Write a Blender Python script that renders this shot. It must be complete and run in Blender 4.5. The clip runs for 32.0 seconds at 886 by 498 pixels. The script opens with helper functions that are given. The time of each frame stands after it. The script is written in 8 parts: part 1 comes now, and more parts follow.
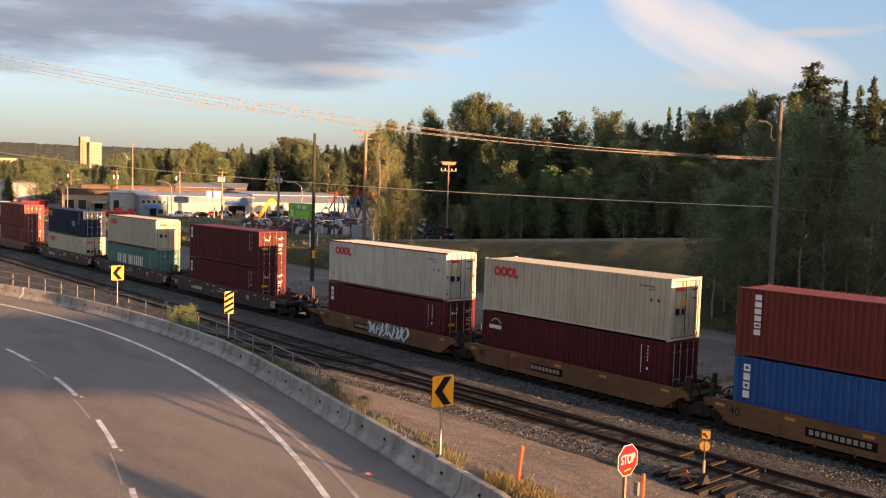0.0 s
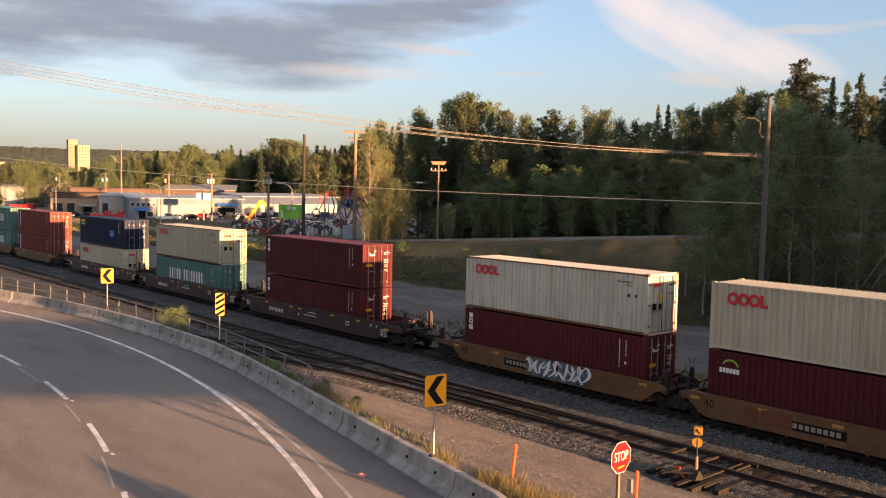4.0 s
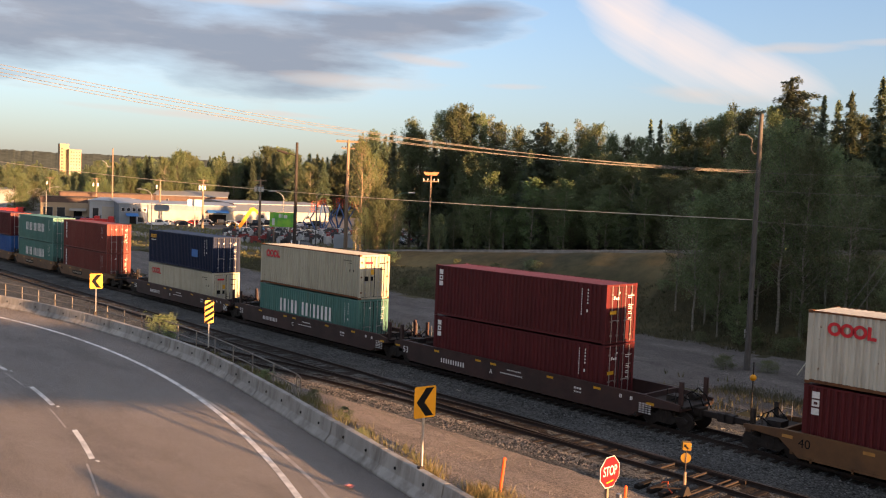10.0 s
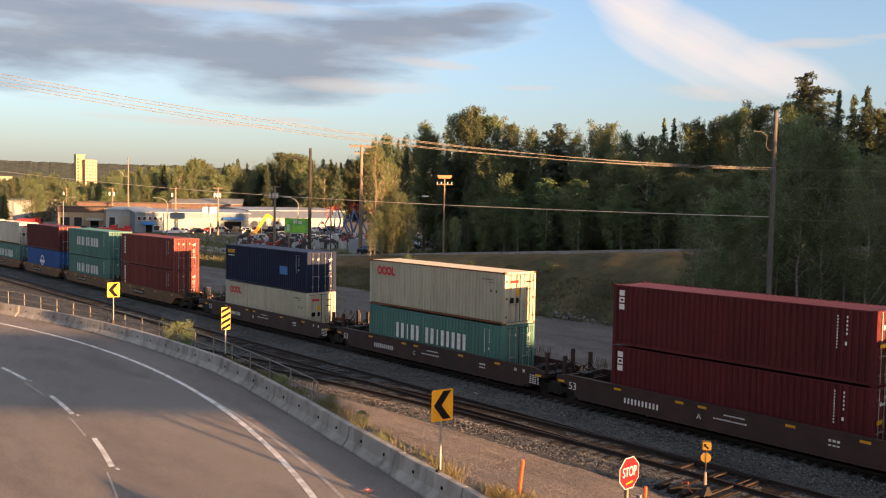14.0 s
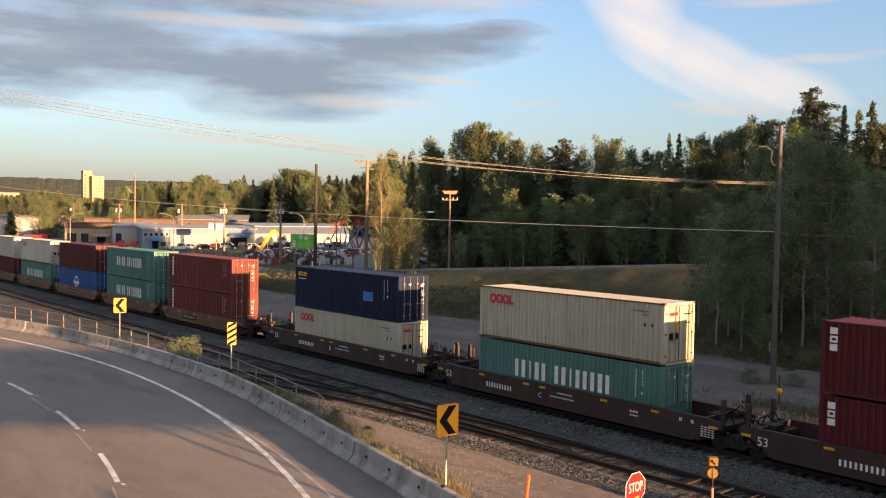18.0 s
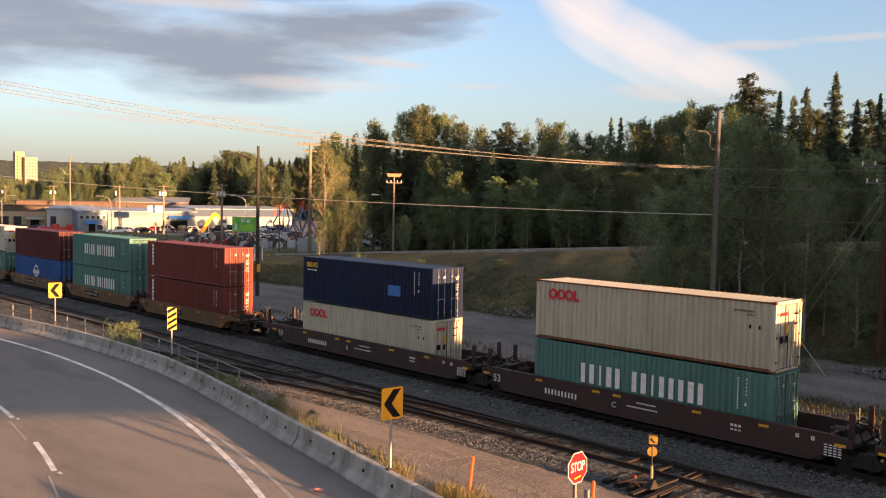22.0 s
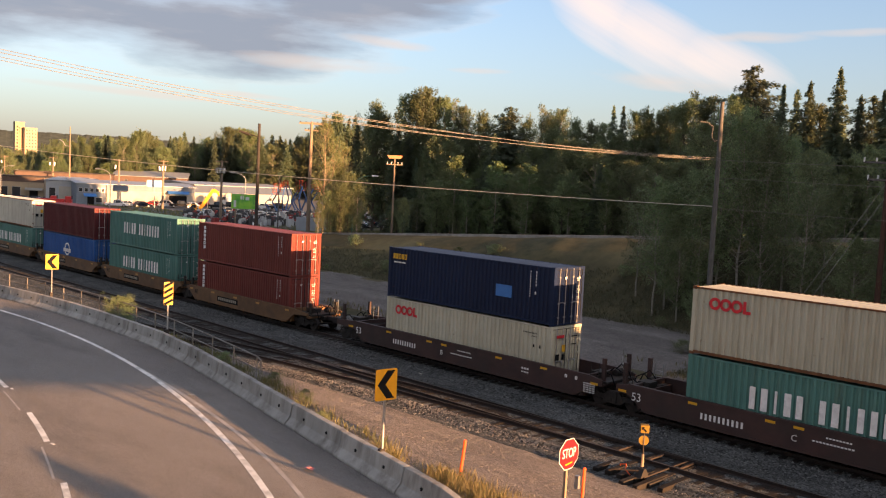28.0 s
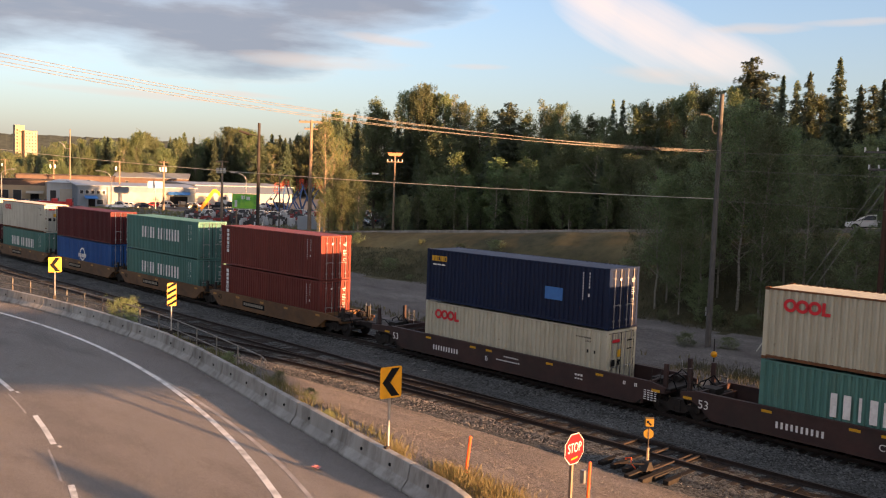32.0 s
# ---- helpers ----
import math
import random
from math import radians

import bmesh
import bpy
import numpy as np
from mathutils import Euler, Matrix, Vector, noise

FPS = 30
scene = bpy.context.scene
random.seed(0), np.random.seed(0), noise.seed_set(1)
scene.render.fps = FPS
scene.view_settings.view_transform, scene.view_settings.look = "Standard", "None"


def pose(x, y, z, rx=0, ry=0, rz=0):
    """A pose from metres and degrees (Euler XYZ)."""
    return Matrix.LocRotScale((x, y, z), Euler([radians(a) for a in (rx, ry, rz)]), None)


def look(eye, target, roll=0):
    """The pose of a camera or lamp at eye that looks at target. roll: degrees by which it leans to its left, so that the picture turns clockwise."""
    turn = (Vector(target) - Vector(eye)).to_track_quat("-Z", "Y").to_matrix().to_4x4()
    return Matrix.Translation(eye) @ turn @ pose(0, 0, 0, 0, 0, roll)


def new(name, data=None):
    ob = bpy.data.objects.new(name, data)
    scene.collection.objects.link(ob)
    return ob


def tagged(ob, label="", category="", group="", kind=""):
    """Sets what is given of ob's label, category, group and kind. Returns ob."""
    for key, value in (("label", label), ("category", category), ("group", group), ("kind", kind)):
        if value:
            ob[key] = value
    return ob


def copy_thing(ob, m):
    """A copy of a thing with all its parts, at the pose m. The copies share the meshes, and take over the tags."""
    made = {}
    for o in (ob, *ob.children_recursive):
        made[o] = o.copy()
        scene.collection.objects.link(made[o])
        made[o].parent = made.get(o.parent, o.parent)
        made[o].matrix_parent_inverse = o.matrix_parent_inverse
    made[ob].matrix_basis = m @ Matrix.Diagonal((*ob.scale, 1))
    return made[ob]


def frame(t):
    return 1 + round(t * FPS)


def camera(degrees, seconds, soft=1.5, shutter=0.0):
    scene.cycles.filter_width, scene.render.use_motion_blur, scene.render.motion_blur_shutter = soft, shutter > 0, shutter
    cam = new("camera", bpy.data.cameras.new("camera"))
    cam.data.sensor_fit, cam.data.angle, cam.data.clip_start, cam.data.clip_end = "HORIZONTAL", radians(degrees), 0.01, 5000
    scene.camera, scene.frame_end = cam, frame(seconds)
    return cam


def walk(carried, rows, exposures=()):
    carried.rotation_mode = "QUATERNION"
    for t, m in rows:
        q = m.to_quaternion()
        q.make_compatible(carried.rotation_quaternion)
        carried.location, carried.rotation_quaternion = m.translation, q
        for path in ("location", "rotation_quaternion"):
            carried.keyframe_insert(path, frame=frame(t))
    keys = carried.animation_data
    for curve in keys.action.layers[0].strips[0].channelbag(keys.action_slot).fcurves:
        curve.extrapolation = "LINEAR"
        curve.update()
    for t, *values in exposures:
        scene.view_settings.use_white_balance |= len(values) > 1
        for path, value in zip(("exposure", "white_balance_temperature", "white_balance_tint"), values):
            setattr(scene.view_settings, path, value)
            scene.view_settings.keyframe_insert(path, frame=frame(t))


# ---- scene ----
# seconds, x, y, z, yaw, pitch, roll of the hand-held camera on the overpass
PATH = [
    (0.0, 0.066, -0.023, 9.997, 48.843, -4.035, -1.684),
    (0.5, 0.042, -0.048, 10.005, 48.769, -4.034, -1.747),
    (1.0, 0.038, -0.053, 10.007, 48.654, -4.086, -1.777),
    (1.5, 0.027, -0.053, 10.020, 48.448, -3.805, -2.188),
    (2.0, 0.056, -0.044, 10.014, 48.326, -3.332, -1.883),
    (2.5, 0.052, -0.039, 10.012, 48.751, -3.394, -1.085),
    (4.5, 0.002, 0.006, 9.970, 47.411, -4.668, -1.388),
    (5.0, -0.043, 0.021, 9.978, 46.165, -5.432, -1.438),
    (5.5, -0.023, 0.022, 9.979, 45.352, -5.456, -0.992),
    (6.0, 0.016, 0.003, 9.988, 44.598, -5.252, -0.656),
    (6.5, 0.010, 0.004, 9.998, 44.838, -5.151, -1.046),
    (7.0, 0.038, -0.014, 9.979, 46.763, -4.819, -1.429),
    (7.5, 0.050, -0.021, 9.975, 48.586, -3.901, -1.967),
    (8.0, 0.052, -0.025, 9.978, 48.794, -3.213, -2.268),
    (8.5, 0.038, -0.037, 9.982, 48.823, -3.330, -1.907),
    (9.0, 0.031, -0.043, 9.970, 48.660, -3.653, -2.083),
    (9.5, 0.002, -0.016, 9.974, 48.099, -3.619, -2.050),
    (10.0, -0.017, -0.002, 9.982, 47.657, -3.307, -2.162),
    (10.5, -0.028, -0.009, 9.976, 48.138, -3.088, -2.170),
    (11.0, 0.008, -0.023, 9.969, 48.443, -3.274, -2.102),
    (11.5, -0.013, 0.000, 9.982, 47.626, -3.708, -1.893),
    (12.0, -0.026, 0.016, 9.985, 47.046, -3.881, -1.615),
    (12.5, -0.026, 0.011, 9.987, 47.110, -3.808, -1.391),
    (13.0, -0.012, -0.015, 9.976, 47.789, -3.666, -1.202),
    (13.5, -0.019, 0.004, 9.971, 48.513, -3.359, -1.195),
    (14.0, -0.032, 0.026, 9.973, 48.577, -3.133, -1.084),
    (14.5, -0.018, 0.034, 9.965, 48.683, -3.048, -0.729),
    (16.5, -0.025, 0.030, 9.964, 49.273, -2.822, -0.804),
    (17.0, 0.012, -0.010, 9.948, 49.391, -2.458, -1.080),
    (17.5, 0.017, -0.005, 9.955, 49.156, -2.247, -1.036),
    (18.0, 0.021, -0.008, 9.958, 48.943, -2.112, -0.994),
    (18.5, 0.022, -0.017, 9.962, 49.173, -1.938, -0.904),
    (19.0, 0.025, -0.011, 9.953, 49.177, -1.842, -1.439),
    (19.5, 0.017, 0.003, 9.951, 48.817, -2.067, -2.162),
    (20.0, -0.035, 0.024, 9.955, 48.161, -2.475, -2.292),
    (20.5, -0.048, 0.036, 9.955, 46.881, -2.797, -1.755),
    (21.0, -0.058, 0.023, 9.956, 45.641, -3.199, -1.331),
    (21.5, -0.045, 0.020, 9.960, 45.469, -3.322, -0.822),
    (22.0, -0.005, 0.014, 9.964, 45.277, -3.168, -1.076),
    (22.5, 0.020, 0.007, 9.950, 44.852, -3.359, -1.377),
    (23.0, -0.018, 0.021, 9.964, 44.602, -3.987, -1.182),
    (23.5, -0.037, 0.042, 9.951, 44.381, -4.636, -1.017),
    (24.0, -0.044, 0.067, 9.962, 44.421, -4.925, -0.761),
    (24.5, -0.027, 0.047, 9.957, 44.811, -5.072, -0.262),
    (25.0, -0.018, 0.033, 9.949, 45.505, -4.966, -0.040),
    (25.5, 0.010, 0.022, 9.944, 45.860, -4.868, -0.521),
    (27.5, -0.065, 0.045, 9.965, 45.157, -4.808, -2.829),
    (28.0, -0.027, 0.037, 9.954, 45.277, -4.254, -2.827),
    (28.5, -0.026, 0.015, 9.953, 45.703, -3.906, -2.426),
    (29.0, -0.004, -0.005, 9.939, 46.095, -3.853, -1.542),
    (29.5, 0.017, -0.005, 9.940, 46.509, -4.470, -1.076),
    (30.0, -0.024, 0.018, 9.955, 46.487, -4.850, -1.345),
    (30.5, -0.012, 0.029, 9.958, 46.362, -4.637, -1.593),
    (31.0, 0.015, -0.004, 9.954, 45.954, -4.456, -1.939),
    (31.5, 0.003, -0.022, 9.957, 45.488, -4.545, -2.028),
    (32.0, -0.026, 0.001, 9.969, 45.307, -4.486, -1.921),
]
cam = camera(2 * math.degrees(math.atan(784 / 1541.3)), 32.0, soft=1.15)
EXPOSURE = 2.1
walk(cam, [(t, pose(x, y, z, 90 + p, r, w)) for t, x, y, z, w, p, r in PATH], exposures=[(0, EXPOSURE - 0.08, 7350, 20), (3, EXPOSURE - 0.05, 7400, 20), (6, EXPOSURE, 7600, 20), (8, EXPOSURE, 7300, 19), (12, EXPOSURE, 7400, 18), (17, EXPOSURE, 7150, 15), (20, EXPOSURE, 7150, 15), (23, EXPOSURE + 0.08, 7550, 20), (28, EXPOSURE + 0.08, 7600, 20), (32, EXPOSURE + 0.08, 7550, 20)])

# how far the train has rolled at each time (0 at 13 s)
TRAVEL = [
    (0.0, -43.66),
    (0.5, -41.80),
    (1.0, -39.92),
    (1.5, -38.04),
    (2.0, -36.18),
    (2.5, -34.36),
    (4.5, -27.23),
    (5.0, -25.49),
    (5.5, -23.75),
    (6.0, -22.01),
    (6.5, -20.28),
    (7.0, -18.58),
    (7.5, -16.91),
    (8.0, -15.25),
    (8.5, -13.60),
    (9.0, -11.97),
    (9.5, -10.39),
    (10.0, -8.85),
    (10.5, -7.31),
    (11.0, -5.77),
    (11.5, -4.28),
    (12.0, -2.83),
    (12.5, -1.42),
    (13.0, 0.00),
    (13.5, 1.42),
    (14.0, 2.80),
    (14.5, 4.12),
    (16.5, 9.12),
    (17.0, 10.30),
    (17.5, 11.47),
    (18.0, 12.62),
    (18.5, 13.73),
    (19.0, 14.81),
    (19.5, 15.84),
    (20.0, 16.88),
    (20.5, 17.90),
    (21.0, 18.88),
    (21.5, 19.81),
    (22.0, 20.69),
    (22.5, 21.56),
    (23.0, 22.43),
    (23.5, 23.27),
    (24.0, 24.06),
    (24.5, 24.81),
    (25.0, 25.54),
    (25.5, 26.24),
    (27.5, 28.83),
    (28.0, 29.40),
    (28.5, 29.92),
    (29.0, 30.40),
    (29.5, 30.87),
    (30.0, 31.33),
    (30.5, 31.73),
    (31.0, 32.05),
    (31.5, 32.29),
    (32.0, 32.47),
]

# ---------------------------------------------------------------- light
SUN_EL, SUN_AZ = 6.4, 4.3          # degrees; azimuth from +x towards +y


def make_world():
    w = bpy.data.worlds.new("evening_sky")
    scene.world = w
    w.use_nodes = True
    nt = w.node_tree
    nt.nodes.clear()
    N, Lk = nt.nodes.new, nt.links.new
    out, bg = N("ShaderNodeOutputWorld"), N("ShaderNodeBackground")
    sky = N("ShaderNodeTexSky")
    sky.sky_type, sky.sun_disc = "NISHITA", False
    sky.sun_elevation, sky.sun_rotation = radians(SUN_EL + 5), radians(90 - SUN_AZ)
    sky.air_density, sky.dust_density, sky.ozone_density = 1.0, 1.3, 3.2
    bg.inputs["Strength"].default_value = 0.07
    # clouds, laid out by bearing and height over the horizon
    tc, sep = N("ShaderNodeTexCoord"), N("ShaderNodeSeparateXYZ")
    Lk(tc.outputs["Generated"], sep.inputs[0])

    def m(op, a, b=None, clamp=False):
        n = N("ShaderNodeMath")
        n.operation, n.use_clamp = op, clamp
        for i, v in enumerate((a, b)):
            if v is None:
                continue
            if isinstance(v, (int, float)):
                n.inputs[i].default_value = v
            else:
                Lk(v, n.inputs[i])
        return n.outputs[0]

    az = m("ARCTAN2", sep.outputs["Y"], m("MULTIPLY", sep.outputs["X"], -1.0))   # 0 at -x, grows towards +y
    el = m("ARCSINE", sep.outputs["Z"])
    azd, eld = m("MULTIPLY", az, 57.2958), m("MULTIPLY", el, 57.2958)
    comb = N("ShaderNodeCombineXYZ")
    Lk(m("MULTIPLY", azd, 0.11), comb.inputs[0])
    Lk(m("MULTIPLY", eld, 0.5), comb.inputs[1])
    n1 = N("ShaderNodeTexNoise")
    n1.inputs["Scale"].default_value, n1.inputs["Detail"].default_value, n1.inputs["Roughness"].default_value = 1.0, 7.0, 0.55
    Lk(comb.outputs[0], n1.inputs["Vector"])
    comb2 = N("ShaderNodeCombineXYZ")
    Lk(m("ADD", m("MULTIPLY", azd, 0.10), m("MULTIPLY", eld, 0.13)), comb2.inputs[0])
    Lk(m("SUBTRACT", m("MULTIPLY", eld, 0.30), m("MULTIPLY", azd, -0.16)), comb2.inputs[1])
    n2 = N("ShaderNodeTexNoise")
    n2.inputs["Scale"].default_value, n2.inputs["Detail"].default_value, n2.inputs["Roughness"].default_value = 1.0, 8.0, 0.6
    Lk(comb2.outputs[0], n2.inputs["Vector"])

    def blob(a0, e0, wa, we, tilt, noise_out, amount, soft=1.0):
        """a soft patch round a bearing and height, broken up by noise: 0 to 1"""
        da, de = m("SUBTRACT", azd, a0), m("SUBTRACT", eld, e0)
        de = m("SUBTRACT", de, m("MULTIPLY", da, tilt))
        q = m("ADD", m("POWER", m("ABSOLUTE", m("DIVIDE", da, wa)), 2.0), m("POWER", m("ABSOLUTE", m("DIVIDE", de, we)), 2.0))
        v = m("ADD", m("SUBTRACT", 1.0, q), m("MULTIPLY", m("SUBTRACT", noise_out, 0.5), amount))
        return m("MULTIPLY", v, soft, clamp=True)

    greys = [blob(*a, n1.outputs["Fac"], 1.8, 1.05) for a in CLOUDS_GREY]
    whites = [blob(*a, n2.outputs["Fac"], 2.3, 0.65) for a in CLOUDS_WHITE]
    low = [blob(*a, n1.outputs["Fac"], 3.0) for a in CLOUDS_LOW]

    def union(parts):
        v = parts[0]
        for p in parts[1:]:
            v = m("MAXIMUM", v, p)
        return v

    def mix(fac, a, b):
        n = N("ShaderNodeMix")
        n.data_type = "RGBA"
        Lk(fac, n.inputs[0])
        for sock, v in ((n.inputs[6], a), (n.inputs[7], b)):
            if isinstance(v, tuple):
                sock.default_value = (*v, 1)
            else:
                Lk(v, sock)
        return n.outputs[2]

    haze = m("MULTIPLY", m("POWER", 2.718, m("MULTIPLY", m("ABSOLUTE", eld), -0.16)), 0.92)
    col = mix(haze, sky.outputs[0], HAZE)
    # unseen broken cloud high above the view and behind it, added to fill the shade
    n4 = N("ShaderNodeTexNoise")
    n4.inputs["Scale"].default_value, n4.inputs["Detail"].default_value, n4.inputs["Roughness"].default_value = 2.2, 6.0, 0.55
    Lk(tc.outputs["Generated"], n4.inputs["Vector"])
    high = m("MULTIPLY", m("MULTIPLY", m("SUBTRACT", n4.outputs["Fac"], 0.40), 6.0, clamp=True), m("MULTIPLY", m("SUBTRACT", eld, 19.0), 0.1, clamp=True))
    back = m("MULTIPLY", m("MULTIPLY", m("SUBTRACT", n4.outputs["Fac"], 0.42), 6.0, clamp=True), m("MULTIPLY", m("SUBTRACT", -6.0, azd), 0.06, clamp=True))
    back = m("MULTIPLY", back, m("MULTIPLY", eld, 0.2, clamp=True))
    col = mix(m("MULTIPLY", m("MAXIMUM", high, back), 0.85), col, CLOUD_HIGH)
    col = mix(m("MULTIPLY", union(whites), 0.9), col, CLOUD_WHITE)
        # the grey bank has lit cream edges: its rim is where the mask is thin
    g = union(greys)
    edge = m("MULTIPLY", m("SUBTRACT", g, 0.08), 3.2, clamp=True)
    edge = m("MULTIPLY", edge, m("ADD", 0.35, m("MULTIPLY", n1.outputs["Fac"], 1.1)), clamp=True)
    body = mix(edge, CLOUD_CREAM, CLOUD_GREY)
    col = mix(m("MULTIPLY", g, 0.9), col, body)
    # cream streaks lie before the bank
    col = mix(m("MULTIPLY", union(low), 0.55), col, CLOUD_CREAM)
    Lk(col, bg.inputs["Color"])
    Lk(bg.outputs[0], out.inputs[0])


# bearing (degrees from -x towards +y), height, half-widths, tilt
CLOUDS_GREY = [(18, 10.0, 19, 4.4, 0.0), (30, 9.2, 12, 3.8, 0.0), (38, 10.6, 9, 2.3, 0.06), (43.5, 11.9, 5, 0.9, 0.05), (12, 13, 18, 3.5, -0.1), (13, 9.6, 9, 2.8, -0.05), (30, 13.4, 16, 1.5, 0.0),
               (-30, 14, 22, 4, 0.02), (110, 14, 20, 3, 0.0), (-120, 16, 25, 4, 0.0)]
CLOUDS_WHITE = [(53, 14.4, 3.3, 3.2, -0.3), (54, 11.6, 3.8, 3.0, -0.6), (57.5, 9.6, 5.4, 2.5, -0.4), (60.8, 8.4, 5.2, 1.9, -0.2), (140, 14, 14, 3, 0.1), (-70, 15, 15, 3, 0.1)]
CLOUDS_LOW = [(36.5, 7.3, 5.5, 0.55, -0.02), (40.5, 8.9, 3.5, 0.4, -0.08), (47, 7.4, 2.6, 0.25, 0.0), (24, 4.7, 7, 0.3, -0.03), (32.5, 5.0, 3.5, 0.22, -0.03), (64.5, 9.8, 3.6, 0.4, 0.0), (69, 10, 4, 0.3, 0.0), (61, 13.4, 5, 0.5, 0.0), (40, 13.7, 8, 0.6, 0.0), (28, 11.9, 9, 0.5, 0.0), (59, 7.0, 6, 0.6, -0.1)]
# clouds out of view, set bright to lift the shaded surfaces
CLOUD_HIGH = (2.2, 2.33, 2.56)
CLOUD_WHITE, CLOUD_CREAM, CLOUD_GREY = (3.5, 3.15, 3.0), (2.6, 2.42, 2.3), (0.92, 1.14, 1.5)
HAZE = (1.32, 1.29, 1.34)
make_world()
sun = new("sun", bpy.data.lights.new("sun", "SUN"))
sun.data.energy, sun.data.angle, sun.data.color = 5.1, radians(0.5), (1.0, 0.58, 0.29)
sun_dir = Vector((math.cos(radians(SUN_EL)) * math.cos(radians(SUN_AZ)), math.cos(radians(SUN_EL)) * math.sin(radians(SUN_AZ)), math.sin(radians(SUN_EL))))
sun.matrix_world = look(sun_dir * 300, (0, 0, 0))


# ---------------------------------------------------------------- materials
def pbr(name, a, b=None, scale=4.0, rough=0.7, metal=0.0, bump=0.0, bump_scale=40.0, spread=0.12, stain=None, stain_scale=0.8, stain_amount=0.5, stretch=(1, 1, 1), vary=0.0):
    """a node material: two-tone noise at one scale, stains at another, fine bump, a shift for each object"""
    mt = bpy.data.materials.new(name)
    mt.use_nodes = True
    nt = mt.node_tree
    N, Lk = nt.nodes.new, nt.links.new
    bs = nt.nodes["Principled BSDF"]
    b = b or tuple(min(1, c * 0.78) for c in a)
    tc, mp = N("ShaderNodeTexCoord"), N("ShaderNodeMapping")
    mp.inputs["Scale"].default_value = stretch
    Lk(tc.outputs["Object"], mp.inputs[0])
    n = N("ShaderNodeTexNoise")
    n.inputs["Scale"].default_value, n.inputs["Detail"].default_value, n.inputs["Roughness"].default_value = scale, 6, 0.6
    Lk(mp.outputs[0], n.inputs["Vector"])
    r = N("ShaderNodeValToRGB")
    r.color_ramp.elements[0].position, r.color_ramp.elements[0].color = 0.35, (*a, 1)
    r.color_ramp.elements[1].position, r.color_ramp.elements[1].color = 0.68, (*b, 1)
    Lk(n.outputs["Fac"], r.inputs[0])
    col = r.outputs[0]
    if stain:
        n2 = N("ShaderNodeTexNoise")
        n2.inputs["Scale"].default_value, n2.inputs["Detail"].default_value, n2.inputs["Roughness"].default_value = stain_scale, 8, 0.65
        Lk(mp.outputs[0], n2.inputs["Vector"])
        r2 = N("ShaderNodeValToRGB")
        r2.color_ramp.elements[0].position, r2.color_ramp.elements[0].color = 0.48, (0, 0, 0, 1)
        r2.color_ramp.elements[1].position, r2.color_ramp.elements[1].color = 0.68, (stain_amount,) * 3 + (1,)
        Lk(n2.outputs["Fac"], r2.inputs[0])
        mx = N("ShaderNodeMix")
        mx.data_type = "RGBA"
        Lk(r2.outputs[0], mx.inputs[0])
        Lk(col, mx.inputs[6])
        mx.inputs[7].default_value = (*stain, 1)
        col = mx.outputs[2]
    if vary:
        oi, hs, mr = N("ShaderNodeObjectInfo"), N("ShaderNodeHueSaturation"), N("ShaderNodeMapRange")
        mr.inputs["To Min"].default_value, mr.inputs["To Max"].default_value = 1 - vary, 1 + vary
        Lk(oi.outputs["Random"], mr.inputs[0])
        Lk(mr.outputs[0], hs.inputs["Value"])
        Lk(col, hs.inputs["Color"])
        col = hs.outputs[0]
    Lk(col, bs.inputs["Base Color"])
    bs.inputs["Roughness"].default_value, bs.inputs["Metallic"].default_value = rough, metal
    bs.inputs["Specular IOR Level"].default_value = 0.12 if rough > 0.8 else 0.4
    if spread:
        mr = N("ShaderNodeMapRange")
        mr.inputs["To Min"].default_value, mr.inputs["To Max"].default_value = max(0, rough - spread), min(1, rough + spread)
        Lk(n.outputs["Fac"], mr.inputs[0])
        Lk(mr.outputs[0], bs.inputs["Roughness"])
    if bump:
        n3, bp = N("ShaderNodeTexNoise"), N("ShaderNodeBump")
        n3.inputs["Scale"].default_value, n3.inputs["Detail"].default_value = bump_scale, 4
        Lk(tc.outputs["Object"], n3.inputs["Vector"])
        bp.inputs["Strength"].default_value, bp.inputs["Distance"].default_value = bump, 0.02
        Lk(n3.outputs["Fac"], bp.inputs["Height"])
        Lk(bp.outputs[0], bs.inputs["Normal"])
    return mt


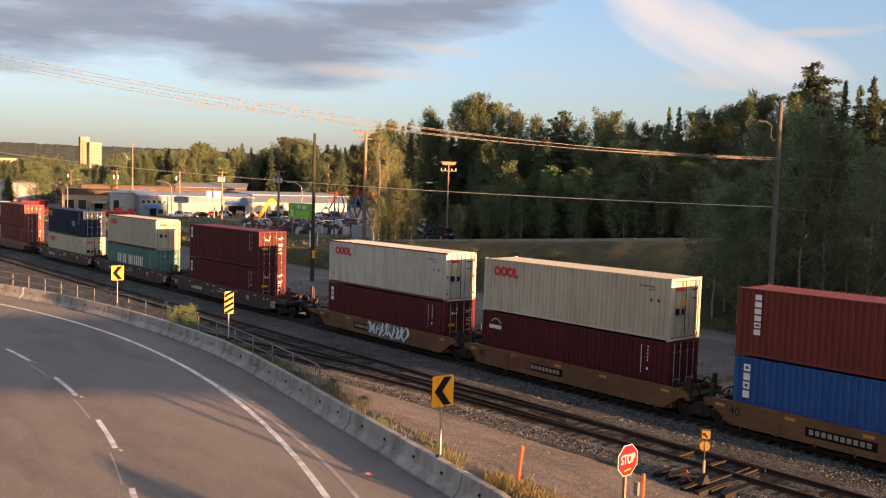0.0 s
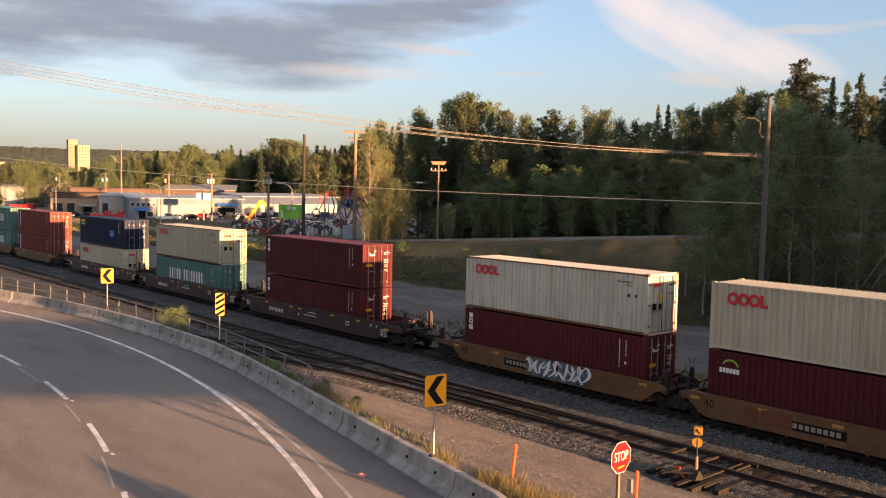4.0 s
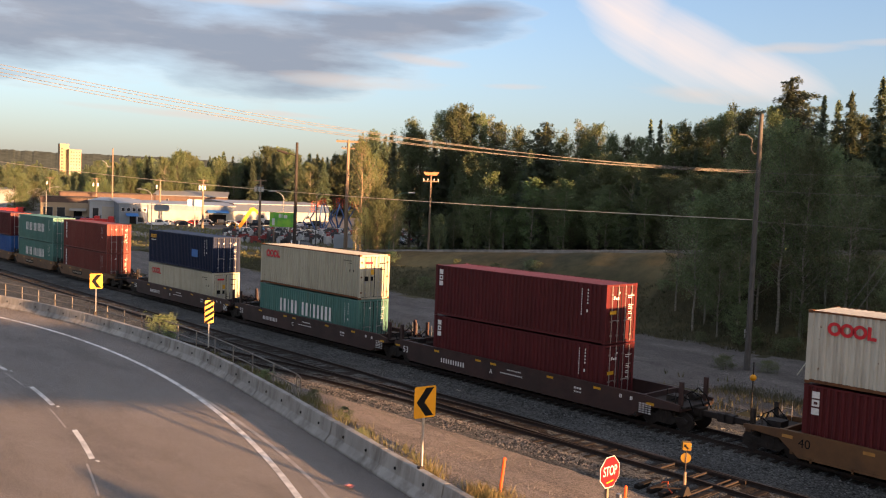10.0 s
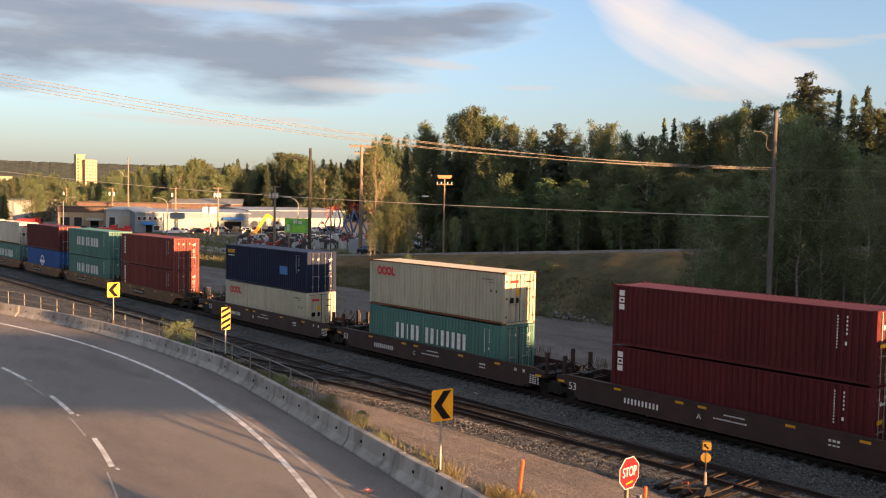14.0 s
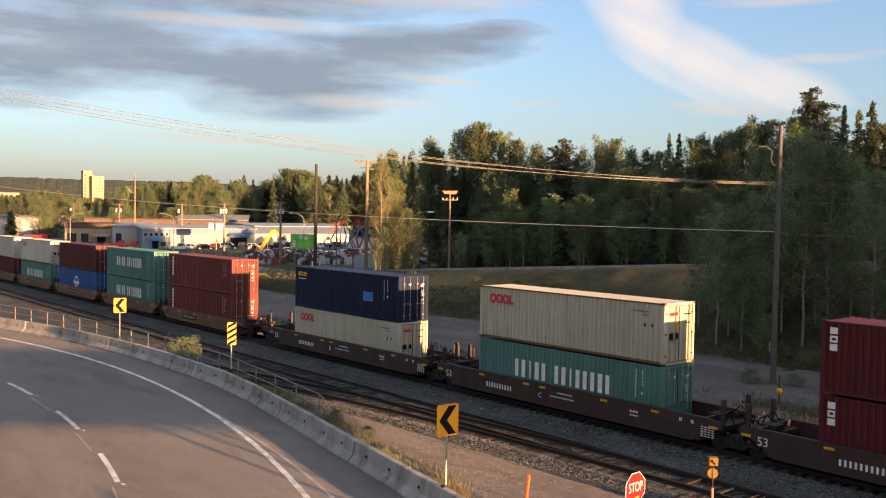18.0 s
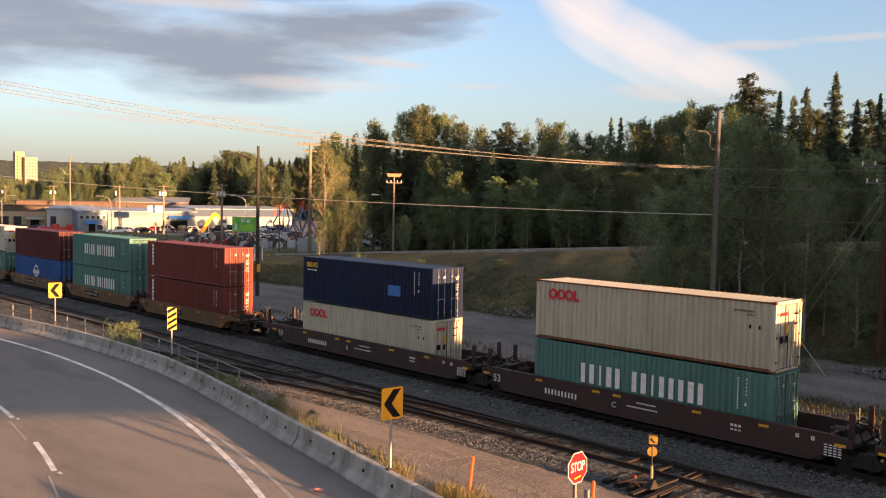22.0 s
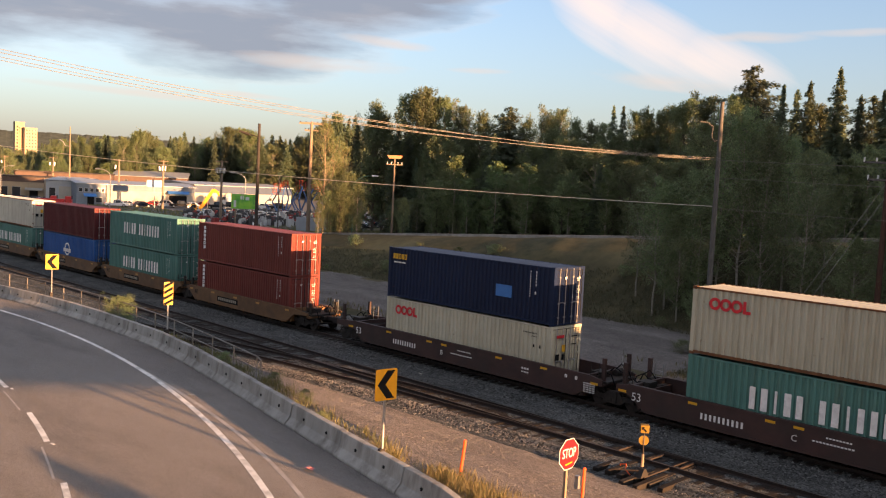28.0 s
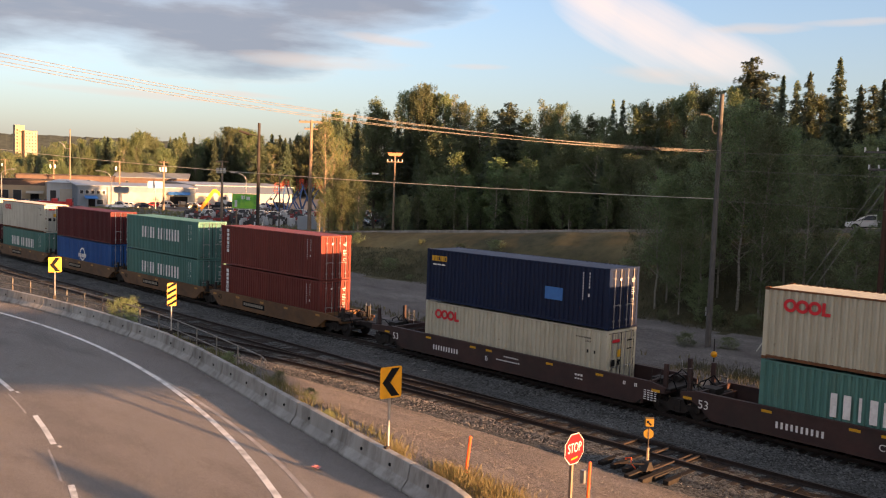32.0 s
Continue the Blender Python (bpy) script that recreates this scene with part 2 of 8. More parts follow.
def stony(name, dark, light, size, seed_scale=0.4, rough=0.92, low=0.35, high=1.75, relief=0.9, depth=0.7, **more):
    """loose stones by cells: each its own tone, with relief; broad stains over them"""
    mt = pbr(name, light, dark, seed_scale, rough, **more)
    nt = mt.node_tree
    N, Lk = nt.nodes.new, nt.links.new
    bs = nt.nodes["Principled BSDF"]
    base = bs.inputs["Base Color"].links[0].from_socket
    tc, vo, vo2 = N("ShaderNodeTexCoord"), N("ShaderNodeTexVoronoi"), N("ShaderNodeTexVoronoi")
    for v, sc in ((vo, 1 / size), (vo2, 2.3 / size)):
        v.inputs["Scale"].default_value = sc
        Lk(tc.outputs["Object"], v.inputs["Vector"])
    sep, mr = N("ShaderNodeSeparateColor"), N("ShaderNodeMapRange")
    Lk(vo.outputs["Color"], sep.inputs[0])
    mr.inputs["To Min"].default_value, mr.inputs["To Max"].default_value = low, high
    Lk(sep.outputs[0], mr.inputs[0])
    sep2, mr2 = N("ShaderNodeSeparateColor"), N("ShaderNodeMapRange")
    Lk(vo2.outputs["Color"], sep2.inputs[0])
    mr2.inputs["To Min"].default_value, mr2.inputs["To Max"].default_value = 0.7, 1.25
    Lk(sep2.outputs[1], mr2.inputs[0])
    mu = N("ShaderNodeMath")
    mu.operation = "MULTIPLY"
    Lk(mr.outputs[0], mu.inputs[0])
    Lk(mr2.outputs[0], mu.inputs[1])
    hs = N("ShaderNodeHueSaturation")
    Lk(mu.outputs[0], hs.inputs["Value"])
    Lk(base, hs.inputs["Color"])
    Lk(hs.outputs[0], bs.inputs["Base Color"])
    bp = N("ShaderNodeBump")
    bp.inputs["Strength"].default_value, bp.inputs["Distance"].default_value = relief, size * depth
    bp.invert = True
    Lk(vo.outputs["Distance"], bp.inputs["Height"])
    Lk(bp.outputs[0], bs.inputs["Normal"])
    return mt


def glow(name, col, strength):
    mt = bpy.data.materials.new(name)
    mt.use_nodes = True
    bs = mt.node_tree.nodes["Principled BSDF"]
    bs.inputs["Base Color"].default_value = (*col, 1)
    bs.inputs["Emission Color"].default_value, bs.inputs["Emission Strength"].default_value = (*col, 1), strength
    return mt


def leafy(name, a, b, trans=0.35):
    """leaves: two greens from clump to clump, light coming through"""
    mt = bpy.data.materials.new(name)
    mt.use_nodes = True
    nt = mt.node_tree
    N, Lk = nt.nodes.new, nt.links.new
    bs, out = nt.nodes["Principled BSDF"], nt.nodes["Material Output"]
    g, oi, r = N("ShaderNodeNewGeometry"), N("ShaderNodeObjectInfo"), N("ShaderNodeValToRGB")
    r.color_ramp.elements[0].color, r.color_ramp.elements[1].color = (*a, 1), (*b, 1)
    Lk(g.outputs["Random Per Island"], r.inputs[0])
    hs, mr, mh = N("ShaderNodeHueSaturation"), N("ShaderNodeMapRange"), N("ShaderNodeMapRange")
    mr.inputs["To Min"].default_value, mr.inputs["To Max"].default_value = 0.65, 1.35
    mh.inputs["To Min"].default_value, mh.inputs["To Max"].default_value = 0.465, 0.515
    Lk(oi.outputs["Random"], mr.inputs[0])
    Lk(oi.outputs["Random"], mh.inputs[0])
    Lk(mr.outputs[0], hs.inputs["Value"])
    Lk(mh.outputs[0], hs.inputs["Hue"])
    Lk(r.outputs[0], hs.inputs["Color"])
    Lk(hs.outputs[0], bs.inputs["Base Color"])
    bs.inputs["Roughness"].default_value = 0.6
    tr, mx = N("ShaderNodeBsdfTranslucent"), N("ShaderNodeMixShader")
    Lk(hs.outputs[0], tr.inputs["Color"])
    mx.inputs[0].default_value = trans
    Lk(bs.outputs[0], mx.inputs[1])
    Lk(tr.outputs[0], mx.inputs[2])
    Lk(mx.outputs[0], out.inputs[0])
    return mt


M = dict(
    asphalt=stony("asphalt", (0.235, 0.215, 0.2), (0.295, 0.27, 0.25), 0.016, 0.3, 0.95, 0.8, 1.25, 1.0, 2.0, stain=(0.15, 0.138, 0.128), stain_scale=0.55, stain_amount=0.55, stretch=(0.35, 1.0, 1.0)),
    concrete=pbr("concrete", (0.33, 0.31, 0.285), (0.24, 0.225, 0.205), 1.6, 0.85, bump=0.3, bump_scale=30, stain=(0.13, 0.12, 0.11), stain_scale=0.9, stain_amount=0.6),
    line=pbr("worn_white_road_paint", (0.72, 0.70, 0.66), (0.5, 0.49, 0.46), 2.5, 0.85, stain=(0.25, 0.235, 0.22), stain_scale=2.5, stain_amount=0.6),
    steel=pbr("galvanised_steel", (0.42, 0.42, 0.41), (0.3, 0.3, 0.3), 6, 0.45, 0.8),
    rail=pbr("rusty_rail_steel", (0.038, 0.026, 0.021), (0.022, 0.017, 0.015), 6, 0.7, 0.3),
    rail_top=pbr("rusted_rail_head", (0.075, 0.058, 0.048), (0.045, 0.036, 0.03), 8, 0.55, 0.5),
    tie=pbr("creosoted_timber", (0.035, 0.029, 0.025), (0.018, 0.016, 0.014), 5, 0.9, bump=0.5, bump_scale=25, stretch=(8, 1, 1), vary=0.3),
    ballast=stony("ballast_stone", (0.034, 0.036, 0.035), (0.064, 0.067, 0.065), 0.07, high=2.5),
    ballast_piece=leafy("dark_ballast_stones", (0.016, 0.017, 0.017), (0.14, 0.145, 0.142), 0.0),
    stone=leafy("loose_ballast_stones", (0.045, 0.041, 0.038), (0.23, 0.215, 0.195), 0.0),
    brown=pbr("dark_brown_car_paint", (0.055, 0.026, 0.022), (0.035, 0.018, 0.016), 1.2, 0.6, stain=(0.03, 0.022, 0.018), stain_scale=0.7, stain_amount=0.7, bump=0.1),
    ochre=pbr("weathered_yellow_brown_car_paint", (0.165, 0.08, 0.032), (0.115, 0.057, 0.024), 1.0, 0.6, stain=(0.075, 0.04, 0.022), stain_scale=0.6, stain_amount=0.8, bump=0.1),
    truck=pbr("greasy_cast_steel", (0.035, 0.028, 0.024), (0.02, 0.017, 0.015), 5, 0.7, 0.3),
    reflector=pbr("yellow_reflective_tape", (0.66, 0.34, 0.02), (0.55, 0.28, 0.016), 9, 0.5),
    white=pbr("white_lettering_paint", (0.78, 0.77, 0.74), (0.6, 0.59, 0.57), 6, 0.6),
    red=pbr("red_lettering_paint", (0.62, 0.02, 0.03), (0.5, 0.02, 0.03), 6, 0.5),
    sign_yellow=pbr("yellow_sign_sheeting", (0.78, 0.34, 0.008), (0.7, 0.3, 0.007), 3, 0.45, stain=(0.42, 0.2, 0.01), stain_scale=2.2, stain_amount=0.4),
    sign_red=pbr("red_sign_sheeting", (0.42, 0.012, 0.02), (0.36, 0.011, 0.017), 3, 0.4),
    sign_white=pbr("white_sign_sheeting", (0.64, 0.64, 0.62), (0.56, 0.56, 0.54), 3, 0.4),
    black=pbr("black_paint", (0.007, 0.007, 0.008), (0.012, 0.012, 0.012), 5, 0.85),
    rubber=pbr("tyre_rubber", (0.018, 0.018, 0.018), (0.028, 0.027, 0.026), 8, 0.85),
    wood=pbr("weathered_pole_timber", (0.27, 0.20, 0.145), (0.18, 0.135, 0.10), 3, 0.9, bump=0.4, bump_scale=20, stretch=(6, 6, 0.6)),
    dark_wood=pbr("dark_pole_timber", (0.125, 0.117, 0.108), (0.08, 0.074, 0.068), 3, 0.9, bump=0.4, bump_scale=20, stretch=(6, 6, 0.6)),
    bark=pbr("bark", (0.12, 0.10, 0.08), (0.06, 0.05, 0.042), 3, 0.95, bump=0.6, bump_scale=12, stretch=(3, 3, 0.6)),
    birch=pbr("pale_bark", (0.34, 0.31, 0.26), (0.15, 0.13, 0.11), 2.5, 0.9, bump=0.4, bump_scale=12, stretch=(1, 1, 4)),
    glass=pbr("dark_glass", (0.02, 0.025, 0.03), (0.03, 0.035, 0.04), 2, 0.08, 0.0),
    wire=pbr("weathered_wire", (0.2, 0.185, 0.16), (0.15, 0.14, 0.125), 2, 0.55, 0.2),
    wire_pale=pbr("pale_weathered_cable", (0.5, 0.45, 0.37), (0.42, 0.38, 0.31), 2, 0.6),
    spruce=leafy("spruce_needles", (0.075, 0.115, 0.07), (0.14, 0.178, 0.108), 0.3),
    leaf=leafy("poplar_leaves", (0.085, 0.135, 0.06), (0.15, 0.185, 0.088), 0.42),
    leaf_dark=leafy("alder_leaves", (0.115, 0.165, 0.075), (0.195, 0.235, 0.115), 0.45),
    leaf_birch=leafy("birch_leaves", (0.1, 0.148, 0.066), (0.17, 0.208, 0.098), 0.42),
    leaf_young=leafy("young_poplar_leaves", (0.08, 0.13, 0.05), (0.135, 0.175, 0.075), 0.4),
    # poplar copies for sunlit crowns: the sun's gold is in leaf and limb colours
    leaf_sunlit=leafy("sunlit_poplar_leaves", (0.1, 0.135, 0.05), (0.165, 0.17, 0.07), 0.35),
    pale_limb=pbr("pale_poplar_limbs", (0.3, 0.23, 0.16), (0.18, 0.14, 0.1), 2.5, 0.9, bump=0.4, bump_scale=12, stretch=(1, 1, 4)),
    grass=leafy("summer_grass", (0.07, 0.085, 0.03), (0.17, 0.15, 0.06), 0.3),
    grass_bank=leafy("rough_bank_grass", (0.045, 0.052, 0.026), (0.1, 0.09, 0.046), 0.25),
    grass_dry=leafy("dry_yellow_grass", (0.1, 0.105, 0.035), (0.22, 0.18, 0.075), 0.25),
)


# ---------------------------------------------------------------- mesh tools
def box(bm, x0, x1, y0, y1, z0, z1):
    v = [bm.verts.new((x, y, z)) for z in (z0, z1) for x, y in ((x0, y0), (x1, y0), (x1, y1), (x0, y1))]
    for f in ((3, 2, 1, 0), (4, 5, 6, 7), (0, 1, 5, 4), (1, 2, 6, 5), (2, 3, 7, 6), (3, 0, 4, 7)):
        bm.faces.new([v[i] for i in f])


def rod(bm, p, q, r, n=8, r2=None):
    p, q = Vector(p), Vector(q)
    d = (q - p).normalized()
    a = d.orthogonal().normalized()
    b = d.cross(a)
    r2 = r if r2 is None else r2
    ring = [[bm.verts.new(c + (a * math.cos(k * 2 * math.pi / n) + b * math.sin(k * 2 * math.pi / n)) * rr) for k in range(n)] for c, rr in ((p, r), (q, r2))]
    for k in range(n):
        bm.faces.new((ring[0][k], ring[0][(k + 1) % n], ring[1][(k + 1) % n], ring[1][k]))
    bm.faces.new(ring[0][::-1])
    bm.faces.new(ring[1])


def tube(bm, pts, r, n=6):
    """one bent rod through a row of points"""
    rings = []
    for i, p in enumerate(pts):
        d = (pts[min(i + 1, len(pts) - 1)] - pts[max(i - 1, 0)]).normalized()
        a = d.cross(Vector((0.31, 0.17, 0.93))).normalized()
        b = d.cross(a)
        rings.append([bm.verts.new(p + (a * math.cos(k * 2 * math.pi / n) + b * math.sin(k * 2 * math.pi / n)) * r) for k in range(n)])
    for r0, r1 in zip(rings, rings[1:]):
        for k in range(n):
            bm.faces.new((r0[k], r0[(k + 1) % n], r1[(k + 1) % n], r1[k]))
    bm.faces.new(rings[0][::-1])
    bm.faces.new(rings[-1])


def prism(bm, pts, axis, a, b):
    """a flat outline drawn out along an axis; pts in the two other axes, in order"""
    def at(u, v, w):
        return {"x": (w, u, v), "y": (u, w, v), "z": (u, v, w)}[axis]
    r0, r1 = [bm.verts.new(at(u, v, a)) for u, v in pts], [bm.verts.new(at(u, v, b)) for u, v in pts]
    n = len(pts)
    for k in range(n):
        bm.faces.new((r0[k], r0[(k + 1) % n], r1[(k + 1) % n], r1[k]))
    bm.faces.new(r0[::-1])
    bm.faces.new(r1)


def sheet(bm, rows):
    """a strip of faces over a grid of points"""
    g = [[bm.verts.new(p) for p in r] for r in rows]
    for i in range(len(g) - 1):
        for j in range(len(g[0]) - 1):
            bm.faces.new((g[i][j], g[i][j + 1], g[i + 1][j + 1], g[i + 1][j]))


def part(name, bm, material, parent=None, label="", smooth=False, bevel=0.0):
    if bevel:
        bmesh.ops.bevel(bm, geom=[e for e in bm.edges], offset=bevel, segments=1, affect="EDGES")
    bmesh.ops.recalc_face_normals(bm, faces=bm.faces)
    me = bpy.data.meshes.new(name)
    bm.to_mesh(me)
    bm.free()
    me.materials.append(material if not isinstance(material, str) else M[material])
    if smooth:
        for p in me.polygons:
            p.use_smooth = True
    ob = new(name, me)
    if parent:
        ob.parent = parent
    if label:
        ob["label"] = label
    return ob


def boxes(name, lst, material, parent=None, label="", bevel=0.0):
    bm = bmesh.new()
    for b in lst:
        box(bm, *b)
    return part(name, bm, material, parent, label, bevel=bevel)


def empty(name, m=None):
    ob = new(name)
    ob.empty_display_size = 0.2
    if m is not None:
        ob.matrix_basis = m
    return ob


def share(ob, name, parent, m):
    """another object on the same mesh"""
    o = new(name, ob.data)
    o.parent = parent
    o.matrix_basis = m
    return o


rnd = random.Random(7)


# ---------------------------------------------------------------- the lie of the land
ROAD_Z = 3.0
BAR_C, BAR_R = (-36.9, -54.76), 70.9        # far part of the concrete barrier, foot on the road side
BAR_KNOTS = [(-36, 16.13), (-31, 15.95), (-27, 15.3), (-23, 14.58), (-18.8, 13.76), (-15, 13.06), (-12, 12.46), (-9, 11.85), (4, 9.2), (40, 2)]
FENCE_KNOTS = [(-90, 5.5), (-75, 11.9), (-65, 14.9), (-57.6, 16.5), (-52.8, 17.25), (-46.5, 17.95), (-40, 18.12), (-34.5, 17.88), (-30, 17.32), (-25.1, 16.58)]
EDGE_C, EDGE_R = (-37.04, -47.44), 61.89    # white edge line
DASH_C, DASH_R = (-35.02, -48.02), 57.81    # broken lane line
TRACK_Y, MAIN_Y = 29.25, 34.89


def along(knots, x):
    """a smooth line through a few plan points"""
    n = len(knots)
    i = min(n - 2, max(0, sum(1 for k in knots if k[0] <= x) - 1))
    (x0, y0), (x1, y1) = knots[i], knots[i + 1]
    a, b = knots[max(0, i - 1)], knots[min(n - 1, i + 2)]
    m0, m1 = (y1 - a[1]) / (x1 - a[0]), (b[1] - y0) / (b[0] - x0)
    h = x1 - x0
    t = min(1, max(0, (x - x0) / h))
    return y0 * (1 + 2 * t) * (1 - t) ** 2 + m0 * h * t * (1 - t) ** 2 + y1 * t * t * (3 - 2 * t) + m1 * h * t * t * (t - 1)


def foot_y(x):
    """the barrier's foot on the road side"""
    if x > -36:
        return along(BAR_KNOTS, x)
    return BAR_C[1] + math.sqrt(max(0, BAR_R ** 2 - (x - BAR_C[0]) ** 2)) if abs(x - BAR_C[0]) < BAR_R else BAR_C[1]


def bar_y(x):
    return foot_y(x) + 0.56


def turnout_y(x):
    """the siding that leaves the near track to the left of the switch"""
    d = max(0, -15.5 - x)
    return TRACK_Y - d * d / 350 if d < 34 else TRACK_Y - 34 * 34 / 350 - (d - 34) * 34 / 175


def slope_foot(x):
    """where the gravel slope meets the track bed"""
    return max(bar_y(x) + 4, min(26.3, turnout_y(x) - 2.6))


def ramp_z(x):
    """the climbing road beyond the tracks"""
    return min(8.6, max(0.2, 3.0 + (x + 86) * 0.0672))


def smooth01(t):
    t = min(1, max(0, t))
    return t * t * (3 - 2 * t)


def ground_z(x, y):
    if y < 26.4:
        yb = max(bar_y(x), -40)
        if y < yb + 1.0:
            return ROAD_Z - 0.08
        t = (y - yb - 1.0) / max(0.5, slope_foot(x) - yb - 1.0)
        return (ROAD_Z - 0.1) * (1 - min(1, t)) - 0.35 * min(1, t)
    z = -0.35
    if y > 42:
        z = -0.35 + 0.35 * smooth01((y - 40) / 8)
    if y > 58:
        rz = ramp_z(x)
        if y < 70:
            z = rz * smooth01((y - 58) / 12)
        elif y < 81:
            z = rz
        else:
            z = rz + (1.5 - rz) * 0.6 * smooth01((y - 81) / 40) + 3.0 * smooth01((y - 110) / 120)
    return z


def build_overpass():
    """the unseen deck and parapets under the viewer, running off to both sides; sized to shade the bend"""
    u, n = Vector((0.66, 0.751, 0)), Vector((0.751, -0.66, 0))
    bm = bmesh.new()
    for a, b, z0, z1 in ((-0.35, 2.3, 7.8, 8.35), (-0.35, -0.12, 8.353, 9.55), (2.07, 2.3, 8.353, 10.3)):
        ends = []
        for s in (-60, 62):
            ends.append([bm.verts.new((u * s + n * o) + Vector((0, 0, z))) for o, z in ((a, z0), (b, z0), (b, z1), (a, z1))])
        for k in range(4):
            bm.faces.new((ends[0][k], ends[0][(k + 1) % 4], ends[1][(k + 1) % 4], ends[1][k]))
        bm.faces.new(ends[0][::-1])
        bm.faces.new(ends[1])
    tagged(part("overpass", bm, "concrete"), "unseen plain overpass deck with parapets, added to shade the bend", "overpass", kind="structure")


build_overpass()


def build_ground():
    xs = [-3500, -2200, -1400, -900, -650, -500] + list(np.arange(-420, -110, 12.0)) + list(np.arange(-110, -62, 3.0)) + list(np.arange(-62, 4, 0.8)) + list(np.arange(4, 60, 6.0)) + [80, 120, 200, 350, 700, 1500, 3500]
    ys = [-3500, -1500, -700, -300, -150, -80, -50] + list(np.arange(-40, 8, 4.0)) + list(np.arange(8, 28, 0.7)) + list(np.arange(28, 56, 1.4)) + list(np.arange(56, 90, 1.0)) + list(np.arange(90, 150, 5.0)) + [165, 190, 230, 300, 420, 650, 1000, 1600, 2500, 3500]
    noise.seed_set(4)
    verts, faces, mats = [], [], []
    for y in ys:
        for x in xs:
            z = ground_z(x, y)
            if 12 < y < 27 and -110 < x < 10 and y > bar_y(x) + 1:
                z += 0.09 * noise.noise(Vector((x * 0.5, y * 0.5, 0)))
            if 40 < y < 72:
                z += 0.16 * noise.noise(Vector((x * 0.22, y * 0.22, 3))) * smooth01((y - 40) / 12)
            verts.append((x, y, z))
    nx = len(xs)
    for j in range(len(ys) - 1):
        for i in range(nx - 1):
            x, y = (xs[i] + xs[i + 1]) / 2, (ys[j] + ys[j + 1]) / 2
            n = noise.noise(Vector((x * 0.16, y * 0.16, 1))) + 0.5 * noise.noise(Vector((x * 0.6, y * 0.6, 5)))
            faces.append((j * nx + i, j * nx + i + 1, (j + 1) * nx + i + 1, (j + 1) * nx + i))
            if y < slope_foot(x) + 0.2:
                k = 0
            elif y < 42:
                k = 1
            elif y < 57.5 + 3.0 * n + min(0, (x + 55) * 0.02):
                k = 2
            else:
                k = 3
            if 40.5 < y < 44 and n > 0.15:
                k = 3
            if x < -135 and y > 80:
                k = 4 if y > 88 else 3
            if x < -420 or x > 60 or y > 230:
                k = 3
            mats.append(k)
    me = bpy.data.meshes.new("ground")
    me.from_pydata(verts, [], faces)
    for mt in (GROUND_MATS):
        me.materials.append(mt)
    me.polygons.foreach_set("material_index", mats)
    for p in me.polygons:
        p.use_smooth = True
    tagged(new("ground", me), "gravel, dirt and grassy ground beside the railway", "ground", kind="structure")


GROUND_MATS = [
    stony("brown_gravel_dirt", (0.14, 0.119, 0.102), (0.205, 0.176, 0.152), 0.035, 0.35, relief=0.8, stain=(0.09, 0.078, 0.068), stain_scale=0.22, stain_amount=0.7, stretch=(0.45, 1.0, 1.0)),
    M["ballast"],
    stony("packed_dirt_lot", (0.095, 0.087, 0.08), (0.145, 0.132, 0.122), 0.06, 0.45, low=0.6, high=1.4, relief=0.5, stain=(0.225, 0.21, 0.195), stain_scale=0.16, stain_amount=0.6, stretch=(0.5, 1, 1)),
    pbr("rough_grass_ground", (0.068, 0.06, 0.034), (0.045, 0.045, 0.024), 0.6, 0.95, bump=0.8, bump_scale=6, stain=(0.17, 0.14, 0.07), stain_scale=0.12, stain_amount=0.7),
    pbr("yard_asphalt", (0.16, 0.15, 0.14), (0.11, 0.105, 0.1), 0.2, 0.9, bump=0.3, bump_scale=8, stain=(0.22, 0.2, 0.17), stain_scale=0.05, stain_amount=0.6),
]
build_ground()


def arc_pts(c, r, x0, x1, n):
    """points of the upper arc between two x"""
    out = []
    for k in range(n + 1):
        x = x0 + (x1 - x0) * k / n
        out.append((x, c[1] + math.sqrt(r * r - (x - c[0]) ** 2)))
    return out


def ribbon(name, c, r, width, x0, x1, z, material, n, thick=0.006):
    bm = bmesh.new()
    pts = arc_pts(c, r, x0, x1, n)
    rows = []
    for x, y in pts:
        d = Vector((x - c[0], y - c[1])).normalized() * width / 2
        rows.append([(x - d.x, y - d.y, z), (x + d.x, y + d.y, z)])
    sheet(bm, rows)
    return part(name, bm, material)


GHOST = pbr("ghosted_paint", (0.4, 0.37, 0.34), (0.27, 0.245, 0.225), 2.2, 0.9)


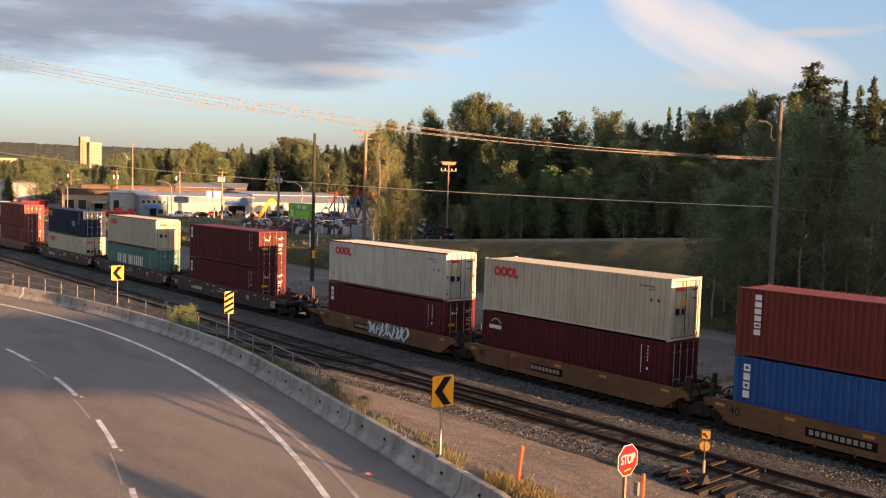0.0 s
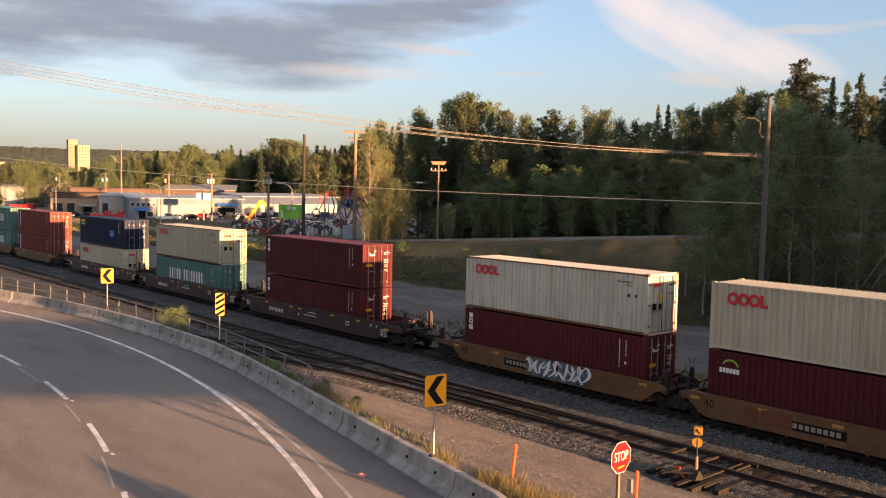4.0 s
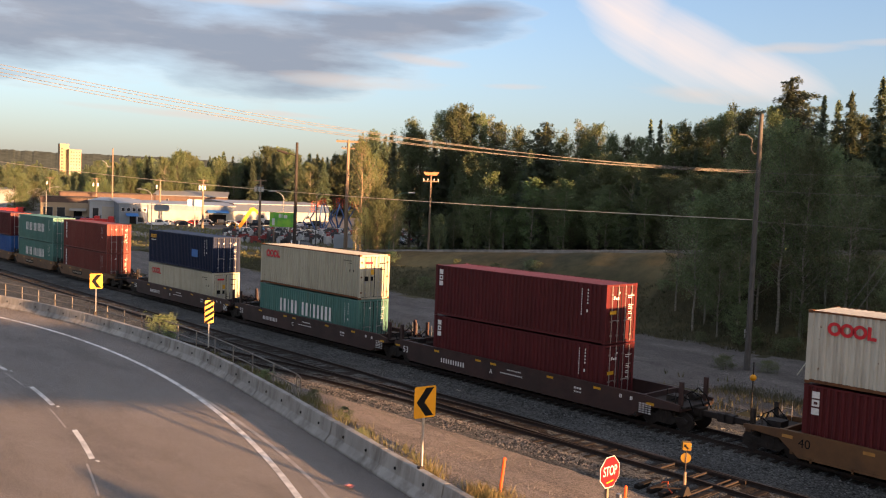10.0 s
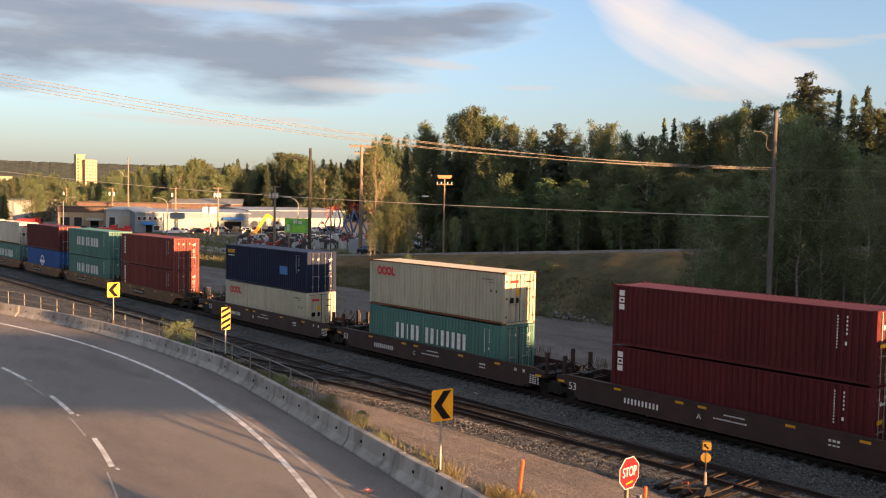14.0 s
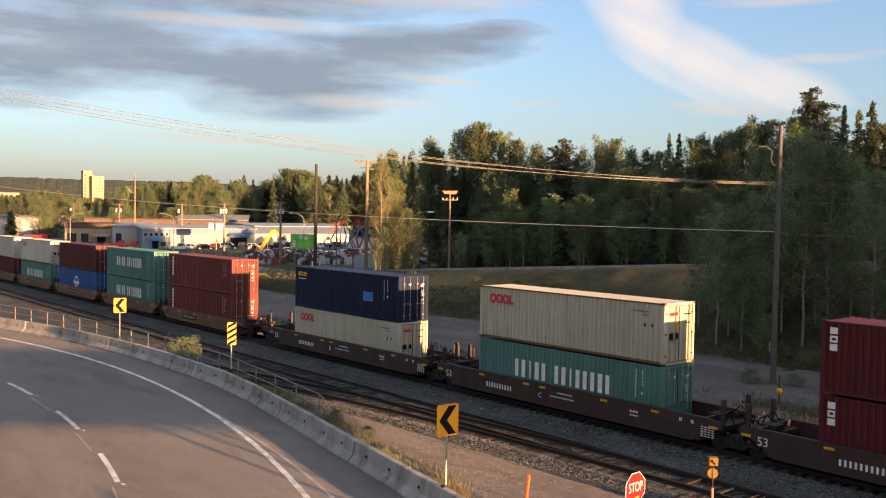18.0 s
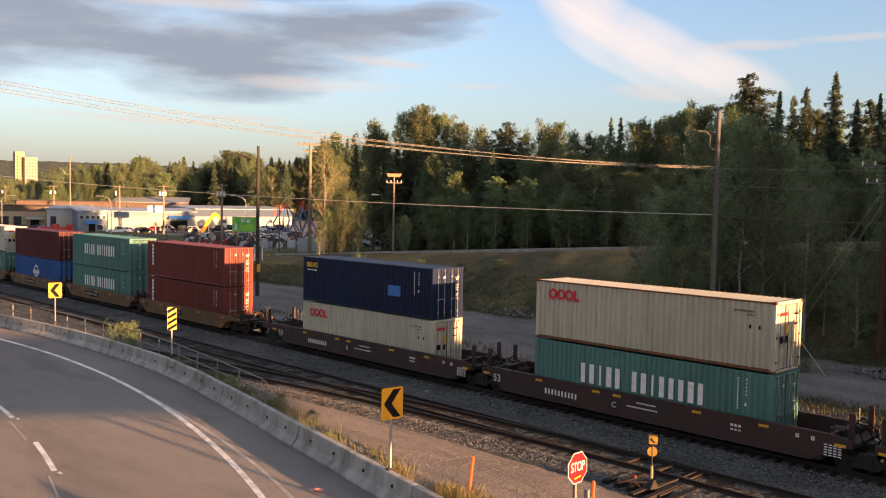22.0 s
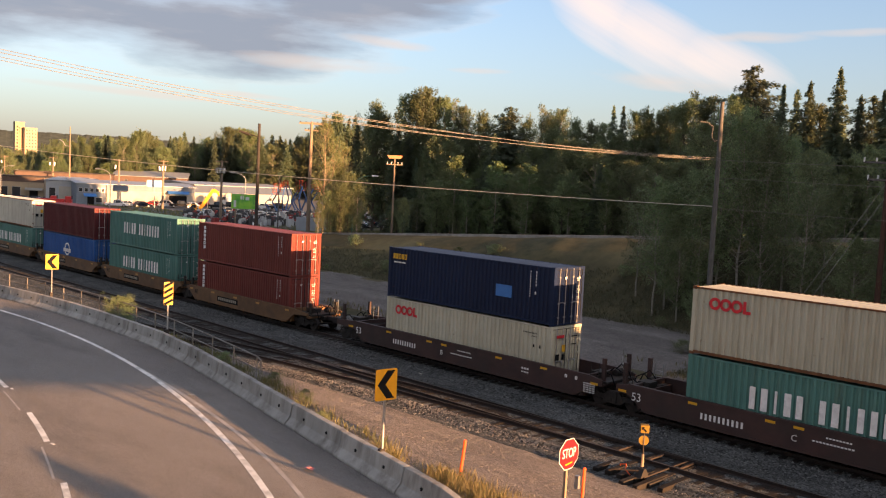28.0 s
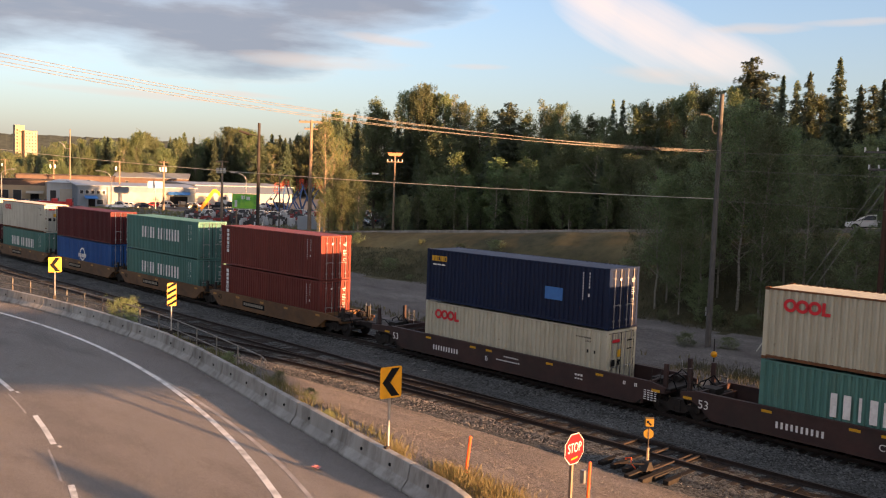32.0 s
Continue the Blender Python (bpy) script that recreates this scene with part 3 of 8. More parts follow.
def build_road():
    bm = bmesh.new()
    rows = []
    for k in range(81):
        x = -100 + 130 * k / 80
        yb = min(bar_y(x) - 0.45, 200)
        rows.append([(x, yb + d, ROAD_Z) for d in (-40, -25, -14, -8, -4, 0)])
    sheet(bm, rows)
    road = tagged(part("road", bm, "asphalt"), "worn grey asphalt of a curving road", "road", kind="structure")
    e = ribbon("edge_line", EDGE_C, EDGE_R, 0.16, -80, -8, ROAD_Z + 0.004, "line", 90)
    tagged(e, "solid white edge line on the asphalt", "road marking", kind="structure")
    # the older, ghosted line that leaves the new one
    bm = bmesh.new()
    rows = []
    for k in range(31):
        x = -28 + 17 * k / 30
        y = EDGE_C[1] + math.sqrt(EDGE_R ** 2 - (x - EDGE_C[0]) ** 2) + 0.0 + 0.66 * smooth01((x + 29) / 15)
        rows.append([(x, y, ROAD_Z + 0.003), (x, y + 0.11, ROAD_Z + 0.003)])
    sheet(bm, rows)
    tagged(part("ghost_line", bm, GHOST), "faded older edge line on the asphalt", "road marking", kind="structure")
    # broken line: 3 m marks every 6.2 m
    a0 = math.asin((-37.5 - DASH_C[0]) / DASH_R)
    for k in range(-3, 6):
        a = a0 + k * 6.25 / DASH_R
        bm = bmesh.new()
        rows = []
        for i in range(7):
            b = a + i / 6 * 3.0 / DASH_R
            u = Vector((math.sin(b), math.cos(b)))
            p, q = Vector(DASH_C) + u * (DASH_R - 0.07), Vector(DASH_C) + u * (DASH_R + 0.07)
            rows.append([(p.x, p.y, ROAD_Z + 0.004), (q.x, q.y, ROAD_Z + 0.004)])
        sheet(bm, rows)
        tagged(part("lane_dash", bm, "line"), "short white dash of the broken lane line", "road marking", group="lane dashes", kind="structure")
        # worn trace of an older line from this dash to the next
        bm = bmesh.new()
        rows = []
        for i in range(6):
            b = a + (3.4 + i / 5 * 2.5) / DASH_R
            u = Vector((math.sin(b), math.cos(b)))
            p, q = Vector(DASH_C) + u * (DASH_R - 0.2), Vector(DASH_C) + u * (DASH_R - 0.15)
            rows.append([(p.x, p.y, ROAD_Z + 0.003), (q.x, q.y, ROAD_Z + 0.003)])
        sheet(bm, rows)
        tagged(part("ghost_dash", bm, GHOST), "faded trace of an older lane line", "road marking", group="old lane traces", kind="structure")
        # small stray mark beyond each dash
        b = a + 3.25 / DASH_R
        u = Vector((math.sin(b), math.cos(b)))
        p = Vector(DASH_C) + u * (DASH_R + 0.1)
        bm = bmesh.new()
        box(bm, p.x - 0.09, p.x + 0.09, p.y - 0.035, p.y + 0.035, ROAD_Z + 0.002, ROAD_Z + 0.008)
        tagged(part("reflector_stud", bm, "line"), "small pale stud between lane dashes", "road marking", group="lane studs", kind="structure")
    return road


build_road()


def build_barrier():
    """precast segments with a sloped foot, end to end along the curve"""
    prof = [(0.0, 0.0), (0.30, 0.0), (0.62, 0.0), (0.62, 0.06), (0.44, 0.24), (0.40, 0.61), (0.22, 0.61), (0.17, 0.24), (0.0, 0.07)]
    seg_len = 3.0
    x, k = -11.1, 0
    while x > -96 and k < 40:
        # each segment is straight, laid from joint to joint
        y = foot_y(x)
        sl = (foot_y(x - 0.5) - foot_y(x + 0.5)) / -1.0
        x1 = x - seg_len / math.sqrt(1 + sl * sl)
        p, q = Vector((x, y)), Vector((x1, foot_y(x1)))
        d = (q - p).normalized()
        u = Vector((d.y, -d.x))
        if u.y < 0:
            u = -u
        off = rnd.uniform(-0.02, 0.02)
        p, q = p + u * off, q + u * off - d * 0.025
        bm = bmesh.new()
        rings = []
        # the first one tapers down at its free end
        stations = [(0.0, 0.3), (0.12, 0.62), (0.3, 0.9), (0.5, 1.0), (1.0, 1.0)] if k == 0 else [(0.0, 1.0), (1.0, 1.0)]
        for f, hh in stations:
            c = p.lerp(q, f)
            rings.append([bm.verts.new((c.x + u.x * w, c.y + u.y * w, ROAD_Z + z * hh - 0.003)) for w, z in prof])
        n = len(prof)
        for r0, r1 in zip(rings, rings[1:]):
            for i in range(n):
                bm.faces.new((r0[i], r0[(i + 1) % n], r1[(i + 1) % n], r1[i]))
        bm.faces.new(rings[0])
        bm.faces.new(rings[-1][::-1])
        seg = part("concrete_barrier", bm, CONCRETE_SEGMENT, bevel=0.015)
        tagged(seg, "weathered precast concrete road barrier segment with a tapered end" if k == 0 else "weathered precast concrete road barrier segment", "barrier", group="road barrier segments")
        for f in (0.27, 0.73):
            c2 = p.lerp(q, f) + u * 0.178
            c = Vector((c2.x, c2.y, ROAD_Z + 0.36))
            # black plug: the dark inside of a lifting hole, painted on the face
            bm = bmesh.new()
            rod(bm, c - Vector((u.x, u.y, 0)) * 0.012, c + Vector((u.x, u.y, 0)) * 0.05, 0.042, 8)
            part("lifting_hole", bm, "black", seg)
        x, k = x1, k + 1


CONCRETE_SEGMENT = pbr("precast_concrete", (0.34, 0.33, 0.305), (0.25, 0.24, 0.222), 1.3, 0.88, bump=0.35, bump_scale=34, stain=(0.12, 0.105, 0.09), stain_scale=1.1, stain_amount=0.75, stretch=(1.6, 1.6, 0.45), vary=0.12)
build_barrier()


def build_fence():
    """pipe rail fence behind the barrier"""
    pipe = pbr("dull_weathered_pipe", (0.27, 0.26, 0.24), (0.15, 0.135, 0.12), 5, 0.7, 0.4, stain=(0.14, 0.085, 0.05), stain_scale=1.2, stain_amount=0.6)
    f = tagged(empty("pipe_fence"), "weathered galvanised pipe railing behind the barrier", "railing")
    pts, x = [], -25.5
    while x > -84:
        pts.append(Vector((x, along(FENCE_KNOTS, x), ROAD_Z - 0.22)))
        sl = along(FENCE_KNOTS, x) - along(FENCE_KNOTS, x - 1)
        x -= 2.05 / math.sqrt(1 + sl * sl)
    up = Vector((0, 0, 1))
    for k, p in enumerate(pts):
        bm = bmesh.new()
        rod(bm, p - up * 0.15, p + up * 0.92, 0.028, 6)
        part("post", bm, pipe, f)
    for h in (0.92, 0.5):
        for a, b in zip(pts, pts[1:]):
            bm = bmesh.new()
            rod(bm, a + up * h, b + up * h, 0.026, 6)
            part("rail", bm, pipe, f)
    # bent return at the end
    bm = bmesh.new()
    e = pts[0] + Vector((0.4, -0.09, 0))
    rod(bm, pts[0] + up * 0.92, e + up * 0.86, 0.026, 6)
    rod(bm, e + up * 0.86, e + up * 0.5, 0.026, 6)
    rod(bm, e + up * 0.5, pts[0] + up * 0.5, 0.026, 6)
    part("end_loop", bm, pipe, f)


build_fence()


# ---------------------------------------------------------------- tracks
def rail_profile(bm, path):
    """a rail along a list of (x, y): foot, web and head"""
    prof = [(-0.07, -0.17), (0.07, -0.17), (0.07, -0.155), (0.012, -0.13), (0.012, -0.045), (0.036, -0.035), (0.036, 0.0), (-0.036, 0.0), (-0.036, -0.035), (-0.012, -0.045), (-0.012, -0.13), (-0.07, -0.155)]
    rings = []
    for i, (x, y) in enumerate(path):
        a, b = path[max(0, i - 1)], path[min(len(path) - 1, i + 1)]
        d = Vector((b[0] - a[0], b[1] - a[1])).normalized()
        rings.append([bm.verts.new((x - d.y * u, y + d.x * u, z)) for u, z in prof])
    n = len(prof)
    for r0, r1 in zip(rings, rings[1:]):
        for k in range(n):
            bm.faces.new((r0[k], r0[(k + 1) % n], r1[(k + 1) % n], r1[k]))


def straight(y, x0, x1):
    return [(x0 + (x1 - x0) * k / 8, y) for k in range(9)]


TRACK_DIRT = stony("dark_track_dirt", (0.012, 0.01, 0.009), (0.024, 0.02, 0.017), 0.05, 0.6, high=2.6, stain=(0.012, 0.01, 0.009), stain_scale=0.5, stain_amount=0.8)


def build_tracks():
    def rails(name, label, paths):
        t = tagged(empty(name), label, "railway track", kind="structure")
        for p in paths:
            bm = bmesh.new()
            rail_profile(bm, p)
            part("rail", bm, "rail", t)
            bm = bmesh.new()
            sheet(bm, [[(x, y - 0.03, 0.002), (x, y + 0.03, 0.002)] for x, y in p])
            part("running_surface", bm, "rail_top", t)
        return t
    g = 0.7525
    main = rails("main_track", "main railway track under the train on ballast", [straight(MAIN_Y + s * g, -330, 60) for s in (-1, 1)])
    near = rails("near_track", "empty rusty railway track on timber ties", [straight(TRACK_Y + s * g, -330, 60) for s in (-1, 1)])
    side_x = [-17 - k * 2.0 for k in range(40)]
    side = rails("siding_track", "rusty siding curving away from the switch", [[(x, turnout_y(x) + s * g) for x in side_x] for s in (-1, 1)])
    # guard rails by the frog
    for y, xa, xb in ((TRACK_Y + g - 0.12, -38, -33), (TRACK_Y - g + 0.1, -40, -36)):
        bm = bmesh.new()
        rail_profile(bm, [(xa + (xb - xa) * k / 4, y + (0.05 if k in (0, 4) else 0)) for k in range(5)])
        part("guard_rail", bm, "rail", near)
    bm = bmesh.new()
    box(bm, -1.3, 1.3, -0.115, 0.115, -0.33, -0.165)
    proto = part("tie", bm, "tie", near, bevel=0.012)
    proto.matrix_basis = pose(-6, TRACK_Y, 0, 0, 0, 90)
    x = -6.55
    far_bm = bmesh.new()
    n = 0
    while x > -330:
        if -18.5 < x < -15.3:
            ln = 1.0 + 0.55
        elif -46 < x <= -18.5:
            ln = 1.0 + (-18.5 - x) * 0.028
        else:
            ln = 1.0
        rz = 90 + rnd.uniform(-1.2, 1.2)
        if x > -130:
            share(proto, "tie", near, Matrix.Translation((x, TRACK_Y - (ln - 1) * 1.3, rnd.uniform(-0.012, 0.012))) @ Euler((0, 0, radians(rz))).to_matrix().to_4x4() @ Matrix.Diagonal((ln, 1, 1, 1)))
            if x < -46:
                share(proto, "tie", side, Matrix.Translation((x, turnout_y(x), rnd.uniform(-0.012, 0.012))) @ Euler((0, 0, radians(rz - 8))).to_matrix().to_4x4())
        else:
            box(far_bm, x - 0.115, x + 0.115, TRACK_Y - 1.3, TRACK_Y + 1.3, -0.33, -0.17)
        if x > -90:
            share(proto, "tie", main, Matrix.Translation((x, MAIN_Y, 0)) @ Euler((0, 0, radians(rz))).to_matrix().to_4x4())
        x -= 0.55
    ob = part("far_ties", far_bm, "tie", near)
    ob["kind"] = "stuff"
    x = -5.45
    while x < 8:
        share(proto, "tie", near, pose(x, TRACK_Y, 0, 0, 0, 90))
        x += 0.55
    # ballast shoulders, one bed under all tracks
    bm = bmesh.new()
    rows = []
    prof = [(25.2, -0.36), (26.0, -0.27), (27.2, -0.172), (31.2, -0.172), (32.1, -0.33), (32.9, -0.24), (33.4, -0.2), (36.6, -0.2), (38.3, -0.5)]
    noise.seed_set(9)
    for k in range(321):
        x = -130 + 150 * k / 320
        row = []
        for i in range(49):
            f = i / 48
            e = min(26.6, turnout_y(x) - 2.45)
            y = e + (38.3 - e) * f
            z = float(np.interp(y, [p[0] for p in prof], [p[1] for p in prof])) if y > 27.2 else -0.172 - 0.2 * smooth01((turnout_y(x) - 1.5 - y) / 0.9)
            z += 0.03 * noise.noise(Vector((x * 1.3, y * 1.3, 0))) + 0.022 * noise.noise(Vector((x * 4, y * 4, 2)))
            row.append((x, y, z))
        rows.append(row)
    sheet(bm, rows)
    tagged(part("ballast_bed", bm, "ballast"), "dark crushed stone ballast under the tracks", "ballast", kind="structure")
    bm = bmesh.new()
    # dark dirt between and beside the rails, almost up to the tops of the ties
    for name, mid, x0, x1 in (("track_dirt", lambda x: TRACK_Y, -130, 20), ("siding_dirt", turnout_y, -80, -16)):
        bm = bmesh.new()
        rows = []
        n = int((x1 - x0) / 0.4)
        for k in range(n + 1):
            x = x0 + (x1 - x0) * k / n
            rows.append([(x, mid(x) + w, -0.178 + h + 0.012 * noise.noise(Vector((x * 2.2, w * 3, 4)))) for w, h in ((-1.42, -0.07), (-1.22, -0.01), (-0.9, 0.0), (-0.45, 0.004), (0, 0.006), (0.45, 0.004), (0.9, 0.0), (1.22, -0.01), (1.42, -0.07))])
        sheet(bm, rows)
        tagged(part(name, bm, TRACK_DIRT, smooth=True), "dark dirt and stones between the rails", "track bed", kind="structure")
    bm = bmesh.new()
    sheet(bm, [[(x, y, -0.22 if 26 < y < 37.5 else -0.5) for y in (25, 26, 37.5, 39)] for x in (-340, -230, -130)])
    tagged(part("ballast_bed", bm, "ballast"), "distant ballast under the tracks", "ballast", kind="structure")


build_tracks()


# ---------------------------------------------------------------- the train
CORR = 0.278


def wall_corr(bm, length, z0, z1, y, out, inset=0.16):
    """trapezoid corrugation between the corner posts"""
    x0, x1 = -length / 2 + inset, length / 2 - inset
    n = max(4, round((x1 - x0) / CORR))
    p = (x1 - x0) / n
    pts = [(x0, y)]
    for k in range(n):
        a = x0 + k * p
        pts += [(a + 0.10 * p, y), (a + 0.26 * p, y - out * 0.062), (a + 0.60 * p, y - out * 0.062), (a + 0.76 * p, y)]
    pts.append((x1, y))
    sheet(bm, [[(px, py, z0) for px, py in pts], [(px, py, z1) for px, py in pts]])


def letter_blocks(bm, x, z, w, h, n, y, gap=0.3, vertical=False, hollow=(), shapes=""):
    """plain marks of a word's size: one block a letter, some with an open middle"""
    for k in range(n):
        if vertical:
            ax, az, lw, lh = x, z - k * h / n, w, h / n * (1 - gap)
        else:
            ax, az, lw, lh = x + k * w / n, z, w / n * (1 - gap), h
        if shapes:
            # plain strokes of a letter's size: single blocks
            t, kind = lw * 0.3, shapes[k]
            bars = {"u": [(0, lw, 0, lh)], "v": [(0, lw * 0.92, 0, lh)], "i": [(lw * 0.3, lw * 0.68, 0, lh)], "c": [(0, lw * 0.88, 0, lh)]}[kind]
            for x0, x1, z0, z1 in bars:
                box(bm, ax + x0, ax + x1, y - 0.004, y, az - lh + z0, az - lh + z1)
        elif k in hollow:
            t = min(lw, lh) * 0.3
            for b in ((ax, ax + lw, az - lh, az - lh + t), (ax, ax + lw, az - t, az), (ax, ax + t, az - lh + t, az - t), (ax + lw - t, ax + lw, az - lh + t, az - t)):
                box(bm, b[0], b[1], y - 0.004, y, b[2], b[3])
        else:
            box(bm, ax, ax + lw, y - 0.004, y, az - lh, az)


PAINT = {}


def paint(key):
    cols = dict(
        cream=((0.49, 0.465, 0.36), (0.44, 0.41, 0.31), (0.3, 0.25, 0.17)), white=((0.56, 0.55, 0.47), (0.49, 0.475, 0.4), (0.26, 0.21, 0.15)),
        oxide=((0.105, 0.016, 0.019), (0.082, 0.014, 0.016), (0.066, 0.014, 0.014)), maroon=((0.085, 0.012, 0.018), (0.062, 0.01, 0.014), (0.045, 0.01, 0.012)),
        triton=((0.185, 0.04, 0.032), (0.15, 0.034, 0.027), (0.1, 0.028, 0.022)), teal=((0.085, 0.22, 0.19), (0.065, 0.175, 0.15), (0.10, 0.13, 0.10)),
        navy=((0.007, 0.018, 0.052), (0.006, 0.014, 0.042), (0.014, 0.02, 0.04)), blue=((0.02, 0.10, 0.30), (0.016, 0.08, 0.25), (0.03, 0.06, 0.14)))
    if key not in PAINT:
        a, b, st = cols[key]
        mt = pbr(key + "_container_paint", a, b, 0.9, 0.5, 0.0, bump=0.12, bump_scale=3, stain=st, stain_scale=1.1, stain_amount=0.45, stretch=(2.2, 2.2, 0.3), vary=0.06)
        # drips run down from the top rail, with chipped spots of rust
        nt = mt.node_tree
        N, Lk = nt.nodes.new, nt.links.new
        bs = nt.nodes["Principled BSDF"]
        col = bs.inputs["Base Color"].links[0].from_socket
        tc = N("ShaderNodeTexCoord")
        old = {"white": 0.85, "cream": 0.4}.get(key, 0.3)
        for stretch, scale, lo, hi, tint, k in (((7, 7, 0.22), 1.0, 0.56, 0.72, tuple(0.42 * v for v in a), 0.55 * old), ((1.6, 1.6, 1.1), 2.6, 0.66, 0.7, (0.13, 0.06, 0.03), old), ((0.25, 0.25, 0.35), 1.0, 0.4, 0.7, tuple(0.72 * v for v in b), 0.5)):
            mp, n, r, mx = N("ShaderNodeMapping"), N("ShaderNodeTexNoise"), N("ShaderNodeMapRange"), N("ShaderNodeMix")
            mp.inputs["Scale"].default_value = stretch
            Lk(tc.outputs["Object"], mp.inputs[0])
            n.inputs["Scale"].default_value, n.inputs["Detail"].default_value, n.inputs["Roughness"].default_value = scale, 5, 0.6
            Lk(mp.outputs[0], n.inputs["Vector"])
            r.inputs["From Min"].default_value, r.inputs["From Max"].default_value, r.inputs["To Max"].default_value = lo, hi, k
            Lk(n.outputs["Fac"], r.inputs[0])
            mx.data_type = "RGBA"
            Lk(r.outputs[0], mx.inputs[0])
            Lk(col, mx.inputs[6])
            mx.inputs[7].default_value = (*tint, 1)
            col = mx.outputs[2]
        Lk(col, bs.inputs["Base Color"])
        bs.inputs["Specular IOR Level"].default_value = 0.2
        PAINT[key] = mt
    return PAINT[key]


def container(colour, label, h=2.896, length=12.192, marks=(), door_marks=(), rust=False):
    """an ISO box; origin at the middle of its floor, doors at +x, the long side seen at -y"""
    W = 2.438
    c = tagged(empty("shipping_container"), label, "container", group="containers on the train")
    mt = paint(colour)
    hl, hw = length / 2, W / 2
    for s, nm in ((-1, "side_wall"), (1, "side_wall")):
        bm = bmesh.new()
        wall_corr(bm, length, 0.15, h - 0.06, s * (hw - 0.012), s)
        part(nm, bm, mt, c)
    bm = bmesh.new()
    rows = []
    n = 44
    for k in range(n * 2 + 1):
        x = -hl + 0.15 + (length - 0.3) * k / (2 * n)
        rows.append([(x, -hw + 0.06, h - 0.025 - (0.02 if k % 2 else 0)), (x, hw - 0.06, h - 0.025 - (0.02 if k % 2 else 0))])
    sheet(bm, rows)
    part("roof", bm, mt, c)
    bm = bmesh.new()
    sheet(bm, [[(-hl + 0.03 + (0.04 if k % 4 in (1, 2) else 0), -hw + 0.1 + (W - 0.2) * k / 36, z) for k in range(37)] for z in (0.12, h - 0.08)])
    part("end_wall", bm, mt, c)
    for sx in (-1, 1):
        for sy in (-1, 1):
            x, y = sx * (hl - 0.08), sy * (hw - 0.08)
            part("corner_post", _bx((x - 0.08, x + 0.08, y - 0.08, y + 0.08, 0.118, h - 0.118)), mt, c)
            for z in (0.059, h - 0.059):
                part("corner_casting", _bx((x - 0.089, x + 0.089, y - 0.083, y + 0.083, z - 0.059, z + 0.059)), RUSTY if rust else mt, c, "rusty corner casting" if rust else "")
    for sy in (-1, 1):
        y = sy * (hw - 0.04)
        part("bottom_rail", _bx((-hl + 0.17, hl - 0.17, y - 0.035, y + 0.035, 0.055, 0.17)), RUSTY if rust else mt, c, "rusty bottom rail" if rust else "")
        part("top_rail", _bx((-hl + 0.17, hl - 0.17, y - 0.03, y + 0.03, h - 0.09, h - 0.02)), RUSTY if rust else mt, c, "rust-edged top rail" if rust else "")
    part("floor", _bx((-hl + 0.1, hl - 0.1, -hw + 0.08, hw - 0.08, 0.1, 0.15)), "truck", c)
    # doors
    part("door_header", _bx((hl - 0.11, hl, -hw + 0.16, hw - 0.16, h - 0.14, h - 0.01)), mt, c)
    part("door_sill", _bx((hl - 0.11, hl, -hw + 0.16, hw - 0.16, 0.01, 0.13)), mt, c)
    for s in (-1, 1):
        y0, y1 = sorted((s * 0.012, s * (hw - 0.17)))
        bm = bmesh.new()
        rows = []
        for z in (0.14, h - 0.15):
            r = [(hl - 0.03, y0, z)]
            for k in range(5):
                a = y0 + 0.06 + (y1 - y0 - 0.12) * k / 5
                p = (y1 - y0 - 0.12) / 5
                r += [(hl - 0.03, a + 0.1 * p, z), (hl - 0.065, a + 0.3 * p, z), (hl - 0.065, a + 0.7 * p, z), (hl - 0.03, a + 0.9 * p, z)]
            r.append((hl - 0.03, y1, z))
            rows.append(r)
        sheet(bm, rows)
        d = part("door", bm, mt, c)
        bm = bmesh.new()
        for b in ((y0 - 0.01, y0 + 0.016, 0.135, h - 0.145), (y1 - 0.016, y1 + 0.01, 0.135, h - 0.145), (y0 + 0.016, y1 - 0.016, 0.135, 0.16), (y0 + 0.016, y1 - 0.016, h - 0.17, h - 0.145)):
            box(bm, hl - 0.034, hl - 0.018, b[0], b[1], b[2], b[3])
        part("gasket", bm, "rubber", d, "dark rubber door gasket")
        for z in (0.45, h * 0.5, h - 0.5):
            bm = bmesh.new()
            yh = s * (hw - 0.16)
            box(bm, hl - 0.02, hl + 0.012, yh - 0.09, yh + 0.05, z - 0.05, z + 0.05)
            part("hinge", bm, RUSTY if rust else mt, d)
        for f in (0.28, 0.75):
            y = y0 + (y1 - y0) * f
            bm = bmesh.new()
            rod(bm, (hl + 0.004, y, 0.06), (hl + 0.004, y, h - 0.06), 0.022, 6)
            for z in (0.4, 1.1, h - 0.5):
                box(bm, hl - 0.03, hl + 0.02, y - 0.06, y + 0.06, z - 0.04, z + 0.04)
            part("lock_rod", bm, "steel", d)
        bm = bmesh.new()
        box(bm, hl - 0.01, hl + 0.035, y0 + (y1 - y0) * 0.3, y0 + (y1 - y0) * 0.72, 1.12, 1.16)
        part("door_handle", bm, "steel", d)
    for nm, bm, m2, lb in list(marks) + list(door_marks):
        o = part(nm, bm, m2, c, lb)
        if nm in ("id_print", "door_print", "door_placard"):
            o["kind"] = "stuff"
    return c


def _bx(b):
    bm = bmesh.new()
    box(bm, *b)
    return bm


RUSTY = pbr("rusted_steel", (0.20, 0.09, 0.045), (0.10, 0.05, 0.03), 7, 0.85, 0.2)
SIDE_Y = -1.219 - 0.014


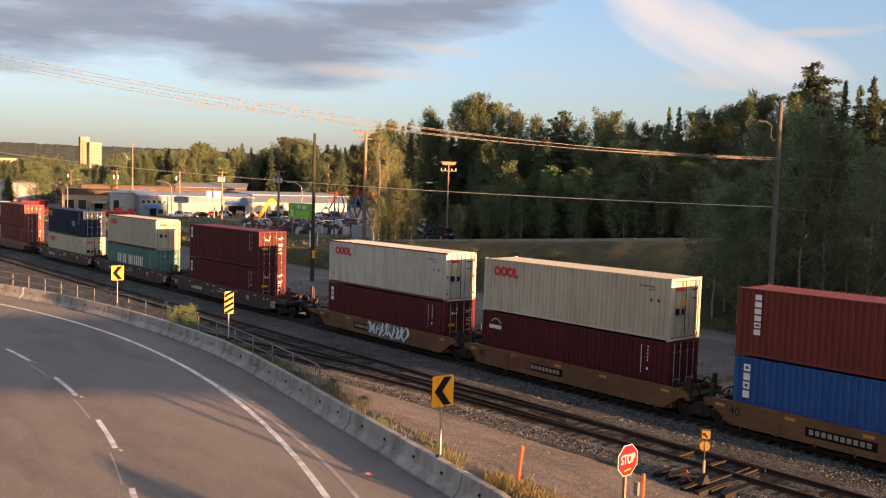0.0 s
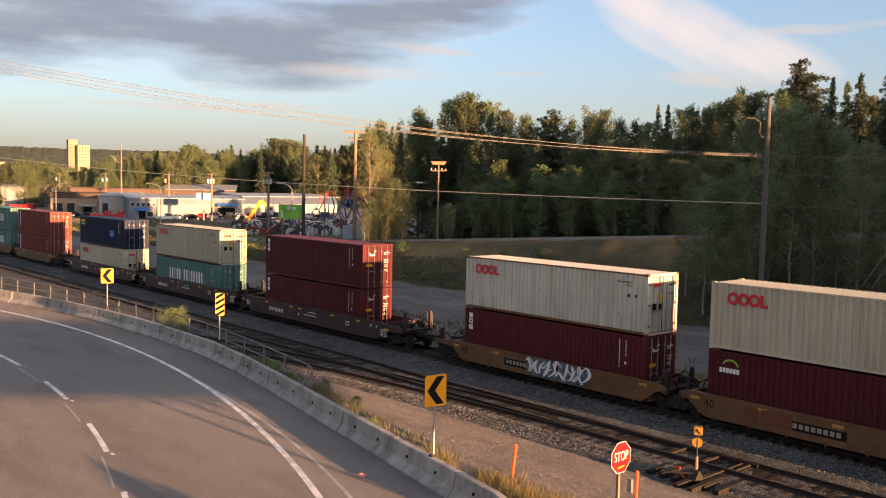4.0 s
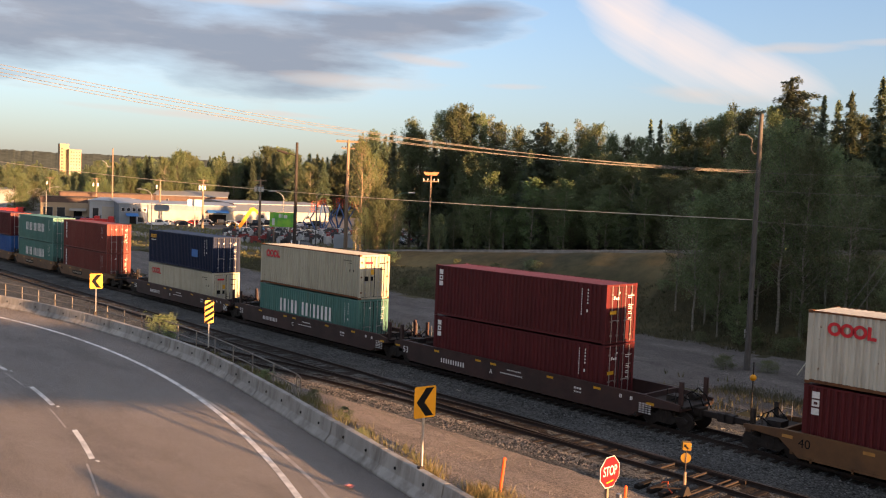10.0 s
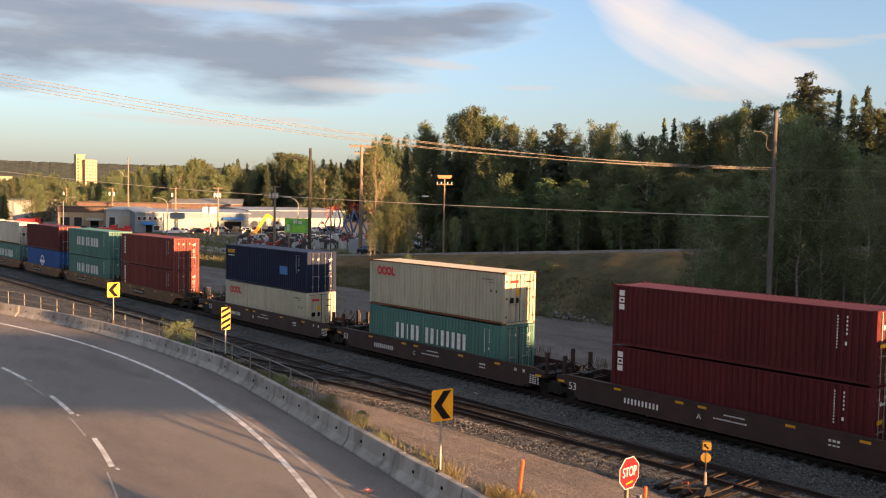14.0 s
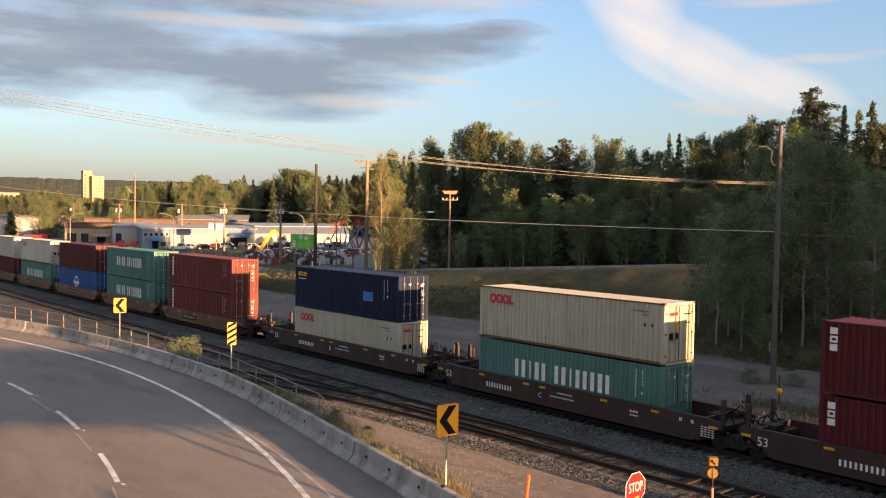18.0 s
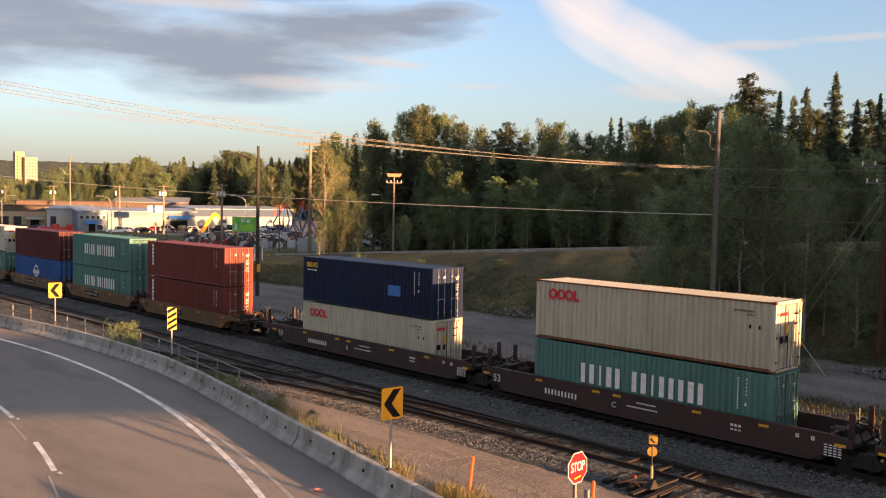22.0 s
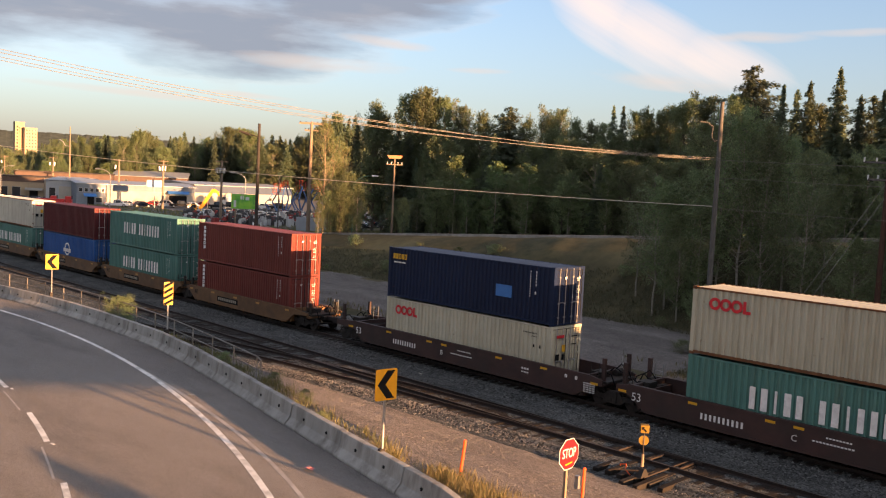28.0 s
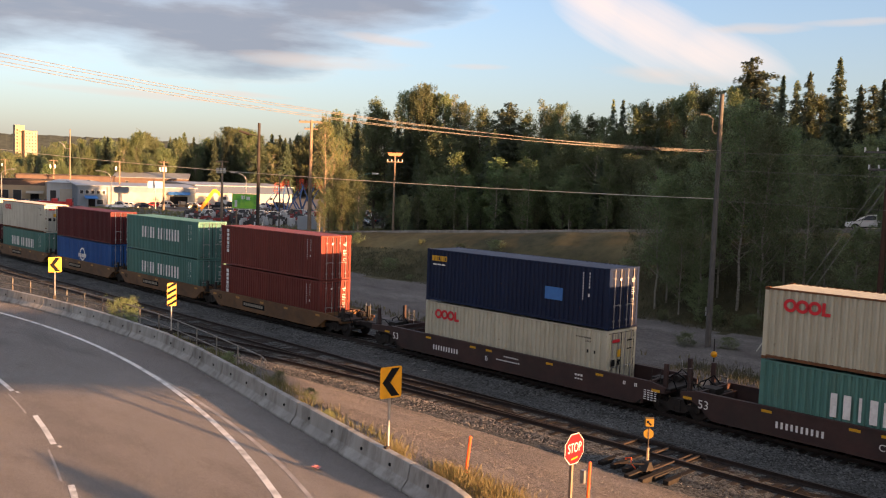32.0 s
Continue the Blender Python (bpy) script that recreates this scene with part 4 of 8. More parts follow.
def mk(name, material, label, *specs):
    """a set of painted marks on the near long side: specs of letter_blocks"""
    mt = material if not isinstance(material, str) else M[material]
    if name == "id_print":
        bm = bmesh.new()
        for a, kw in specs:
            letter_blocks(bm, *a, y=SIDE_Y, **kw)
        return [(name, bm, mt, label)]
    out = []
    for (x, z, w, h, n), kw in specs:
        hollow, kw = kw.get("hollow", ()), {k: v for k, v in kw.items() if k != "hollow"}
        for k in range(n):
            bm = bmesh.new()
            if kw.get("vertical"):
                letter_blocks(bm, x, z - k * h / n, w, h / n, 1, SIDE_Y, gap=kw.get("gap", 0.3), hollow=(0,) if k in hollow else (), vertical=True)
            else:
                letter_blocks(bm, x + k * w / n, z, w / n, h, 1, SIDE_Y, gap=kw.get("gap", 0.3), hollow=(0,) if k in hollow else (), shapes=kw["shapes"][k] if "shapes" in kw else "")
            out.append((name, bm, mt, label))
    return out


def mk_door(name, material, label, specs, x=6.096 + 0.03):
    bm = bmesh.new()
    for y0, y1, z0, z1 in specs:
        box(bm, x, x + 0.006, y0, y1, z0, z1)
    return (name, bm, M[material], label)


def ring_mark(cx, cz, r, t, start=0, end=360):
    bm = bmesh.new()
    n = 20
    rows = []
    for k in range(n + 1):
        a = radians(start + (end - start) * k / n)
        rows.append([(cx + (r - t) * math.cos(a), SIDE_Y - 0.004, cz + (r - t) * math.sin(a)), (cx + r * math.cos(a), SIDE_Y - 0.004, cz + r * math.sin(a))])
    sheet(bm, rows)
    return bm


def four_red_marks(x, z, s=0.33):
    """emblem: two rings, an open ring and a corner, plain red shapes"""
    bm = bmesh.new()
    n = 20

    def ring(cx, a0, a1):
        rows = []
        for k in range(n + 1):
            a = radians(a0 + (a1 - a0) * k / n)
            rows.append([(cx + s * 0.42 * math.cos(a), SIDE_Y - 0.004, z + s * 0.42 * math.sin(a)), (cx + s * 0.8 * math.cos(a), SIDE_Y - 0.004, z + s * 0.8 * math.sin(a))])
        sheet(bm, rows)
    ring(x, 0, 360)
    ring(x + s * 1.45, 0, 360)
    ring(x + s * 2.9, 0, 360)
    box(bm, x + s * 3.75, x + s * 4.75, SIDE_Y - 0.005, SIDE_Y, z - s * 0.8, z - s * 0.42)
    box(bm, x + s * 3.75, x + s * 4.15, SIDE_Y - 0.005, SIDE_Y, z - s * 0.42, z + s * 0.75)
    return ("red_emblem", bm, M["red"], "row of plain red rings")


def code_marks(h, x=5.1, mt="black", rows=2):
    """identification marks near the door corner, too small to read"""
    b = [((x - 0.75, h - 0.42, 0.9, 0.07, 10), dict(gap=0.5)), ((x - 0.2, h - 0.58, 0.34, 0.06, 4), dict(gap=0.5)), ((x - 0.1, h - 1.0, 0.13, 0.16, 1), {}), ((x + 0.3, h - 1.0, 0.12, 0.16, 1), {})]
    return mk("id_print", mt, "small printed identification marks", *b)


def vert_marks(h, x=4.6):
    return mk("id_print", "white", "columns of small white identification marks", ((x, h - 0.3, 0.05, 1.35, 11), dict(vertical=True, gap=0.4)), ((x + 0.36, h - 0.3, 0.06, 0.8, 5), dict(vertical=True, gap=0.45)), ((x + 0.33, h - 1.3, 0.12, 0.14, 1), {}))


DOOR_TEX = (lambda: [mk_door("door_print", "white", "white printed marks on the doors", [(-0.7, -0.58, 2.15, 2.32), (-0.52, -0.42, 2.15, 2.25), (-0.37, -0.27, 2.15, 2.28), (-0.3, -0.18, 2.45, 2.5), (0.45, 0.95, 2.3, 2.34), (0.45, 0.75, 2.2, 2.24), (0.5, 0.9, 1.85, 1.88), (0.5, 0.8, 1.76, 1.79), (0.5, 0.85, 1.67, 1.7), (0.5, 0.75, 1.5, 1.53), (0.5, 0.8, 1.41, 1.44), (0.55, 0.75, 1.2, 1.23)]),
                                   mk_door("door_plate", "reflector", "yellow plate on a door", [(-0.95, -0.45, 1.45, 1.62)])])


def mark_list(kind, h):
    """what is painted on the long side, by kind"""
    flat = []
    for q in _marks(kind, h):
        flat += q if isinstance(q, list) else [q]
    return flat


def _marks(kind, h):
    out = []
    if kind in ("oocl",):
        out = [four_red_marks(-5.05, h - 0.64), code_marks(h)]
    elif kind == "tex":
        out = [mk("white_word", "white", "white block mark", ((-5.75, h - 0.25, 0.3, 0.98, 3), dict(vertical=True, gap=0.2, hollow=(1,)))), vert_marks(h)]
    elif kind == "triton":
        out = [mk("white_word", "white", "white block mark", ((-5.3, h - 0.25, 0.3, 1.75, 6), dict(vertical=True, gap=0.22, hollow=(4,)))), vert_marks(h)]
    elif kind == "china":
        out = [mk("white_word", "white", "large white block mark", ((-3.27, 2.06, 2.4, 0.92, 5), dict(gap=0.42, shapes="cuiuv")), ((-0.45, 2.06, 3.75, 0.92, 8), dict(gap=0.42, shapes="cuiccvuc"))), vert_marks(h)]
    elif kind == "seaco":
        out = [mk("yellow_word", "reflector", "small yellow block mark", ((-5.7, h - 0.35, 1.2, 0.3, 5), dict(gap=0.18, hollow=(2, 4)))), mk("white_word", "white", "fine white mark", ((-5.6, h - 0.8, 1.0, 0.07, 3), dict(gap=0.15))), vert_marks(h)]
        out.append(mk("blue_patch", pbr("bright_blue_patch_paint", (0.03, 0.16, 0.42), (0.025, 0.13, 0.36), 3, 0.5), "square patch of brighter blue paint", ((2.35, 1.7, 1.1, 0.62, 1), dict(gap=0.02))))
    elif kind == "cosco":
        out = [("white_emblem", ring_mark(4.2, 1.5, 0.75, 0.16, 20, 160), M["white"], "white arc emblem"), mk("white_word", "white", "white block mark", ((3.3, 1.45, 2.2, 0.42, 5), dict(gap=0.15, hollow=(1, 4))), ((3.4, 0.85, 2.3, 0.3, 8), dict(gap=0.2))),
               mk("white_column", "white", "white square mark", ((-5.65, h - 0.3, 0.3, 1.5, 4), dict(vertical=True, gap=0.2, hollow=(0, 2))))]
    elif kind == "cosco2":
        out = [("white_emblem", ring_mark(0.0, 1.55, 0.62, 0.16), M["white"], "white ring emblem"), mk("white_word", "white", "white block mark", ((-0.9, 1.6, 1.8, 0.35, 5), dict(gap=0.2)))]
    elif kind == "global":
        out = [mk("white_word", "white", "small white block mark", ((-5.55, h - 0.72, 0.95, 0.2, 6), dict(gap=0.2))), ("green_emblem", ring_mark(-5.05, h - 0.75, 0.42, 0.07, 20, 150), pbr("lime_green_paint", (0.22, 0.5, 0.03), (0.2, 0.42, 0.03), 5, 0.5), "green arc emblem"), vert_marks(h)]
    return out


def flat_text(name, s, size, m, material, parent, label=""):
    cu = bpy.data.curves.new(name, "FONT")
    cu.body, cu.size, cu.extrude, cu.align_x, cu.align_y = s, size, 0.002, "CENTER", "CENTER"
    tmp = bpy.data.objects.new(name, cu)
    scene.collection.objects.link(tmp)
    dg = bpy.context.evaluated_depsgraph_get()
    me = bpy.data.meshes.new_from_object(tmp.evaluated_get(dg))
    bpy.data.objects.remove(tmp)
    me.materials.clear()
    me.materials.append(M[material])
    ob = new(name, me)
    ob.parent, ob.matrix_basis = parent, m
    if label:
        ob["label"] = label
    return ob


WHEELS = []   # (wheelset, x on its car at rest)


def bogie(car, x):
    b = empty("bogie")
    b.parent = car
    b.matrix_basis = Matrix.Translation((x, 0, 0))
    for s in (-1, 1):
        bm = bmesh.new()
        prism(bm, [(-1.15, 0.55), (-0.95, 0.66), (-0.45, 0.62), (-0.3, 0.82), (0.3, 0.82), (0.45, 0.62), (0.95, 0.66), (1.15, 0.55), (1.1, 0.4), (0.6, 0.42), (0.4, 0.24), (-0.4, 0.24), (-0.6, 0.42), (-1.1, 0.4)], "y", s * 0.98 - 0.07, s * 0.98 + 0.07)
        part("side_frame", bm, "truck", b)
        for k in (-0.14, 0.14):
            bm = bmesh.new()
            rod(bm, (k, s * 1.0, 0.3), (k, s * 1.0, 0.6), 0.09, 8)
            part("spring", bm, "truck", b)
    part("bolster", _bx((-0.2, 0.2, -1.1, 1.1, 0.5, 0.78)), "truck", b)
    for dx in (-0.89, 0.89):
        bm = bmesh.new()
        for s in (-1, 1):
            rod(bm, (0, s * 0.70, 0), (0, s * 0.83, 0), 0.42, 18)
            rod(bm, (0, s * 0.67, 0), (0, s * 0.70, 0), 0.45, 18)
            for a in range(4):
                u = Vector((math.cos(a * math.pi / 2), 0, math.sin(a * math.pi / 2)))
                box(bm, u.x * 0.2 - 0.04, u.x * 0.2 + 0.04, s * 0.84 - 0.015, s * 0.84 + 0.015, u.z * 0.2 - 0.04, u.z * 0.2 + 0.04)
        rod(bm, (0, -1.0, 0), (0, 1.0, 0), 0.08, 8)
        w = part("wheelset", bm, "truck", b)
        w.matrix_basis = Matrix.Translation((dx, 0, 0.42))
        WHEELS.append((w, dx))
    return b


def well_car(kind, letter, half, well_half, ends):
    """one well unit; origin on the rails at its middle. ends: 'shared' or 'end' at (-x, +x)"""
    ucr = kind == "brown"
    mt = M["brown"] if ucr else M["ochre"]
    car = tagged(empty("well_car"), "dark brown articulated well car unit with yellow reflectors" if ucr else "weathered yellow-brown articulated well car unit", "rail car", group="well cars of the train")
    hl_, hr_ = half + (1.08 if ends[0] == "end" else 0), half + (1.08 if ends[1] == "end" else 0)
    hw, zt, zb = 1.43, 1.40, 0.30
    if not ucr:
        zt = 1.28
    for s in (-1, 1):
        y0, y1 = sorted((s * hw, s * (hw - 0.10)))
        bm = bmesh.new()
        wl = well_half
        prism(bm, [(-hl_ + 0.35, 1.0), (-wl - 0.55, 0.92), (-wl + 0.25, zb), (wl - 0.25, zb), (wl + 0.55, 0.92), (hr_ - 0.35, 1.0), (hr_ - 0.35, zt - 0.12), (wl + 0.6, zt), (-wl - 0.6, zt), (-hl_ + 0.35, zt - 0.12)], "y", y0, y1)
        side = part("side_sill", bm, mt, car, bevel=0.012)
        yo = s * hw
        for z, nm in ((zt - 0.03, "top_chord"), (zb + 0.04, "bottom_chord")):
            ya, yb = sorted((yo + s * 0.03, yo - s * 0.14))
            w2 = wl + 0.55 if nm == "top_chord" else wl - 0.3
            part(nm, _bx((-w2, w2, ya, yb, z - 0.05, z + 0.05)), mt, side)
        if not ucr:
            k = -wl + 0.8
            while k < wl - 0.5:
                ya, yb = sorted((yo, yo + s * 0.03))
                part("stiffener", _bx((k - 0.04, k + 0.04, ya, yb, zb - 0.1, zb + 0.12)), mt, side)
                k += 1.6
        # reflectors and stencils on the outer face
        ys = yo + s * 0.004
        for x in ([-wl - 0.9, -wl + 2.6, -wl + 6.0, -1.0, 3.0, wl - 2.2, wl + 0.8] if ucr else [-wl - 0.2, -3.4, -0.3, 2.6, wl - 0.2]):
            sz = (0.21, 0.055) if ucr else (0.22, 0.065)
            z = zt - 0.18 if abs(x) < wl else 1.05
            ya, yb = sorted((ys, ys + s * 0.006))
            part("reflector", _bx((x - sz[0], x + sz[0], ya, yb, z - sz[1], z + sz[1])), M["reflector"] if ucr else FADED, side, "yellow reflective strip" if ucr else "faded orange strip")
        if s < 0:
            def tx(tt, size, x, z, mtl="white", lb=""):
                flat_text("stencil", tt, size, pose(x, ys - 0.004, z, 90, 0, 0), mtl, side, lb)
            if ucr:
                tx("53", 0.52, -wl - 0.15, zt - 0.52, lb="white stencilled number 53")
                tx(letter, 0.36, -wl + 7.0, zt - 0.62, lb="white stencilled letter")
                bm = bmesh.new()
                letter_blocks(bm, -wl + 3.0, zt - 0.5, 2.0, 0.26, 10, ys, gap=0.52)
                letter_blocks(bm, -wl + 8.2, zt - 0.28, 1.0, 0.06, 8, ys, gap=0.3)
                letter_blocks(bm, -wl + 7.7, zt - 0.5, 1.6, 0.06, 12, ys, gap=0.3)
                letter_blocks(bm, wl - 3.6, zt - 0.35, 0.5, 0.1, 3, ys)
                letter_blocks(bm, wl - 3.6, zt - 0.55, 0.5, 0.06, 3, ys)
                letter_blocks(bm, wl - 0.9, zt - 0.2, 0.16, 0.16, 2, ys)
                letter_blocks(bm, wl - 0.3, zt - 0.2, 0.16, 0.16, 2, ys)
                for r in range(5):
                    letter_blocks(bm, wl + 0.2, zt - 0.38 - r * 0.1, 0.7, 0.045, 4, ys)
                part("stencil_print", bm, "white", side, "rows of small white stencil marks")["kind"] = "stuff"
            else:
                tx("40", 0.5, -wl + 0.5, zt - 0.4, "black", "dark stencilled number 40")
                bm = bmesh.new()
                box(bm, -wl + 3.6, -wl + 6.4, ys - 0.004, ys, zt - 0.72, zt - 0.34)
                part("stencil_panel", bm, "black", side, "dark painted panel")
                bm = bmesh.new()
                letter_blocks(bm, -wl + 3.75, zt - 0.42, 2.5, 0.2, 10, ys - 0.004, gap=0.3)
                part("stencil_print", bm, GREYPAINT, side, "faint pale stencil marks")["kind"] = "stuff"
    part("well_floor", _bx((-well_half, well_half, -1.3, 1.3, 0.28, 0.35)), "truck", car)
    for s, half in ((-1, hl_), (1, hr_)):
        x = s * well_half
        xa, xb = sorted((x, x + s * 0.12))
        part("bulkhead", _bx((xa, xb, -1.33, 1.33, 0.35, zt - 0.25)), mt, car)
        xa, xb = sorted((x + s * 0.12, s * (half - 0.25)))
        part("end_platform", _bx((xa, xb, -1.15, 1.15, zt - 0.32, zt - 0.22)), "truck", car)
        part("end_sill", _bx((xa, s * half if s > 0 else xb, -0.35, 0.35, 0.72, zt - 0.33)) if s > 0 else _bx((-half, xb, -0.35, 0.35, 0.72, zt - 0.33)), "truck", car)
        # guide posts, ladder and rails at the ends
        for sy in (-1, 1):
            px = s * (half - 0.55)
            part("guide_post", _bx((px - 0.09, px + 0.09, sy * 1.02 - 0.07, sy * 1.02 + 0.07, zt - 0.3, zt + (0.85 if ucr else 0.5))), mt if ucr else "truck", car)
            bm = bmesh.new()
            rod(bm, (px - 0.55 * s, sy * 1.3, zt - 0.9), (px - 0.55 * s, sy * 1.3, zt + 0.6), 0.018, 6)
            rod(bm, (px - 0.1 * s, sy * 1.3, zt - 0.9), (px - 0.1 * s, sy * 1.3, zt + 0.6), 0.018, 6)
            for k in range(5):
                rod(bm, (px - 0.55 * s, sy * 1.3, zt - 0.85 + k * 0.28), (px - 0.1 * s, sy * 1.3, zt - 0.85 + k * 0.28), 0.014, 6)
            part("ladder", bm, "steel" if sy > 0 else "truck", car)
        for k, yy in enumerate((-0.75, 0.2, 0.7)):
            bm = bmesh.new()
            xh = s * (half - 0.35)
            tube(bm, [Vector((xh - s * 0.9, yy, zt - 0.15)), Vector((xh - s * 0.4, yy, zt + 0.15 + 0.1 * k)), Vector((xh, yy + 0.05, zt + 0.05)), Vector((xh + s * 0.25, yy + 0.1, zt - 0.5))], 0.03, 6)
            part("hose", bm, "black", car)
        part("cross_beam", _bx((s * (half - 0.5) - 0.12, s * (half - 0.5) + 0.12, -1.3, 1.3, zt - 0.45, zt - 0.33)), mt, car)
        part("well_gusset", _bx((s * (well_half + 0.4) - 0.06, s * (well_half + 0.4) + 0.06, -1.3, 1.3, zt - 0.22, zt + 0.02)), mt, car)
        part("brake_box", _bx((s * (half - 1.25) - 0.3, s * (half - 1.25) + 0.3, -0.6, 0.1, zt - 0.22, zt + 0.05)), "truck", car)
        bm = bmesh.new()
        rod(bm, (s * (half - 0.9), 0.45, zt - 0.1), (s * (half - 0.9), 0.95, zt - 0.1), 0.17, 10)
        part("air_tank", bm, "truck", car)
    for s, e, half in zip((-1, 1), ends, (hl_, hr_)):
        if e == "end":
            bogie(car, s * (half - 1.35))
            bm = bmesh.new()
            a, b = sorted((s * half, s * (half + 1.15)))
            box(bm, a, b, -0.12, 0.12, 0.72, 0.98)
            x = s * (half + 1.0)
            box(bm, x - 0.22, x + 0.22, -0.22, 0.22, 0.66, 1.04)
            part("coupler", bm, "truck", car, bevel=0.02)
        elif e == "shared":
            bogie(car, s * (half + 0.02))
    return car


FADED = pbr("faded_orange_tape", (0.5, 0.24, 0.06), (0.4, 0.19, 0.05), 5, 0.6)
GREYPAINT = pbr("faint_grey_lettering", (0.3, 0.27, 0.22), (0.22, 0.19, 0.15), 5, 0.7)


def graffiti(side_parent, x0, x1, z0, z1, y):
    """a wild white tag with dark edges and blue-grey fill: abstract strokes"""
    r = random.Random(5)
    fill = pbr("blue_grey_spray", (0.02, 0.035, 0.05), (0.14, 0.2, 0.22), 3.4, 0.6)
    n = 13
    bm = bmesh.new()
    sheet(bm, [[(x0 + (x1 - x0) * k / 24, y - 0.004, z0 + 0.06 * math.sin(k * 1.7) + 0.1 * abs(k / 12 - 1)), (x0 + (x1 - x0) * k / 24, y - 0.004, z1 - 0.1 * abs(math.sin(k * 0.9)) - 0.12 * abs(k / 12 - 1))] for k in range(25)])
    part("spray_fill", bm, fill, side_parent, "blue-grey and black spray paint")
    for k in range(n):
        cx = x0 + (x1 - x0) * (k + 0.5) / n
        lean, bow = r.uniform(-0.5, 0.5), r.uniform(-0.3, 0.3)
        hi, lo = z1 - 0.1 - r.uniform(0, 0.15), z0 + 0.08 + r.uniform(0, 0.15)
        wd = r.uniform(0.06, 0.1)
        rows = []
        for j in range(9):
            f = j / 8
            x = cx + lean * (f - 0.5) + bow * math.sin(math.pi * f)
            w2 = wd * (0.55 + 0.6 * math.sin(math.pi * (0.15 + 0.7 * f)))
            rows.append([(x - w2, y - 0.008, hi + (lo - hi) * f), (x + w2, y - 0.008, hi + (lo - hi) * f + 0.03)])
        bm = bmesh.new()
        sheet(bm, rows)
        part("spray_stroke", bm, "white", side_parent, "white spray-painted stroke")
        if k % 3 != 2:
            zc = lo + (hi - lo) * r.uniform(0.2, 0.9)
            bm = bmesh.new()
            sheet(bm, [[(cx - 0.2 + 0.55 * f, y - 0.0085, zc + 0.16 * math.sin(4 * f + k) - 0.04), (cx - 0.2 + 0.55 * f, y - 0.0085, zc + 0.16 * math.sin(4 * f + k) + 0.04)] for f in (0, 0.17, 0.33, 0.5, 0.66, 0.83, 1.0)])
            part("spray_stroke", bm, "white", side_parent, "white spray-painted stroke")


TRAIN = []   # (thing, x at 13 s, z)


def stack(x_end, lower, upper):
    """two boxes in a well; x_end is the door end at 13 s. each: colour, mark kind, label, height, rust"""
    z = 0.36
    for colour, kind, label, h, rust in (lower, upper):
        dm = []
        if kind in ("tex",):
            dm = DOOR_TEX()
        elif kind == "oocl":
            dm = [mk_door("red_door_mark", "red", "small red mark on a door", [(-0.8, -0.2, 2.3, 2.45)]), mk_door("door_plate", "reflector", "yellow plate on a door", [(-0.35, -0.1, 1.6, 1.95)]),
                  mk_door("door_placard", "black", "dark placards on the doors", [(-0.85, -0.55, 1.2, 1.5), (-0.35, -0.15, 1.2, 1.48), (0.4, 0.85, 2.3, 2.36), (0.4, 0.8, 1.9, 1.95)])]
        elif kind in ("seaco", "triton", "china"):
            dm = [mk_door("door_print", "white", "white printed marks on the doors", [(-0.4, -0.28, 2.3, 2.4), (0.55, 0.85, 2.3, 2.34), (0.6, 0.8, 2.2, 2.24), (0.55, 0.8, 1.9, 1.93), (0.55, 0.75, 1.8, 1.83), (0.55, 0.85, 1.7, 1.73), (0.55, 0.75, 1.6, 1.63), (0.55, 0.8, 1.35, 1.38), (0.55, 0.7, 1.25, 1.28)])]
        c = container(colour, label, h, marks=mark_list(kind, h), door_marks=dm, rust=rust)
        TRAIN.append((c, x_end - 6.096, z))
        z += h + 0.03


HC, STD = 2.896, 2.80
OOCL_W = ("white", "oocl", "dirty white corrugated container with red rings on top of another", HC, True)
OOCL_C = ("cream", "oocl", "cream corrugated container with red rings and rust streaks", HC, True)
TEX = ("oxide", "tex", "dark oxide-red corrugated container with white vertical marks", HC, False)
TRI = ("triton", "triton", "brick-red corrugated container with white vertical marks", HC, False)
CHI = ("teal", "china", "teal corrugated container with a large white word", HC, False)
stack(36.6, ("blue", "cosco", "bright blue corrugated container with a white arc emblem", HC, False), TRI)
stack(21.1, ("maroon", "global", "dark maroon corrugated container with a green arc emblem", HC, False), ("cream", "oocl", "clean pale container with red rings on a maroon one", HC, False))
stack(5.66, TEX, OOCL_W)
stack(-16.29, TEX, TEX)
stack(-35.76, CHI, OOCL_C)
stack(-55.37, ("cream", "oocl", "pale corrugated container with red rings under a navy one", HC, False), ("navy", "seaco", "navy blue corrugated container with small yellow marks", HC, False))
stack(-77.4, TRI, TRI)
stack(-93.0, CHI, CHI)
stack(-108.55, ("blue", "cosco2", "bright blue corrugated container with a white ring emblem", HC, False), ("oxide", "", "plain oxide-red corrugated container on a blue one", HC, False))
stack(-124.1, CHI, ("white", "oocl", "pale corrugated container with red rings on a teal one", HC, True))
stack(-139.65, ("oxide", "", "plain oxide-red corrugated container under a white one", HC, False), ("white", "", "plain pale corrugated container on a red one", HC, True))
